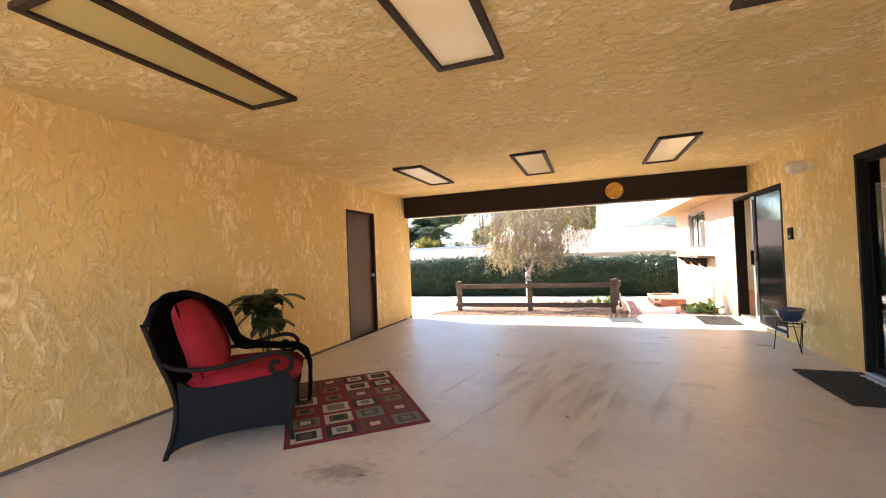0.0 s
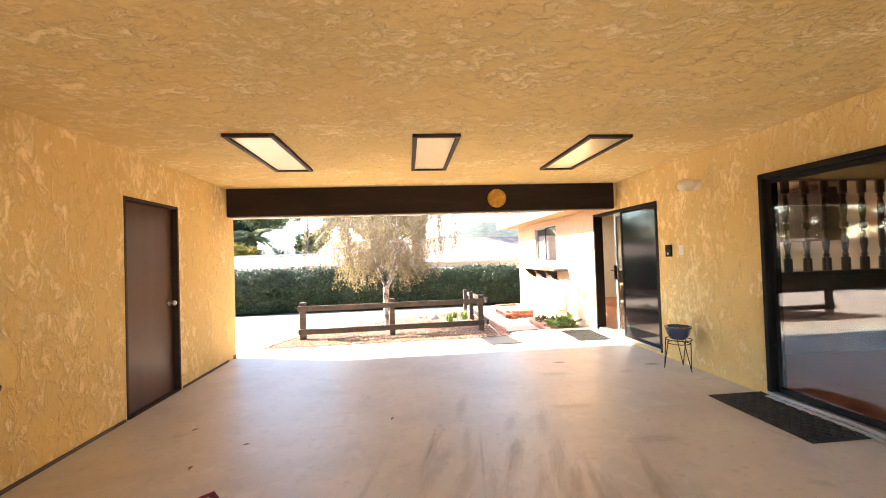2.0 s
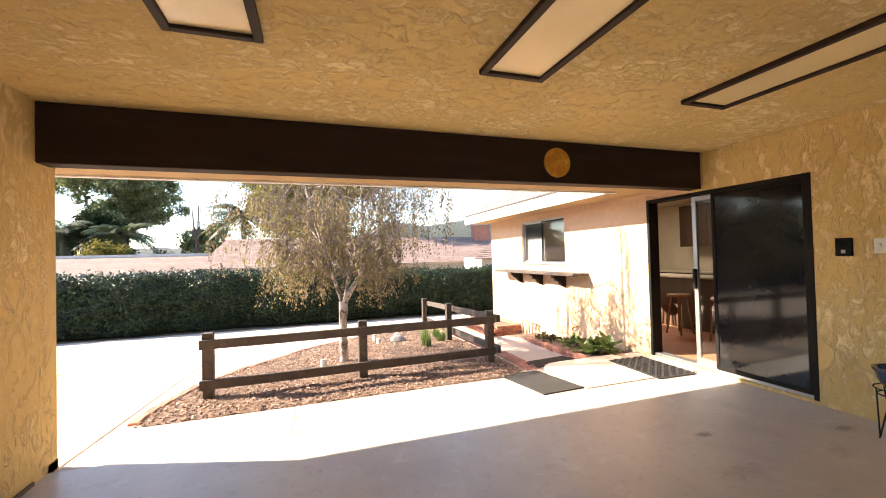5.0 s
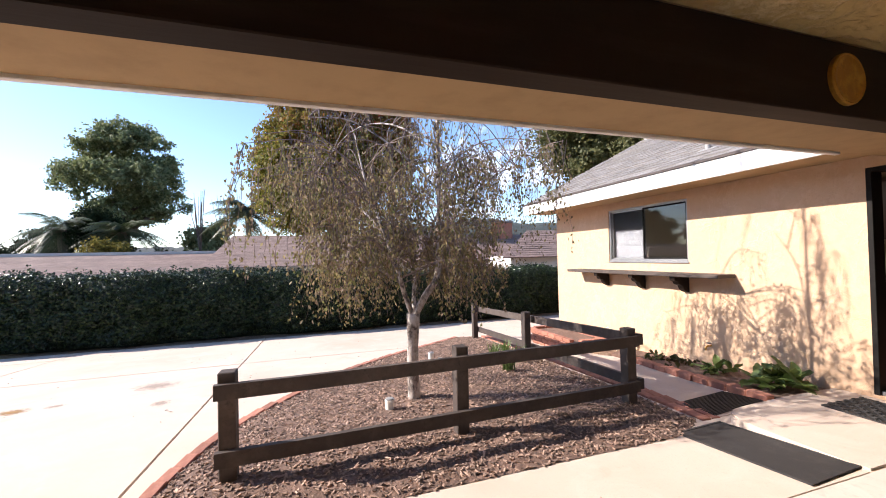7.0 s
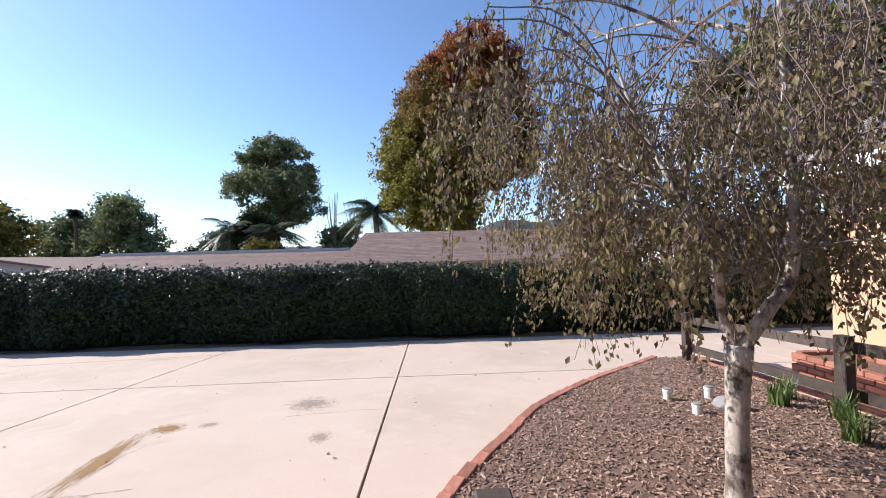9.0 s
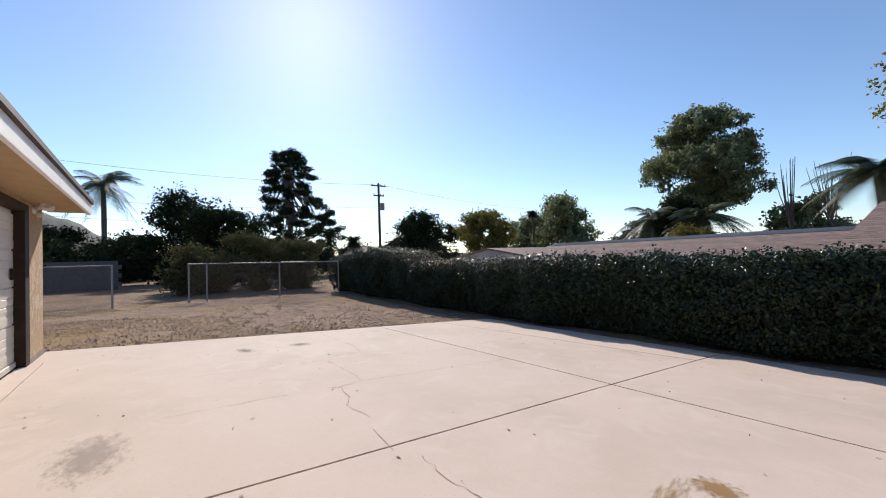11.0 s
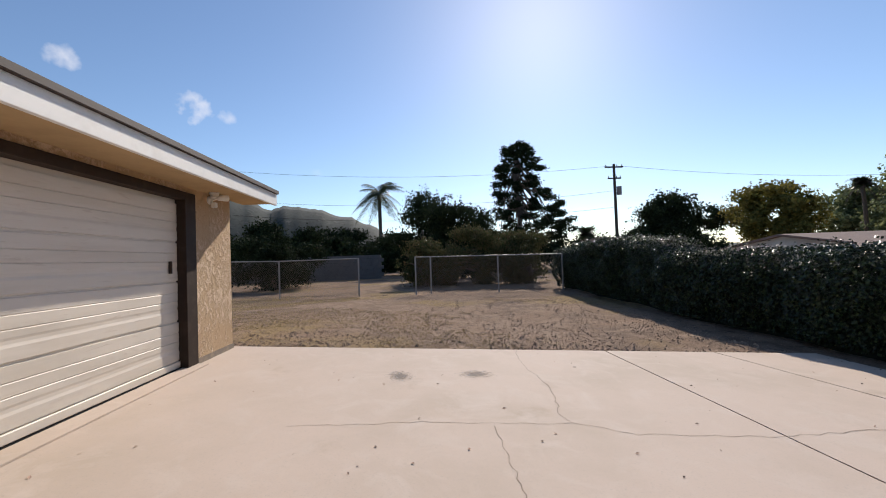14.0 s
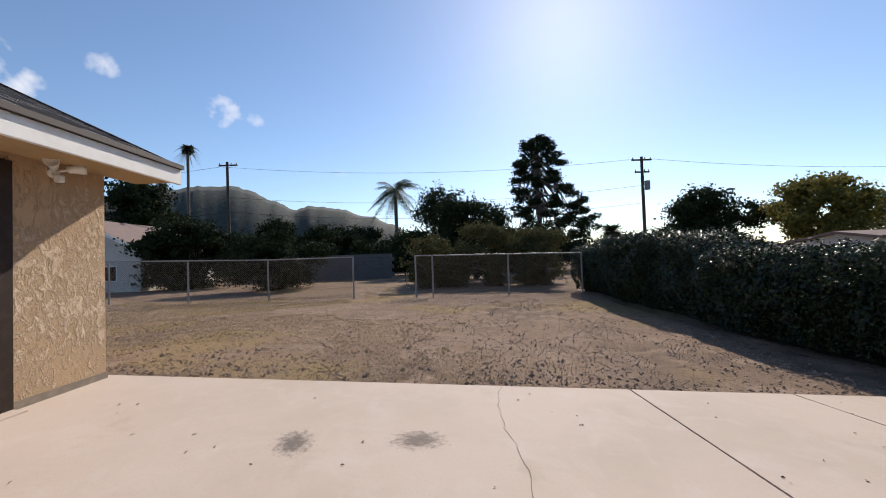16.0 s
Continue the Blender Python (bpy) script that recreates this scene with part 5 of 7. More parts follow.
def bed_z(x, y):
    d = rim_gap(x, y)
    return gz(x, y) + 0.008 + 0.10 * (1 - math.exp(-d / 0.7)) + 0.018 * noise.noise((x * 3, y * 3, 1)) * min(d * 4, 1)


bm = bmesh.new()
step, grid = 0.12, {}
for i in range(40):
    for j in range(50):
        x, y = -2.75 + i * step, 7.2 + j * step
        if inside(x, y):
            grid[i, j] = bm.verts.new((x, y, bed_z(x, y)))
for (i, j), v in grid.items():
    q = [grid.get(k) for k in ((i, j), (i + 1, j), (i + 1, j + 1), (i, j + 1))]
    if all(q):
        bm.faces.new(q)
edges = [e for e in bm.edges if len(e.link_faces) == 1]
out = bmesh.ops.extrude_edge_only(bm, edges=edges)
for v in [g for g in out["geom"] if isinstance(g, bmesh.types.BMVert)]:
    b = min(((math.hypot(v.co.x - x, v.co.y - y), x, y) for x, y in ((x0 + (x1 - x0) * k / 12, y0 + (y1 - y0) * k / 12) for (x0, y0), (x1, y1) in zip(rim, rim[1:] + rim[:1]) for k in range(12))))
    v.co = Vector((b[1], b[2], gz(b[1], b[2]) + 0.004))
structure("planting_bed", bm, SOIL, "mulched planting bed with dry bark chips", True)
r = np.random.RandomState(5)
V, F = [], []
while len(F) < 24000 * 5:
    x, y = r.uniform(-2.6, 1.75), r.uniform(7.25, 12.9)
    if not inside(x, y):
        continue
    z = bed_z(x, y) + r.uniform(-0.004, 0.010)
    l, w, h = 0.005 + 0.022 * r.uniform(0, 1) ** 1.8, r.uniform(0.003, 0.008), r.uniform(0.0015, 0.004)
    R = Euler((r.normal(0, 0.35), r.normal(0, 0.35), r.uniform(0, 6.28))).to_matrix()
    n = len(V)
    for sx, sy, sz in ((-1, -1, -1), (1, -1, -1), (1, 1, -1), (-1, 1, -1), (-1, -1, 1), (1, -0.7, 1), (0.8, 1, 1), (-1, 1, 1)):
        p = R @ Vector((sx * l, sy * w, sz * h))
        V.append((x + p.x, y + p.y, z + p.z))
    F += [(n + 4, n + 5, n + 6, n + 7), (n, n + 1, n + 5, n + 4), (n + 1, n + 2, n + 6, n + 5), (n + 2, n + 3, n + 7, n + 6), (n + 3, n, n + 4, n + 7)]
tagged(raw("mulch", V, F, CHIP), "loose brown bark chips over the bed", "mulch", kind="stuff")

# brick edging, laid flush along the driveway side, and along the path
edging = structure("brick_edging", boxed((-2.6, 7.6, -0.4), (-2.59, 7.61, -0.35)), BRICK, "row of worn red bricks round the bed")
BRICK_M = finish("brick", boxed((-0.1, -0.045, -0.06), (0.1, 0.045, 0.0), 0.006), BRICK, edging)


def lay(parent, pts, length, lift, turn90=False, size=(1, 1, 1)):
    d = 0.0
    for (x0, y0), (x1, y1) in zip(pts, pts[1:]):
        seg = math.hypot(x1 - x0, y1 - y0)
        while d < seg:
            t = d / seg
            x, y = x0 + (x1 - x0) * t, y0 + (y1 - y0) * t
            ob = new("brick", BRICK_M.data)
            ob.parent = parent
            ob.matrix_basis = pose(x, y, gz(x, y) + lift + rnd.uniform(-0.004, 0.004), rnd.uniform(-1.5, 1.5), rnd.uniform(-2, 2), math.degrees(math.atan2(y1 - y0, x1 - x0)) + rnd.uniform(-2, 2) + (90 if turn90 else 0)) @ Matrix.Diagonal((*size, 1))
            d += length
        d -= seg


BRICK_M.matrix_basis = pose(-2.6, 7.45, gz(0, 7.45) + 0.03, 0, 0, 90)
curve = [(p[0], p[1]) for p in smooth_path([(x, y, 0) for x, y in left[::-1]], 6)]
lay(edging, curve, 0.206, 0.032)
lay(edging, [(1.52, 7.55), (1.62, 8.4), (1.70, 9.6), (1.77, 11.0), (1.83, 12.8)], 0.206, 0.022)
lay(edging, [(1.63, 7.55), (1.73, 8.4), (1.81, 9.6), (1.88, 11.0), (1.94, 12.8)], 0.206, 0.016)

# rail fence round two sides of the bed
fence = thing("rail_fence", -2.1, 7.85, 0, 0, "weathered brown two-rail wooden fence round the bed", "fence")
fence.matrix_world = pose(0, 0, 0)
posts = ((-2.105, 7.83, 0), (-0.493, 7.91, 0), (1.20, 7.97, 0), (1.36, 10.12, 1), (1.56, 12.55, 1))
for x, y, k in posts:
    z = gz(x, y)
    bm = boxed((x - 0.05, y - 0.05, z - 0.15), (x + 0.05, y + 0.05, z + 0.735), 0.006)
    for v in bm.verts:
        v.co.x += 0.004 * noise.noise(v.co * 9)
    part("post", bm, FENCE_WOOD, fence)


def rail(a, b, h0, h1, off, up):
    a, b = Vector(a), Vector(b)
    d = (b - a).normalized()
    n = Vector((d.y, -d.x, 0)).normalized()
    a, b = a - d * 0.07, b + d * 0.05
    bm = bmesh.new()
    m = 14
    cols = []
    for i in range(m + 1):
        p = a + (b - a) * (i / m) + n * off
        w = 0.005 * noise.noise(p * 2.2)
        cols.append([bm.verts.new(p + n * s * 0.02 + Vector((0, 0, z + w))) for s, z in ((-1, h0), (1, h0), (1, h1), (-1, h1))])
    for c, e in zip(cols, cols[1:]):
        for k in range(4):
            bm.faces.new((c[k], c[(k + 1) % 4], e[(k + 1) % 4], e[k]))
    bm.faces.new(cols[0][::-1])
    bm.faces.new(cols[-1])
    part("rail", bm, FENCE_WOOD, fence)


P0, P1, P2 = [Vector((posts[i][0], posts[i][1], gz(*posts[i][:2]))) for i in (0, 2, 4)]
for h0, h1 in ((0.565, 0.665), (0.150, 0.25)):
    rail(P0, P1, h0 + 0.01, h1 + 0.005, 0.07, 0)
    rail(P1 + Vector((0.07, 0.05, 0)), P2 + Vector((0.01, 0, 0)), h0, h1, 0.07, 0)

# path and wall planter
bm = prism(bmesh.new(), [(1.55, 7.46), (2.42, 7.46), (2.48, 8.4), (2.62, 9.3), (2.3, 10.3), (2.4, 13.0), (1.95, 13.0), (1.92, 11), (1.75, 8.4)], lambda x, y: gz(x, y) - 0.02, lambda x, y: gz(x, y) + 0.006)
structure("path", bm, CONCRETE, "narrow concrete path beside the bed")
bm = prism(bmesh.new(), [(2.42, 7.45), (XR - 0.013, 7.45), (XR - 0.013, 9.9), (2.68, 9.9), (2.62, 9.3), (2.48, 8.4)], lambda x, y: gz(x, y) - 0.05, lambda x, y: gz(x, y) + 0.05)
structure("planter_soil", bm, SOIL, "narrow dry planter along the house wall")
wall_bricks = structure("planter_edging", boxed((2.45, 8.0, -0.3), (2.46, 8.01, -0.28)), BRICK, "low border of red bricks along the planter")
lay(wall_bricks, [(2.40, 7.62), (2.47, 8.4), (2.62, 9.3)], 0.207, 0.075, False, (1, 1.1, 1.3))
bm = prism(bmesh.new(), [(2.65, 9.9), (XR - 0.013, 9.9), (XR - 0.013, 10.5), (2.45, 10.5)], lambda x, y: gz(x, y) - 0.05, lambda x, y: gz(x, y) + 0.015)
structure("gravel_patch", bm, DIRT, "gravel by the garden taps")
bx = thing("brick_planter", 2.66, 10.95, gz(0, 10.95), 0, "low box planter of red bricks beside the house", "planter")
n = 0
for k in range(4):
    z = 0.066 * (k + 1) - 0.02
    for y in np.arange(-0.58, 0.59, 0.21):
        for x in (-0.33, 0.29):
            ob = new("brick", BRICK_M.data)
            ob.parent = bx
            ob.matrix_basis = pose(x, y + (0.1 if k % 2 else 0), z, 0, 0, 90 + rnd.uniform(-1, 1))
    for x in (-0.2, 0.02, 0.2):
        for y in (-0.66, 0.70):
            ob = new("brick", BRICK_M.data)
            ob.parent = bx
            ob.matrix_basis = pose(x + (0.06 if k % 2 else 0), y, z, 0, 0, rnd.uniform(-1, 1))
part("soil", boxed((-0.3, -0.63, 0), (0.26, 0.66, 0.2)), SOIL, bx)
mat2 = ribbed_mat("doormat", 1.98, 7.70, gz(0, 7.70) + 0.008, 6, 0.72, 0.36, "ribbed black rubber mat on the garden path", "ribs")

man = thing("irrigation_valves", 2.98, 10.05, gz(0, 10.05), 0, "row of dusty irrigation pipes and valves by the wall", "garden valves")
for k in range(4):
    y = -0.18 + k * 0.12
    part("pipe", tube(bmesh.new(), [(0, y, -0.02), (0, y, 0.30 - 0.02 * k)], 0.017, 8), PVC, man)
    part("valve", lathe(bmesh.new(), ((0.02, 0), (0.035, 0.01), (0.035, 0.05), (0.022, 0.065), (0.022, 0.09), (0.001, 0.092)), 12, pose(0, y, 0.20)), PVC, man)
part("header_pipe", tube(bmesh.new(), [(0, -0.24, 0.31), (0, 0.3, 0.33), (0.06, 0.34, 0.34), (0.06, 0.34, 0.1)], 0.014, 8), PVC, man)
tap = thing("garden_tap", XR - 0.012, 8.644, 0.148, 0, "brass garden tap on the house wall", "tap")
part("spout", tube(bmesh.new(), smooth_path([(0, 0, 0), (-0.06, 0, 0), (-0.09, 0, -0.015), (-0.10, 0, -0.05)], 3), 0.012, 8), AMBER, tap)
part("handle", lathe(bmesh.new(), ((0.001, 0.02), (0.028, 0.022), (0.028, 0.034), (0.001, 0.036)), 10, pose(-0.05, 0, 0.01)), GREY_METAL, tap)

# white sprinkler risers in the bed; none of them is a lamp
for x, y, h in ((-0.93, 8.62, 0.10), (0.04, 10.58, 0.11), (0.05, 10.16, 0.09), (0.47, 10.6, 0.12)):
    p = thing("garden_light", x, y, bed_z(x, y) - 0.01, rnd.uniform(0, 90), "small white sprinkler riser standing in the mulch", "sprinkler", "sprinklers in the bed")
    part("cup", lathe(bmesh.new(), ((0.038, -0.02), (0.040, h * 0.8), (0.044, h * 0.82), (0.044, h), (0.034, h), (0.03, h * 0.9), (0.001, h * 0.9)), 16), PLASTIC_WHITE, p)
    part("cap", lathe(bmesh.new(), ((0.036, h), (0.036, h + 0.012), (0.001, h + 0.016)), 14), material("cap_grey", (0.25, 0.25, 0.24), 0.6), p)
bm = bmesh.new()
bmesh.ops.create_icosphere(bm, subdivisions=2, radius=0.12)
for v in bm.verts:
    v.co = Vector((v.co.x * 1.2, v.co.y, v.co.z * 0.7)) * (1 + 0.25 * noise.noise(v.co * 9))
rock = tagged(finish("rock", bm, BLOCK, None, "rough grey stone in the mulch"), category="rock")
rock.matrix_world = pose(0.42, 10.25, bed_z(0.42, 10.25) + 0.03)


def tuft(name, x, y, z, n, h, spread, mat, label, width=0.008):
    t = thing(name, x, y, z, 0, label, "plant")
    V, F = [], []
    for k in range(n):
        a, l = rnd.uniform(0, 6.28), h * rnd.uniform(0.6, 1.1)
        bx0, by0 = rnd.uniform(-spread, spread) * 0.4, rnd.uniform(-spread, spread) * 0.4
        c, s = math.cos(a), math.sin(a)
        lean = spread * rnd.uniform(0.2, 1)
        m = len(V)
        for q, w in ((0, 1), (0.5, 0.8), (1, 0.05)):
            px, py, pz = bx0 + c * lean * q * q, by0 + s * lean * q * q, l * q * (1 - 0.25 * q * lean / max(h, 0.01))
            V += [(px - s * width * w, py + c * width * w, pz), (px + s * width * w, py - c * width * w, pz)]
        F += [(m, m + 1, m + 3, m + 2), (m + 2, m + 3, m + 5, m + 4)]
    raw("blade_cluster", V, F, mat, t)
    return t


for x, y in ((0.95, 10.35), (1.15, 9.95), (0.75, 9.5), (1.25, 10.6)):
    tuft("grass_tuft", x, y, bed_z(x, y), 60, 0.26, 0.16, FRESH_LEAF, "green strappy grass tuft in the mulch")


def leafy(name, x, y, z, n, rad, h, size, mat, label, seed):
    t = thing(name, x, y, z, 0, label, "plant")
    r = np.random.RandomState(seed)
    bm = bmesh.new()
    for k in range(n):
        a, tilt, L = r.uniform(0, 6.28), r.uniform(10, 70), size * r.uniform(0.6, 1.2)
        W = L * 0.5
        px, py, pz = rad * 0.6 * r.normal() * 0.5, rad * 0.6 * r.normal() * 0.5, h * r.uniform(0.1, 0.8)
        ribs = []
        m = pose(px, py, pz, 0, -tilt, math.degrees(a))
        for i in range(5):
            q = i / 4
            w = W * math.sin(math.pi * min(q * 0.88 + 0.08, 1)) ** 0.8
            ribs.append([bm.verts.new(m @ Vector((L * q, s * w * 0.5, -0.3 * L * q * q + abs(s) * 0.015 + 0.01 * r.normal()))) for s in (-1, 0, 1)])
        for p, q in zip(ribs, ribs[1:]):
            for i in range(2):
                bm.faces.new((p[i], p[i + 1], q[i + 1], q[i]))
    part("leaves", bm, mat, t, smooth=True)


leafy("chard_plant", 2.74, 7.68, gz(0, 7.68) + 0.045, 60, 0.30, 0.16, 0.20, FRESH_LEAF, "bushy bright green chard in the planter", 3)
leafy("chard_plant", 2.74, 8.32, gz(0, 8.32) + 0.045, 26, 0.2, 0.10, 0.15, FRESH_LEAF, "small bright green chard in the planter", 4)
leafy("herb_plant", 2.78, 8.85, gz(0, 8.85) + 0.045, 22, 0.24, 0.07, 0.10, OLIVE_LEAF, "straggling green herb in the planter", 5)
leafy("herb_plant", 2.80, 9.25, gz(0, 9.25) + 0.045, 18, 0.2, 0.06, 0.09, OLIVE_LEAF, "straggling green herb in the planter", 6)

# ---- weeping birch in the bed ----
birch = thing("birch_tree", -0.64, 8.84, 0, 0, "weeping birch with white bark and dry browning leaves", "tree")
birch.matrix_world = pose(0, 0, 0)
zb = bed_z(-0.64, 8.84)
bm = tube(bmesh.new(), smooth_path([(-0.64, 8.86, zb - 0.08), (-0.645, 8.84, zb + 0.06), (-0.655, 8.82, 0.35), (-0.645, 8.80, 0.78)], 4), [0.088, 0.080, 0.071, 0.066, 0.062, 0.059, 0.057, 0.056, 0.055, 0.055, 0.057, 0.062, 0.066], 12)
part("trunk", bm, BARK_WHITE, birch, smooth=True)
limbs = [([(-0.645, 8.80, 0.74), (-0.52, 8.75, 0.97), (-0.41, 8.73, 1.15), (-0.375, 8.74, 1.6), (-0.36, 8.77, 2.2), (-0.36, 8.78, 3.0), (-0.39, 8.80, 3.8), (-0.36, 8.8, 4.6)], 0.062, 0.014),
         ([(-0.645, 8.80, 0.74), (-0.73, 8.80, 0.98), (-0.80, 8.74, 1.2), (-0.92, 8.85, 1.6), (-1.06, 9.0, 2.1), (-1.15, 9.1, 2.6)], 0.045, 0.010),
         ([(-0.63, 8.84, 0.72), (-0.54, 9.10, 1.1), (-0.30, 9.35, 1.6), (0.0, 9.5, 2.2), (0.22, 9.6, 2.7)], 0.042, 0.010),
         ([(-0.375, 8.74, 1.6), (0.10, 8.90, 2.0), (0.50, 9.0, 2.3), (0.85, 9.05, 2.35)], 0.024, 0.007),
         ([(-0.365, 8.76, 2.0), (-0.75, 8.85, 2.4), (-1.2, 8.95, 2.7), (-1.6, 9.0, 2.72)], 0.022, 0.007),
         ([(-0.36, 8.77, 2.4), (-0.7, 9.4, 2.85), (-1.1, 10.1, 2.95), (-1.55, 10.75, 2.5)], 0.020, 0.005),
         ([(-0.92, 8.85, 1.6), (-1.15, 9.4, 1.95), (-1.2, 9.95, 2.0)], 0.020, 0.006),
         ([(-0.54, 9.10, 1.1), (-0.7, 9.7, 1.75), (-0.75, 10.3, 2.2)], 0.022, 0.006),
         ([(-0.36, 8.78, 2.8), (0.05, 8.72, 3.2), (0.42, 8.8, 3.35)], 0.016, 0.005),
         ([(-0.37, 8.79, 3.1), (-0.8, 8.8, 3.5), (-1.25, 8.85, 3.55)], 0.014, 0.005)]
tips = []
for pts, r0, r1 in limbs:
    sp = smooth_path(pts, 4)
    part("limb", tube(bmesh.new(), sp, [0.64 * (r0 + (r1 - r0) * i / (len(sp) - 1)) for i in range(len(sp))], 9), BARK_WHITE, birch, smooth=True)
    tips += [(Vector(p), i / len(sp)) for i, p in enumerate(sp) if i > len(sp) * 0.25]
br = random.Random(21)
bm = bmesh.new()
P, N = [], []
for k in range(245):
    start, f = tips[br.randrange(len(tips))]
    high = start.z > 2.4
    if high and br.random() < (0.85 if start.z > 3.1 else 0.35):
        continue
    a = br.uniform(0, 6.28)
    reach = br.uniform(0.35, 1.25) * (0.75 if high else 1.15 - 0.2 * f)
    rise = br.uniform(0.1, 0.45)
    c, s = math.cos(a), math.sin(a)
    mid = start + Vector((c * reach * 0.5, s * reach * 0.5, rise))
    end = start + Vector((c * reach, s * reach, rise * 0.7))
    if end.x < -2.3 or end.x > 0.9 or (end.x < -1.3 and end.y < 7.9) or end.y < 7.6:
        continue
    arch = smooth_path([start, mid, end], 4)
    tube(bm, arch, [0.007 - 0.0005 * i for i in range(len(arch))], 5)
    for j in range(br.randint(4, 7) if high else br.randint(7, 11)):
        q = Vector(arch[br.randrange(3, len(arch))])
        drop = br.uniform(0.3, 1.0) if high else br.uniform(0.25, 1.15) * min(1.0, (q.z - 0.1) / 1.3)
        low = max(q.z - drop, 0.65 + 0.75 * br.random())
        n = 7
        bend = br.uniform(0.4, 1.6)
        strand = [(q.x + 0.03 * math.sin(i + j) + c * 0.016 * i * bend, q.y + 0.03 * math.cos(i * 1.3 + j) + s * 0.016 * i * bend, q.z + (low - q.z) * i / (n - 1)) for i in range(n)]
        tube(bm, strand, [0.0032 - 0.0003 * i for i in range(n)], 3, False)
        for i in range(int((7 if high else 13) + (10 if high else 20) * drop)):
            u = br.random() ** 0.85
            t = u * (n - 1)
            i0 = min(int(t), n - 2)
            w = t - i0
            p = [strand[i0][m] + (strand[i0 + 1][m] - strand[i0][m]) * w + br.gauss(0, 0.024) for m in range(3)]
            if p[2] > 2.5 and br.random() < 0.5:
                continue
            P.append(p)
            N.append((br.gauss(0, 1), br.gauss(0, 1), 0.2))
part("twig_mass", bm, TWIG, birch)
v, f = leaves(P, N, 0.034, 11, 0.6, 0.58, 0.5)
crown = raw("crown", v, f, BIRCH_LEAF, birch)
crown["label"] = "hanging brown and olive leaves"

# ---- hedge along the driveway ----
hedge = thing("hedge", -8, 16.6, 0, 0, "dense clipped dark green hedge with glossy leaves", "hedge")
hedge.matrix_world = pose(0, 0, 0)


def hedge_top(x):
    at = (-24.4, -22.6, -20.6, -19, -17, -16.6, -16.1, -14.6, -13.3, -9.5, -6.5, -3.7, -1.2, 1.2, 9)
    height = (1.42, 1.50, 1.62, 1.62, 1.48, 1.38, 1.04, 1.16, 1.03, 1.13, 1.07, 1.05, 0.98, 0.88, 0.86)
    return float(np.interp(x, at, height)) + 0.03 * math.sin(x * 2.3 + 1) + 0.07 * noise.noise((x * 0.9, 2.2, 0.4))


def hedge_y(x):
    return 15.78 + (-0.15 * min(max((-11 - x) / 4, 0), 1)) + 0.10 * math.sin(x * 1.3) + 0.05 * math.sin(x * 3.7)


# solid core, its near-black green standing in for shade deep among the leaves
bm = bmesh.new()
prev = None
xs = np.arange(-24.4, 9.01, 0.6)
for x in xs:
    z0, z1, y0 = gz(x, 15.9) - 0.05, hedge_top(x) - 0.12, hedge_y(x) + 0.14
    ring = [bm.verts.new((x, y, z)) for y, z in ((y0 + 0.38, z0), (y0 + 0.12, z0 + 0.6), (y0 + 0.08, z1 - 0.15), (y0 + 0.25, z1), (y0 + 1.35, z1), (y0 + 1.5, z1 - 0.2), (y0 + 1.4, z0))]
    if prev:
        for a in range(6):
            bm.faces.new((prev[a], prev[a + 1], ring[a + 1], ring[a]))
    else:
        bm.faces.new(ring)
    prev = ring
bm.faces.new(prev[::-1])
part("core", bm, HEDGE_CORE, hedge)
r = np.random.RandomState(9)
P, N = [], []
count = 190000
for k in range(count):
    x = r.uniform(-24.6, 9.0)
    y0, zt, zg = hedge_y(x), hedge_top(x), gz(x, 15.9)
    u = r.uniform(0, 1)
    depth = abs(r.normal(0, 0.07))
    if u < 0.62:
        z = zg + 0.06 + (zt - zg - 0.1) * r.uniform(0, 1) ** 0.9
        bulge = 0.40 * noise.noise((x * 1.1, z * 1.5, 3)) + 0.16 * noise.noise((x * 4.2, z * 4.5, 8))
        top_round = max(0, z - zt + 0.25) ** 2 * 2.5
        up = (z - zg) / (zt - zg)
        P.append((x, y0 + depth + bulge * 0.6 + top_round + 0.30 * (1 - up) ** 1.5 - 0.10 * math.sin(math.pi * min(up * 1.1, 1)), z))
        N.append((0, -1, 0.2 + 0.5 * up))
    elif u < 0.95:
        y = y0 + 0.1 + 1.4 * r.uniform(0, 1)
        P.append((x, y, zt - depth + 0.16 * noise.noise((x * 1.5, y * 1.5, 5)) + 0.09 * noise.noise((x * 4, y * 4, 2)) + (0.15 * r.uniform(0, 1) if noise.noise((x * 6, y * 6, 9)) > 0.25 else 0)))
        N.append((0, -0.2, 1))
    else:
        P.append((x, y0 + 1.5 - depth, zg + (zt - zg) * r.uniform(0, 1)))
        N.append((0, 1, 0.2))
v, f = leaves(P, N, 0.062, 12, 0.0, 0.62, 0.65)
raw("foliage", v, f, HEDGE_LEAF, hedge)

# ---- the neighbour's house beyond the hedge ----
roof("roof_neighbour_east", (-6.25, 24.0, 1.05), (20.25, 0, 0), (0.65, 4.0, 1.58), 24, SHINGLE_BROWN, "brown shingled roof of the neighbouring house", 0.3)
roof("roof_neighbour_west", (-21.4, 25.2, 0.72), (15.8, 0, 0), (0.9, 3.9, 1.06), 22, SHINGLE_BROWN, lap=0.3)
bm = bmesh.new()
box(bm, (-5.1, 24.5, -0.7), (13.6, 24.7, 1.1))
box(bm, (-20.2, 25.7, -0.7), (-5.6, 25.9, 0.85))
box(bm, (-20.2, 25.9, -0.7), (-20.0, 31, 1.0))
box(bm, (-20.2, 29.0, 0.0), (13.6, 29.1, 1.9))
structure("wall_neighbour", bm, PAINT_FAR, "plain walls of the neighbouring house")
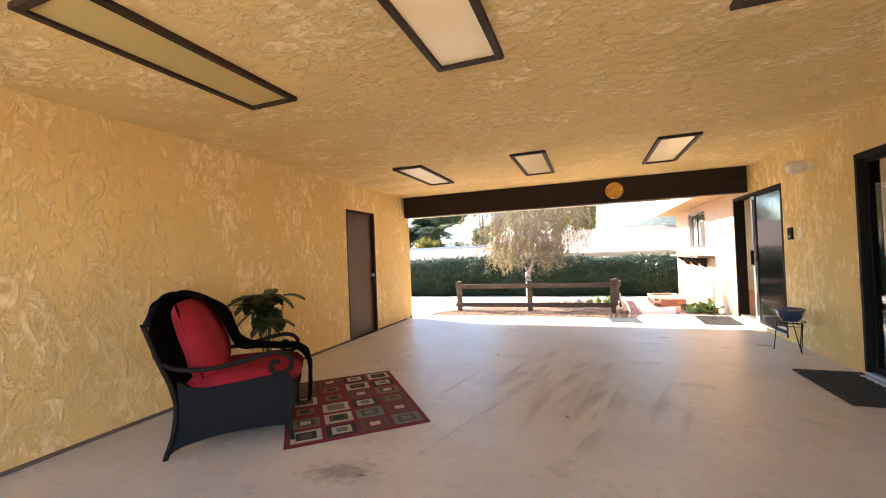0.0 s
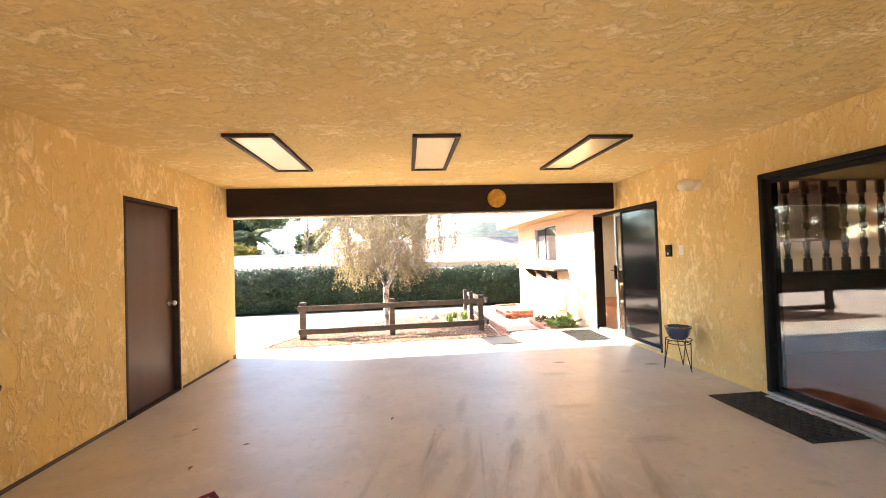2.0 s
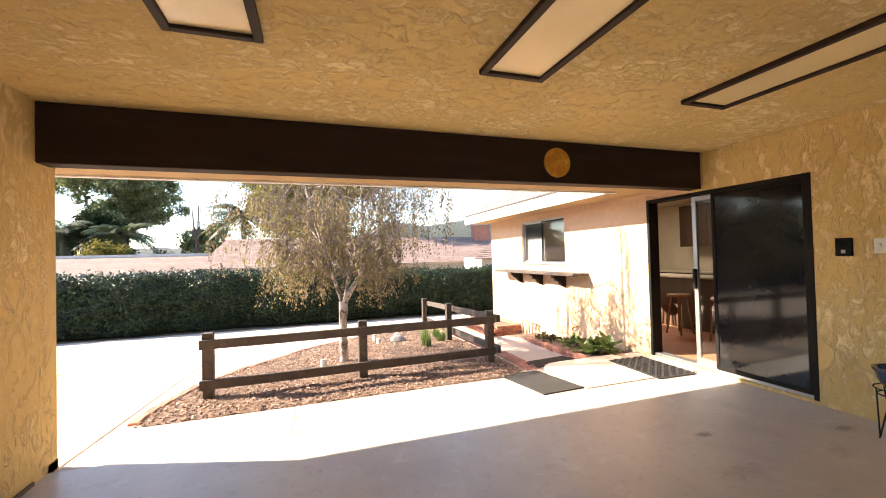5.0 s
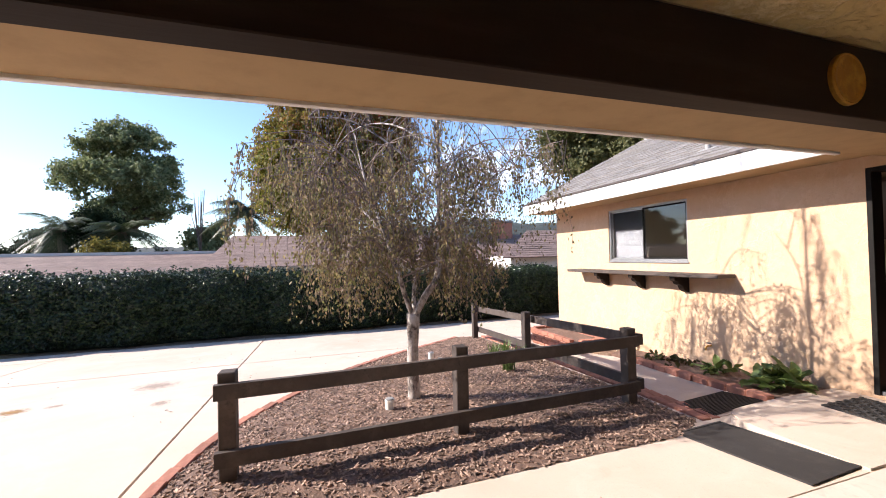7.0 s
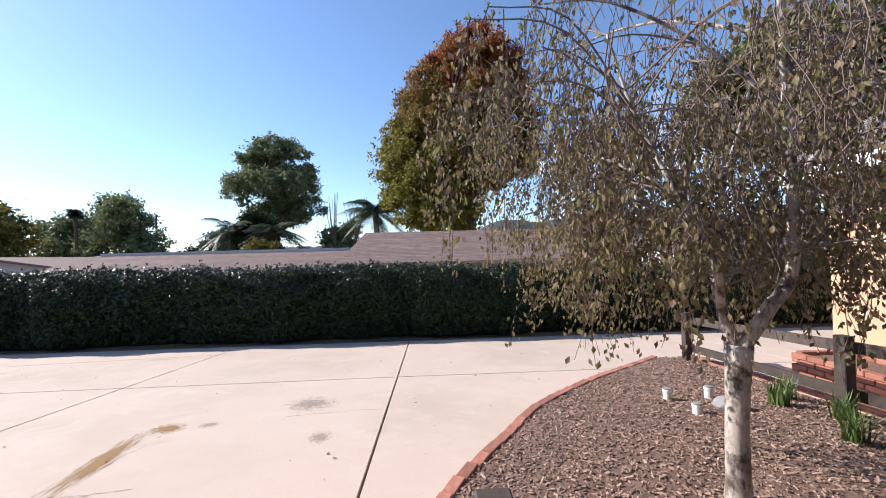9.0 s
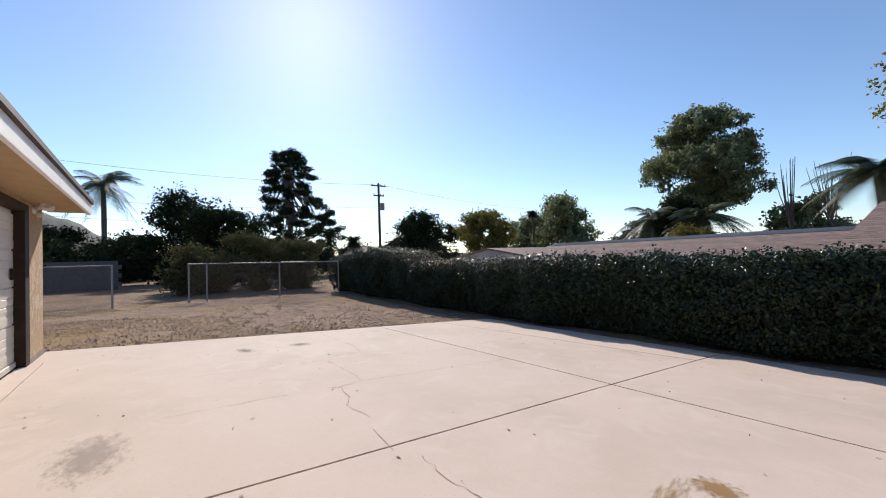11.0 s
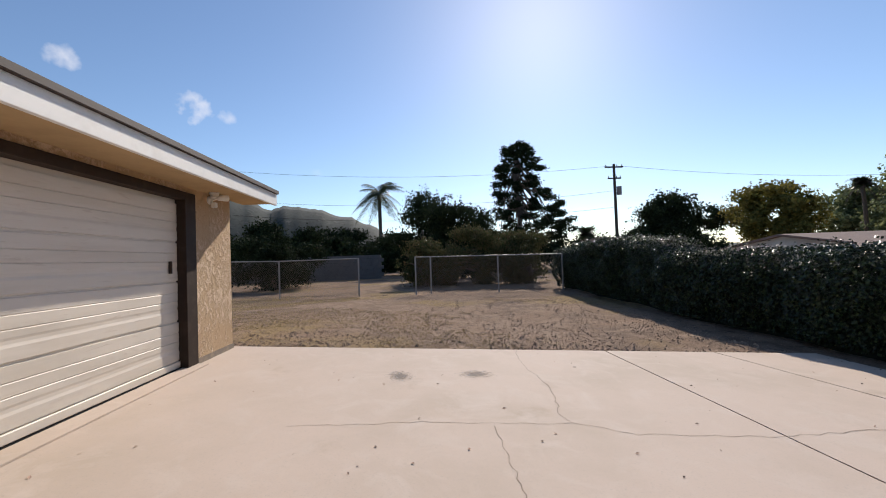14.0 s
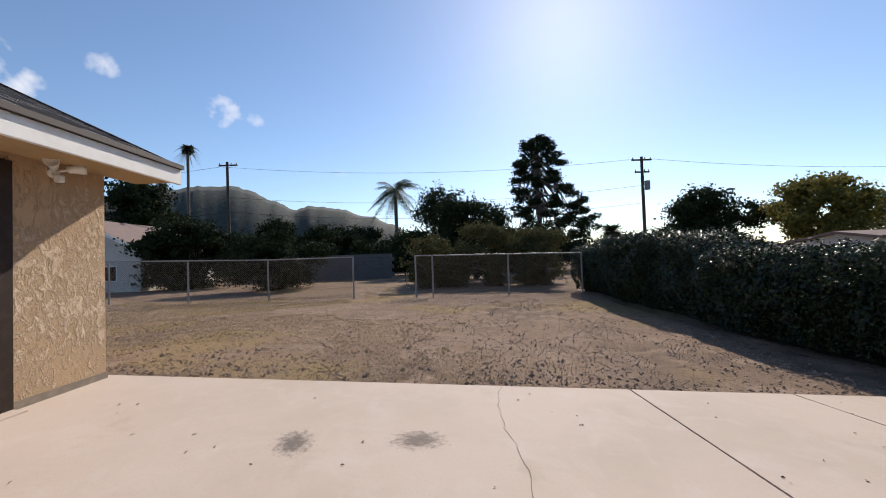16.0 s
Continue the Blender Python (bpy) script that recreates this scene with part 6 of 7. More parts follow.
structure("fascia_neighbour", boxed((-6.25, 23.96, 0.93), (14.0, 24.0, 1.03), 0.003), material("tan_fascia", (0.42, 0.33, 0.22), 0.7), "tan fascia of the neighbouring house")
chim = thing("chimney", 9.8, 27.6, 2.2, 0, "square brick chimney on the neighbour's roof", "chimney")
part("stack", boxed((-0.55, -0.35, -0.6), (0.55, 0.35, 1.15), 0.01), BRICK, chim)
part("cap", boxed((-0.62, -0.42, 1.15), (0.62, 0.42, 1.28), 0.01), BLOCK, chim)
gab = roof("roof_neighbour_gable", (6.3, 20.6, 1.2), (5.0, 0, 0), (2.6, 2.4, 1.35), 14, SHINGLE_BROWN)
bm = boxed((6.9, 21.0, -0.7), (12, 23.4, 1.25))
structure("wall_neighbour_gable", bm, PAINT_FAR)


# ---- trees ----
def tree(name, x, y, trunk_h, trunk_r, blobs, n, size, mat, label, seed, gap=0.35, bark=None, limbs=6, parts2=None, droop=0.0):
    t = thing(name, x, y, gz(x, y) - 0.05, 0, label, "tree")
    rr = random.Random(seed)
    bm = bmesh.new()
    top = Vector((rr.uniform(-0.2, 0.2), rr.uniform(-0.2, 0.2), trunk_h))
    tube(bm, smooth_path([(0, 0, -0.1), (0.05, 0.03, trunk_h * 0.4), top], 4), [trunk_r * (1.2 - 0.07 * i) for i in range(9)], 9)
    for k in range(limbs):
        b = blobs[k % len(blobs)]
        e = Vector((b[0], b[1], b[2]))
        s = Vector((0, 0, trunk_h * rr.uniform(0.5, 1.0)))
        tube(bm, smooth_path([s, s.lerp(e, 0.5) + Vector((rr.uniform(-0.3, 0.3), rr.uniform(-0.3, 0.3), 0.2)), e], 3), [trunk_r * (0.5 - 0.06 * i) for i in range(7)], 6)
    part("trunk", bm, bark or BARK, t, smooth=True)
    p, d = blob_points(blobs, n, seed, 0.35, 0.5, gap)
    v, f = leaves(p, d, size, seed, droop, 0.7, 0.7)
    raw("crown", v, f, mat, t)
    if parts2:
        p, d = blob_points(parts2[0], parts2[1], seed + 1, 0.35, 0.5, gap)
        v, f = leaves(p, d, size, seed + 1, droop, 0.7, 0.7)
        raw("crown", v, f, parts2[2], t)
    return t


def heap(seed, n, rx, ry, z0, z1, size, narrow=0.0):
    """Clumps of foliage that fill an egg of that width and height; narrow draws the top in."""
    rr = random.Random(seed)
    out = []
    for k in range(n):
        h = (k + rr.random()) / n
        w = math.sin(math.pi * min(0.12 + h * 0.85, 1)) ** 0.6 * (1 - narrow * h)
        a, q = rr.uniform(0, 6.28), rr.uniform(0.2, 0.85)
        s = size * rr.uniform(0.7, 1.2)
        out.append((rx * w * q * math.cos(a), ry * w * q * math.sin(a), z0 + (z1 - z0) * h, s * 1.15, s * 1.15, s * 0.9))
    return out


def autumn_tree(x, y):
    """A tall egg-shaped crown over a forked trunk, green-yellow low down and rust red at the top."""
    t = thing("sycamore_tree", x, y, gz(x, y) - 0.05, 0, "tall autumn tree with yellow-green leaves turning rust red at the top", "tree")
    for dx, lean in ((-0.25, -1.2), (0.45, 1.6)):
        part("trunk", tube(bmesh.new(), smooth_path([(dx, 0, -0.1), (dx + lean * 0.2, 0.1, 5), (dx + lean, 0.2, 11), (1.0 + lean * 0.4, 0, 16)], 4), [0.36 - 0.024 * i for i in range(13)], 9), BARK, t, smooth=True)
    rs = np.random.RandomState(3)
    z = rs.uniform(3.9, 19.0, 420000)
    w = np.interp(z, (3.9, 5, 6.5, 8.5, 11, 14, 16.5, 18, 19), (2.6, 4.5, 5.5, 6.0, 5.7, 4.7, 3.4, 2.0, 0.2))
    mid = np.interp(z, (4, 9, 14, 19), (-0.9, -0.1, 0.6, 1.6))
    a, q = rs.uniform(0, 2 * math.pi, len(z)), 0.35 + 0.65 * rs.uniform(0, 1, len(z)) ** 0.5
    q *= 1 + 0.07 * np.sin(a * 5 + z * 1.1) + 0.06 * np.sin(a * 9 - z * 2.3) + 0.05 * np.sin(a * 3 + z * 3.7)
    pts = np.stack([mid + w * q * np.cos(a), w * q * np.sin(a), z + rs.normal(0, 0.25, len(z))], 1)
    clump = np.array([noise.noise((x * 0.8, y * 0.8, h * 0.9)) + 0.5 * noise.noise((x * 2.1, y * 2.1, h * 2.1)) for x, y, h in pts])
    keep = (clump > -0.02) & (rs.uniform(0, 6.1, len(z)) < w) & ((pts[:, 0] < 1.2) | (pts[:, 2] > 6.2 + 0.3 * pts[:, 0]))
    pts = pts[keep]
    dirs = np.stack([np.cos(a[keep]), np.sin(a[keep]), 0.3 + 0 * z[keep]], 1)
    score = (pts[:, 2] - 4) / 15 + 0.03 * pts[:, 0] + np.random.RandomState(8).normal(0, 0.10, len(pts)) + 0.05 * np.sin(pts[:, 0] * 1.3 + pts[:, 2])
    for low, high, mat, label in ((-9, 0.30, SYCAMORE_GREEN, "yellow-green lower leaves"), (0.30, 0.70, SYCAMORE_LEAF, "olive and ochre leaves"), (0.70, 9, RUST_LEAF, "rust red leaves at the top")):
        keep = (score >= low) & (score < high)
        v, f = leaves(pts[keep], dirs[keep], 0.19, 3, 0.2, 0.75, 0.8)
        raw("crown", v, f, mat, t)["label"] = label


autumn_tree(0.3, 36)
euc = heap(5, 95, 9.6, 7.0, 7.0, 18.4, 1.45, 0.08)
tree("eucalyptus_tree", -23.6, 63, 10, 0.5, euc, 85000, 0.30, EUC_LEAF, "tall grey-green eucalyptus with open clumps of leaves", 5, 0.16, limbs=20, droop=0.3)
tree("pepper_tree", 25.5, 34.5, 9, 0.5, heap(6, 60, 9.2, 8.0, 9.5, 17.4, 2.5, 0.15), 110000, 0.30, PEPPER_LEAF, "broad olive-green tree behind the houses", 6, 0.45, limbs=14)
tree("dark_tree", -23.5, 57, 3.0, 0.25, heap(71, 26, 3.6, 3.0, 1.5, 7.2, 1.5, 0.1), 26000, 0.24, DARK_LEAF, "dark undergrowth at the foot of the eucalyptus", 71, 0.6)
for x, y, h in ((-13.9, 56, 10.6), (-11.0, 55, 10.4)):
    t = thing("bare_tree", x, y, -0.7, 0, "thin leafless tree with upright branches", "tree", "bare trees")
    bm = tube(bmesh.new(), [(0, 0, 0), (0.1, 0, h * 0.35)], [0.16, 0.12], 7)
    rr = random.Random(int(x))
    for k in range(13):
        a = rr.uniform(0, 6.28)
        z = h * rr.uniform(0.2, 0.45)
        w = rr.uniform(0.3, 1.7)
        tube(bm, smooth_path([(0.08, 0, z), (w * 0.6 * math.cos(a), w * 0.6 * math.sin(a), z + (h - z) * 0.4), (w * math.cos(a), w * math.sin(a), h * rr.uniform(0.75, 1.0))], 3), [0.062 - 0.0075 * i for i in range(7)], 5)
    part("branch_cluster", bm, BARK, t)


def palm(x, y, h, crown, label, seed, fan=False, trunk=0.22):
    t = thing("palm_tree", x, y, gz(x, y) - 0.05, 0, label, "palm tree", "palms")
    part("trunk", tube(bmesh.new(), smooth_path([(0, 0, -0.1), (0.1, 0.05, h * 0.5), (0, 0, h)], 5), trunk, 9), BARK, t)
    rr = random.Random(seed)
    bm = bmesh.new()
    V, F = [], []
    for k in range(34 if not fan else 60):
        a = k * 2.399
        lift = rr.uniform(-0.7, 1.15) if not fan else rr.uniform(-1.0, 1.3)
        L = crown * rr.uniform(0.8, 1.1)
        c, s = math.cos(a), math.sin(a)
        pts = []
        for i in range(9):
            q = i / 8
            pts.append(Vector((c * L * q * math.cos(lift * (1 - 0.3 * q)), s * L * q * math.cos(lift * (1 - 0.3 * q)), h + L * (math.sin(lift) * q - (0.75 if fan else 0.62) * q * q))))
        tube(bm, pts, [0.03 - 0.003 * i for i in range(9)], 4)
        side = Vector((-s, c, 0))
        for i in range(1, 9 if not fan else 3):
            for j in range(4):
                b = pts[i - 1].lerp(pts[i], j / 4)
                d = (pts[i] - pts[i - 1]).normalized()
                for sg in (-1, 1):
                    l = L * 0.30 * math.sin(math.pi * min(max((i + j / 4) / 9.2, 0.15), 0.92)) if not fan else L * 0.45
                    e = b + (side * sg * 0.8 + d * 0.6 + Vector((0, 0, -0.45 + (0.5 if fan else 0)))) * l
                    w = d * (0.05 if not fan else 0.09)
                    m = len(V)
                    V += [tuple(b - w), tuple(b + w), tuple(e)]
                    F.append((m, m + 1, m + 2))
    part("stalk", bm, BARK, t)
    raw("fronds", V, F, PALM_LEAF, t)


palm(-25.9, 55, 5.3, 4.4, "date palm with drooping fronds under the eucalyptus", 1, trunk=0.4)
palm(-20.4, 54, 5.0, 4.0, "date palm with drooping fronds under the eucalyptus", 2, trunk=0.4)
palm(-6.9, 42, 6.0, 3.4, "feathery palm behind the neighbour's roof", 3)
palm(-68.7, 3.2, 12.2, 4.6, "tall feathery palm standing above the tree line", 4, trunk=0.28)
palm(-56, -20.7, 16.0, 1.5, "tall thin fan palm", 5, True, 0.16)
palm(-66, -31, 13.5, 1.6, "thin fan palm behind the trees", 6, True, 0.16)
palm(-55, 30.5, 4.2, 2.6, "short fan palm beyond the hedge", 7, True, 0.25)
palm(-51, 31.5, 2.6, 3.0, "feathery palm beyond the hedge", 8)
palm(-39, 53, 8.6, 1.7, "thin fan palm above the far trees", 9, True, 0.16)
palm(-41, 51.5, 7.4, 1.6, "thin fan palm above the far trees", 10, True, 0.16)

# dark pine with stacked ragged clumps
pine_blobs = []
rr = random.Random(31)
for k in range(24):
    z = 4.2 + 10.9 * k / 23
    w = float(np.interp(z, (4, 7, 10, 13, 15.2), (4.2, 3.9, 3.6, 2.9, 1.2)))
    for j in range(4):
        a = k * 2.4 + j * 1.57 + rr.uniform(-0.4, 0.4)
        q = rr.uniform(0.35, 1.0)
        pine_blobs.append((w * q * math.cos(a), w * q * math.sin(a) + (0.6 if z < 9 else 0), z + rr.uniform(-0.2, 0.35), 1.0, 1.0, 0.50))
for k in range(22):
    pine_blobs.append((rr.uniform(-1.4, 1.4), 4.8 + rr.uniform(-1.7, 1.7) * (1.2 - k / 28), 3.0 + 0.24 * k, 0.95, 0.95, 0.5))
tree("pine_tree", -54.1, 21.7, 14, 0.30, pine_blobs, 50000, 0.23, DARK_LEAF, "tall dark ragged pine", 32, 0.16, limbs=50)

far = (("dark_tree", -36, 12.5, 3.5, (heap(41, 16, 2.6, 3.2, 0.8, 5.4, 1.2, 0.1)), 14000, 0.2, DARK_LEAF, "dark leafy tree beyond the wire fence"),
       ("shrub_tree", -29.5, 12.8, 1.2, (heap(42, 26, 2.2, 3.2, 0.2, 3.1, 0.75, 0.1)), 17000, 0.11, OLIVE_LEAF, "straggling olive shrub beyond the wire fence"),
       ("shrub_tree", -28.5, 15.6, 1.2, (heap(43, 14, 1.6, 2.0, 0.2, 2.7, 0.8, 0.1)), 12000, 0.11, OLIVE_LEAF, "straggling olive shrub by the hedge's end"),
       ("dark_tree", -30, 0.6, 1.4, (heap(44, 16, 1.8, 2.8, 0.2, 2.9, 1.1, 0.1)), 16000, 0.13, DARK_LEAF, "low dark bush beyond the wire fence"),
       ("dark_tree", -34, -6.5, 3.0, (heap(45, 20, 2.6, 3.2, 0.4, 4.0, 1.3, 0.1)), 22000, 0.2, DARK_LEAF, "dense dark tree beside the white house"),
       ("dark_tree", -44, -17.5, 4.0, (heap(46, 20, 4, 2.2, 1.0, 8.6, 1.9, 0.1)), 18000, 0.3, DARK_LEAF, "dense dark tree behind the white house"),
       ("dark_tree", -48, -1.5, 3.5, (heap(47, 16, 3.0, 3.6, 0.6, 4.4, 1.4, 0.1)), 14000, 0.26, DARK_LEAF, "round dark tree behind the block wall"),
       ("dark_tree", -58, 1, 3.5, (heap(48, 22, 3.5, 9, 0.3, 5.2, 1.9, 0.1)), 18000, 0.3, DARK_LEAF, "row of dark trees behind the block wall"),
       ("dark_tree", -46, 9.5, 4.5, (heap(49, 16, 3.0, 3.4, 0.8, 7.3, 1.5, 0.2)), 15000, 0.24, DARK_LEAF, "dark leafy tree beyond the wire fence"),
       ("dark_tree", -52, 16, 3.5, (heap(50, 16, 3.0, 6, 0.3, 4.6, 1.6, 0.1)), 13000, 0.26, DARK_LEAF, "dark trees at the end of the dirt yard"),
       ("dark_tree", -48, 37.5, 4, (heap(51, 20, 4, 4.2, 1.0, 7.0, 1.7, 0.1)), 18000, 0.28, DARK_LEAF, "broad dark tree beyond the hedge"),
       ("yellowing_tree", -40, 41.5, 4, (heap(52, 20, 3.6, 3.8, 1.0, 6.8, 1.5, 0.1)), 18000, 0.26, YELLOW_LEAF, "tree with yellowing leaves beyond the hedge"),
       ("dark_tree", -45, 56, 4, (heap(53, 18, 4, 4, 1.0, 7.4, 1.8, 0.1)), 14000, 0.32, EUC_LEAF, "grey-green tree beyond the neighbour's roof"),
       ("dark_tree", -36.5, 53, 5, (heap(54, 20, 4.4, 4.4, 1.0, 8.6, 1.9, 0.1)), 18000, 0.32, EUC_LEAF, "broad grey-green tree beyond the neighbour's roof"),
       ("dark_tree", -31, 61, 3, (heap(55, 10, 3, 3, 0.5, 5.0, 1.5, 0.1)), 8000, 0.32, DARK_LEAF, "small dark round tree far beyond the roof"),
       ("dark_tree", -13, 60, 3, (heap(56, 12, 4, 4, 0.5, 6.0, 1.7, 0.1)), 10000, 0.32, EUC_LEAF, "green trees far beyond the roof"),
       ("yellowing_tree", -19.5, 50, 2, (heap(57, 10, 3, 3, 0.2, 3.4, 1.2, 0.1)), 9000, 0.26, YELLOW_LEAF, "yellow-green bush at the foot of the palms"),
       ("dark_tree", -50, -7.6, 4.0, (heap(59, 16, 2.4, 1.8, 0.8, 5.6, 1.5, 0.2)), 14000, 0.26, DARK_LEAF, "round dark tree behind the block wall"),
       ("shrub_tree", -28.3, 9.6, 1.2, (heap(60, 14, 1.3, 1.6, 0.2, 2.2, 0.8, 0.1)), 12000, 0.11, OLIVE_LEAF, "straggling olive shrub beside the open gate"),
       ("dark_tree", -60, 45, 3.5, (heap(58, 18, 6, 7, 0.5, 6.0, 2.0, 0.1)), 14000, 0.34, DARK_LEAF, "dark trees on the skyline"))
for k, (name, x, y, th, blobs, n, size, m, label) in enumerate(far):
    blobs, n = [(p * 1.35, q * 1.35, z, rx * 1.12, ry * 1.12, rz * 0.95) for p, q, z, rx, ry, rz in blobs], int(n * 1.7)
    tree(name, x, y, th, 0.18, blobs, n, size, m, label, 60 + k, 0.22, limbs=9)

belt = []
rr = random.Random(90)
for k in range(70):
    y = -45 + k * 1.45
    belt.append((-66 + rr.uniform(-3, 3) , y, 1.2 + rr.uniform(-0.4, 1.0), 1.8, 1.9, 2.1 * rr.uniform(0.8, 1.4)))
for k in range(60):
    x = -64 + k * 1.7
    belt.append((x, 72 + rr.uniform(-3, 3), 0.8 + rr.uniform(-0.3, 0.9), 1.9, 1.8, 2.0 * rr.uniform(0.7, 1.3)))
for k in range(46):
    belt.append((-47 + rr.uniform(-2, 2), -22 + k * 1.02, 1.4 + rr.uniform(-0.4, 0.7), 1.4, 1.4, 1.7 * rr.uniform(0.8, 1.3)))
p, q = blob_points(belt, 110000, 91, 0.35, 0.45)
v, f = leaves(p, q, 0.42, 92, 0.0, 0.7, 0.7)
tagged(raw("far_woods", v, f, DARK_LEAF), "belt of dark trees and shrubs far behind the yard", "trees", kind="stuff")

# ---- the dirt yard's end: wire fence, block wall, houses, poles ----
cl = thing("chain_link_fence", -23.5, 6, 0, 0, "chain-link fence with an open gate across the dirt yard", "fence")
cl.matrix_world = pose(0, 0, 0)
runs = (((-23.7, -10.5), (-23.6, -7.0), (-23.5, -3.1), (-23.4, 0.1), (-23.3, 3.3), (-23.1, 6.68)), ((-23.0, 9.1), (-23.1, 9.75), (-23.2, 12.7), (-23.3, 15.6)))


def fence_z(x, y):
    return gz(x, y) - 0.03 + 0.2 * min(max((3 - y) / 8, 0), 1)


for run in runs:
    for x, y in run:
        z = fence_z(x, y)
        part("post", tube(bmesh.new(), [(x, y, z - 0.1), (x, y, z + 1.62)], 0.034, 8), GALV, cl)
    for (x0, y0), (x1, y1) in zip(run, run[1:]):
        z0, z1 = fence_z(x0, y0), fence_z(x1, y1)
        part("rail", tube(bmesh.new(), [(x0, y0, z0 + 1.6), (x1, y1, z1 + 1.6)], 0.024, 6), GALV, cl)
        V, F = [], []
        L = math.hypot(x1 - x0, y1 - y0)
        H, pitch, w = 1.56, 0.075, 0.0042
        for sg in (-1, 1):
            k = -int(H / pitch) if sg > 0 else 0
            while True:
                u0 = k * pitch
                if u0 > L + (H if sg < 0 else 0):
                    break
                ends = []
                for h in (0.0, H):
                    ends.append((u0 + sg * h, h))
                (ua, ha), (ub, hb) = ends
                if ua > ub:
                    ua, ha, ub, hb = ub, hb, ua, ha
                if ub > 0 and ua < L:
                    sl = (hb - ha) / (ub - ua)
                    if ua < 0:
                        ha, ua = ha - sl * ua, 0
                    if ub > L:
                        hb, ub = hb - sl * (ub - L), L
                    m = len(V)
                    for u, h in ((ua, ha), (ub, hb)):
                        t = u / L
                        x, y, z = x0 + (x1 - x0) * t, y0 + (y1 - y0) * t, z0 + (z1 - z0) * t + 0.03 + h
                        V += [(x, y, z - w), (x + 0.002, y, z + w)]
                    F.append((m, m + 1, m + 3, m + 2))
                k += 1
        raw("mesh", V, F, WIRE, cl)

bm = bmesh.new()
for k in range(26):
    for j in range(7):
        o = 0.2 if j % 2 else 0
        box(bm, (-40.1, -7 + k * 0.5 + o, -0.35 + j * 0.3), (-39.9, -6.51 + k * 0.5 + o, -0.06 + j * 0.3))
tagged(finish("block_wall", bm, material("dark_block", (0.13, 0.125, 0.125), 0.9, vary=((3, (0.10, 0.098, 0.098), 0.45, 0.7),), bump=((30, 0.3, 0.004),)), None, "grey concrete block wall at the end of the yard"), category="wall", kind="structure")


def small_house(x, y, turn, w, l, h, rise, wall, label):
    t = thing("house", x, y, -0.6, turn, label, "house")
    bm = boxed((-w / 2, -l / 2, 0), (w / 2, l / 2, h))
    slab(bm, [(w / 2, -l / 2, h), (w / 2, l / 2, h), (w / 2, 0, h + rise)], -w, (1, 0, 0))
    part("wall", bm, wall, t)
    for s in (-1, 1):
        bm = bmesh.new()
        slab(bm, [(-w / 2 - 0.3, s * (l / 2 + 0.5), h - rise * 0.5 / (l / 2)), (w / 2 + 0.3, s * (l / 2 + 0.5), h - rise * 0.5 / (l / 2)), (w / 2 + 0.3, 0, h + rise + 0.02), (-w / 2 - 0.3, 0, h + rise + 0.02)], 0.14, (0, 0, 1))
        part("roof", bm, SHINGLE_BROWN, t)
        bm = bmesh.new()
        slab(bm, [(w / 2 + 0.31, s * (l / 2 + 0.5), h - rise * 0.5 / (l / 2) - 0.1), (w / 2 + 0.31, s * (l / 2 + 0.5), h - rise * 0.5 / (l / 2) + 0.12), (w / 2 + 0.31, 0, h + rise + 0.14), (w / 2 + 0.31, 0, h + rise - 0.08)], 0.05, (1, 0, 0))
        part("fascia", bm, WHITE, t)
    for yy in (-l / 4, l / 4):
        win = part("window", boxed((w / 2 - 0.02, yy - 0.5, 1.0), (w / 2 + 0.03, yy + 0.5, 2.0), 0.01), WHITE, t)
        part("pane", boxed((w / 2 + 0.03, yy - 0.44, 1.06), (w / 2 + 0.036, yy + 0.44, 1.94)), GLASS_DARK, win)


small_house(-37, -13.1, 0, 8, 8.0, 3.0, 2.0, PAINT_FAR, "pale stucco house with a low gable beyond the fence")
small_house(-58, -9, 90, 6, 6, 2.8, 1.0, PAINT_FAR, "small far house with a low roof")
small_house(-55, 33.5, 90, 6, 7, 2.6, 1.0, PAINT_FAR, "far house with a shallow roof beyond the hedge")
small_house(-30, 36.5, 90, 8, 9, 1.7, 0.7, PAINT_FAR, "low house with a grey roof beyond the hedge")


def pole(x, y, h, label, arms=2, lean=0.0):
    t = thing("utility_pole", x, y, -0.8, 0, label, "utility pole", "utility poles")
    part("shaft", tube(bmesh.new(), [(0, 0, -0.1), (lean, 0, h)], [0.17, 0.12], 9), POLE, t)
    for k in range(arms):
        z = h - 0.35 - k * 1.1
        part("crossarm", boxed((-0.06, -0.9 + 0.25 * k, z), (0.06, 0.9 - 0.25 * k, z + 0.13), 0.01), POLE, t)
        for s in (-0.8, 0.3, 0.8):
            part("insulator", lathe(bmesh.new(), ((0.03, 0), (0.055, 0.05), (0.03, 0.1), (0.05, 0.14), (0.001, 0.2)), 8, pose(0, s * (1 - 0.25 * k), z + 0.13)), BLOCK, t)
    if arms > 1:
        part("transformer", tube(bmesh.new(), [(0.0, 0.42, h - 3.0), (0.0, 0.42, h - 2.2)], 0.24, 12), BLOCK, t)


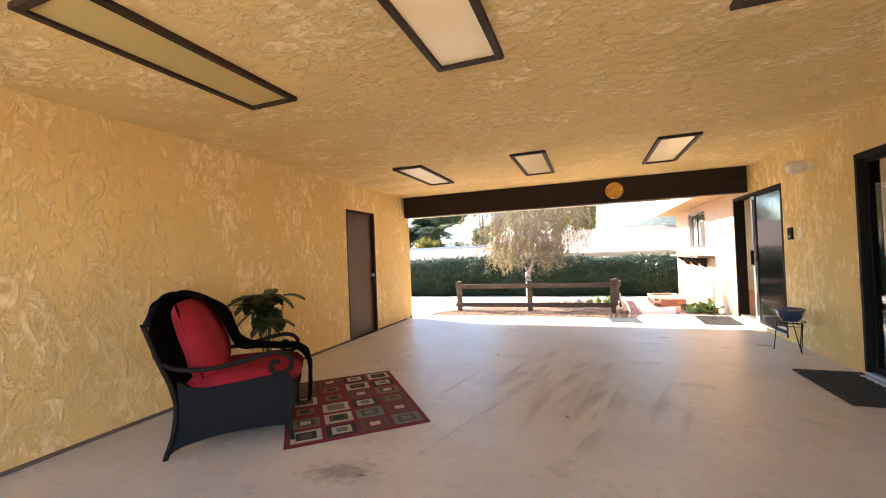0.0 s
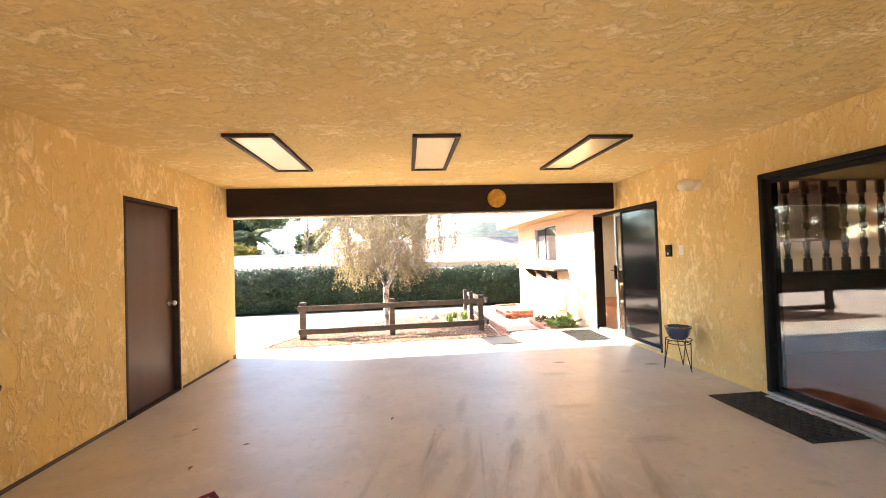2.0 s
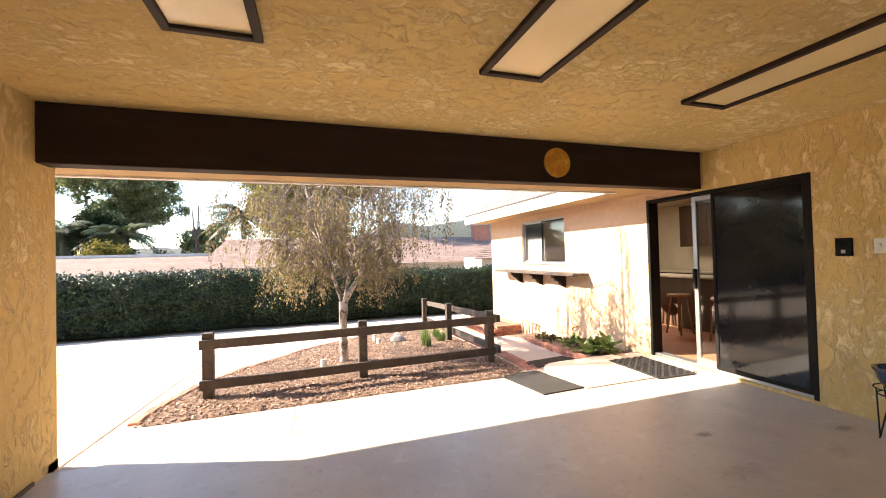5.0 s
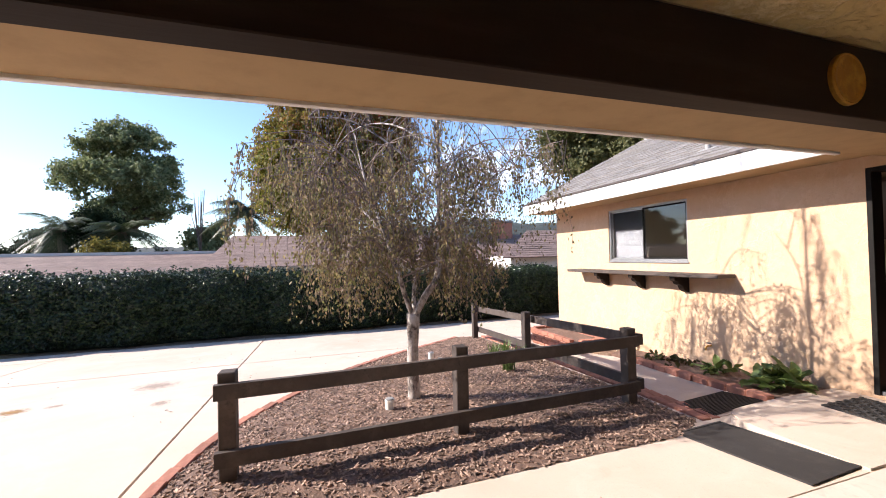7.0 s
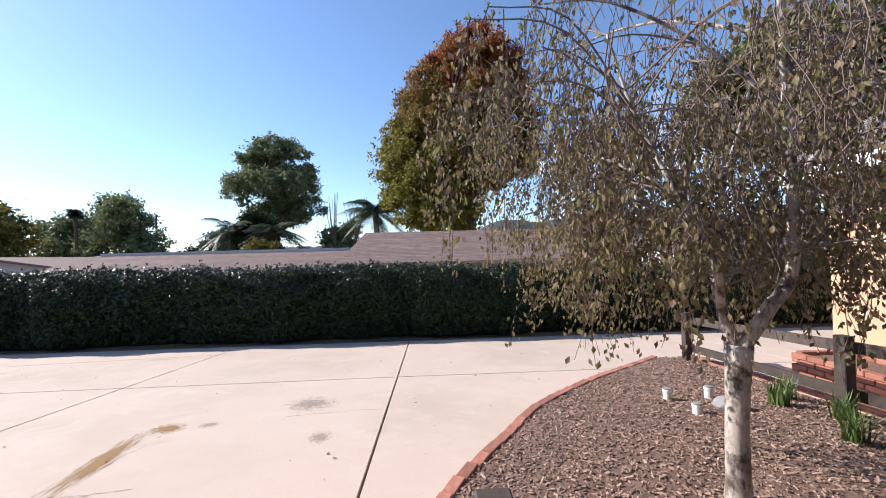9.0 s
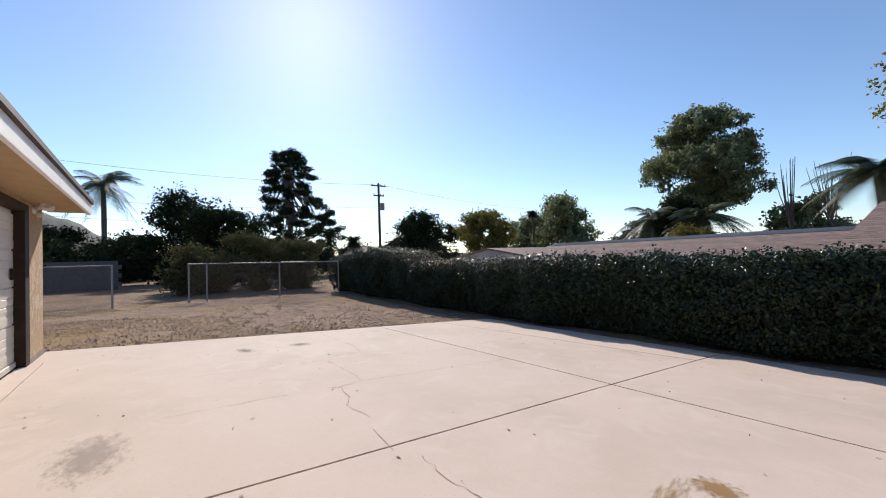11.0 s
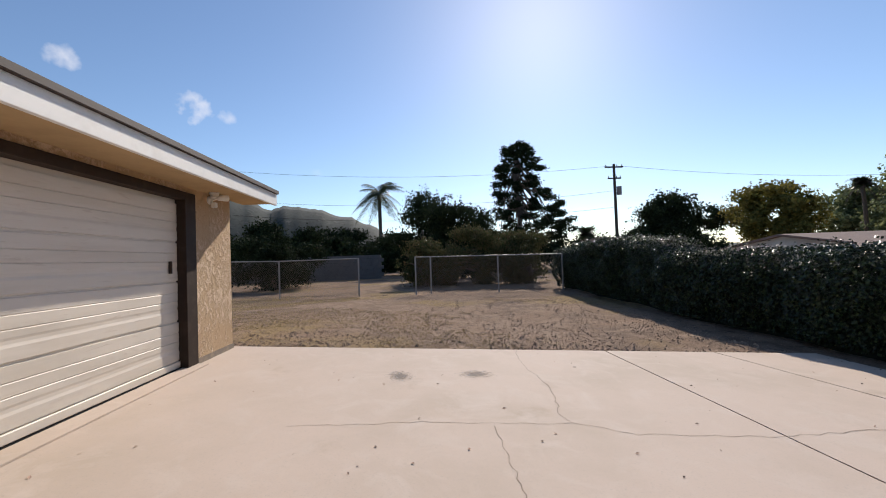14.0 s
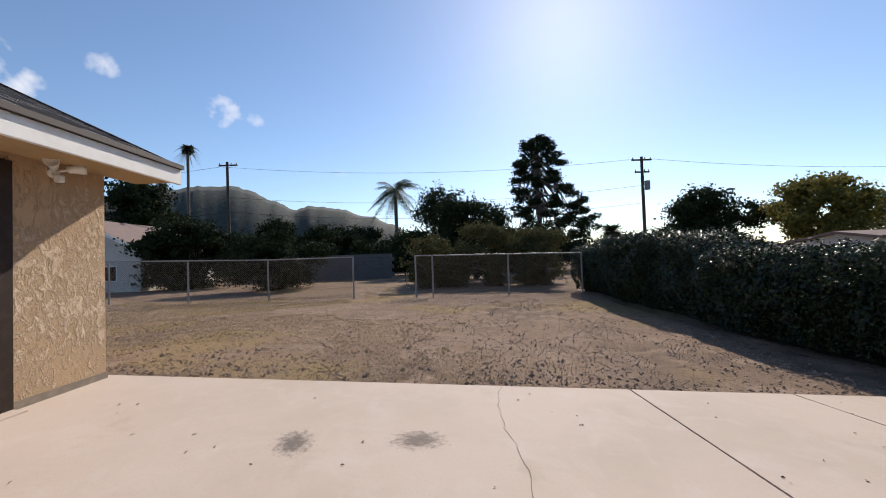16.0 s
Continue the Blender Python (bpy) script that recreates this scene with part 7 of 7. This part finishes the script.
pole(-43.3, 28.5, 10.6, "brown wooden utility pole with a transformer")
pole(-45.8, -10.3, 12.0, "brown wooden utility pole with a crossarm", 1, 0.15)
pole(-42, 66, 9.3, "far wooden utility pole", 1)
bm = bmesh.new()
for a, b, sag in (((-43.3, 27.8, 9.6), (-45.8, -11.0, 10.8), 0.9), ((-43.3, 28.5, 7.2), (-45.8, -10.3, 7.8), 1.0), ((-43.3, 28.5, 5.6), (-45.8, -10.3, 6.4), 1.0), ((-43.3, 29.2, 9.6), (-42, 65.5, 8.2), 0.8), ((-45.8, -11, 10.8), (-50, -60, 11), 1.2), ((-45.8, -10.3, 6.4), (-50, -60, 6.5), 1.2)):
    tube(bm, [(a[0] + (b[0] - a[0]) * t, a[1] + (b[1] - a[1]) * t, a[2] + (b[2] - a[2]) * t - 4 * sag * t * (1 - t)) for t in [k / 16 for k in range(17)]], 0.014, 4, False)
tagged(finish("power_lines", bm, BLACK_METAL, None, "thin sagging power lines between the poles"), category="power line")

# stones, straw and weeds on the dirt
r = np.random.RandomState(77)
V, F = [], []
for k in range(36000):
    x, y = -12.25 - 12.5 * r.uniform(0, 1) ** 1.5, r.uniform(-2, 15.4)
    if noise.noise((x * 0.35, y * 1.7, 4)) + 0.5 * noise.noise((x * 1.4, y * 1.4, 6)) + 0.04 * (y - 9) < 0.0 and k % 5:
        continue
    s = abs(r.normal(0, 0.012)) * (1.5 if k % 23 == 0 else 1) + 0.003
    z = gz(x, y) - 0.036 + rough_dirt(x, y)
    n = len(V)
    for q in ((1, 0, 0), (-0.6, 0.8, 0), (-0.6, -0.8, 0), (0.1, 0.1, 0.9)):
        V.append((x + q[0] * s * r.uniform(0.6, 1.3), y + q[1] * s * r.uniform(0.6, 1.3), z + q[2] * s))
    F += [(n, n + 1, n + 3), (n + 1, n + 2, n + 3), (n + 2, n, n + 3)]
tagged(raw("pebbles", V, F, material("pebble", (0.30, 0.215, 0.155), 0.9, island=0.4)), "loose stones and clods on the dirt", "stones", kind="stuff")
P, N = [], []
for k in range(70000):
    x, y = r.uniform(-24.5, -12.3), r.uniform(-3, 14.5)
    if noise.noise((x * 0.28, y * 0.28, 8)) + 0.35 * noise.noise((x * 1.3, y * 1.3, 2)) + 0.06 * (7.2 - y) < 0.06:
        continue
    P.append((x, y, gz(x, y) - 0.028 + rough_dirt(x, y) + 0.014 * r.uniform(0, 1)))
    N.append((r.normal(), r.normal(), 0.8))
v, f = leaves(P, N, 0.06, 5, 0.0, 0.12, 0.6)
tagged(raw("dry_grass", v, f, leaf("straw", ((0.28, 0.21, 0.10), (0.38, 0.29, 0.15), (0.22, 0.175, 0.085)), 0.8, 0.2)), "thin patches of straw-coloured dry grass", "grass", kind="stuff")
P, N = [], []
for k in range(900):
    x = r.uniform(-14.5, 2.0)
    P.append((x, hedge_y(x) - abs(r.normal(0, 0.22)) + 0.05, gz(x, 15.5) + 0.004))
    N.append((0, 0, 1))
for k in range(260):
    x, y = r.uniform(-12, 3), r.uniform(6.8, 15)
    if not inside(x, y):
        P.append((x, y, gz(x, y) + 0.005))
        N.append((0, 0, 1))
v, f = leaves(P, N, 0.03, 6, 0.0, 0.6, 0.25)
tagged(raw("fallen_leaves", v, f, CHIP), "small dry leaves blown over the driveway", "leaves", kind="stuff")

# ---- hills on the skyline ----
bm = bmesh.new()
skyline = ((-180, 3), (-80, 3), (-45, 4), (-30, 4.6), (-24, 5.6), (-16, 4.8), (-11, 5.2), (-4, 3), (14, 2.2), (30, 1.4), (60, 0.6), (90, 1.8), (94, 4.0), (96.5, 5.5), (99.7, 6.7), (103.6, 7.7), (107.75, 8.3), (109.6, 7.6), (112.4, 8.8), (115, 9.9), (117.7, 10.6), (121, 10.2), (126, 9.0), (131, 8), (140, 5.5), (150, 4), (181, 3))
prev = None
for k in range(721):
    az = k * 0.5 - 180
    n = max(i for i, q in enumerate(skyline[:-1]) if q[0] <= az)
    (a0, e0), (a1, e1) = skyline[n], skyline[n + 1]
    t = (az - a0) / (a1 - a0)
    el = e0 + (e1 - e0) * t * t * (3 - 2 * t) + 0.3 * noise.noise((az * 0.35, 2, 0)) + 0.2 * noise.noise((az * 1.6, 3, 4))
    d = heading(az, 0)
    R = 850
    ring = [bm.verts.new((d.x * (R + q * 260), d.y * (R + q * 260), -4 + ((R + 260) * math.tan(radians(max(el, 0.2)))) * (1 - (1 - q) ** 1.6) if q <= 1 else -4)) for q in (0, 0.25, 0.5, 0.75, 1.0, 1.6)]
    if prev:
        for i in range(5):
            bm.faces.new((prev[i], prev[i + 1], ring[i + 1], ring[i]))
    prev = ring
structure("backdrop_hills", bm, HILL, "hazy dry hills on the horizon", True)
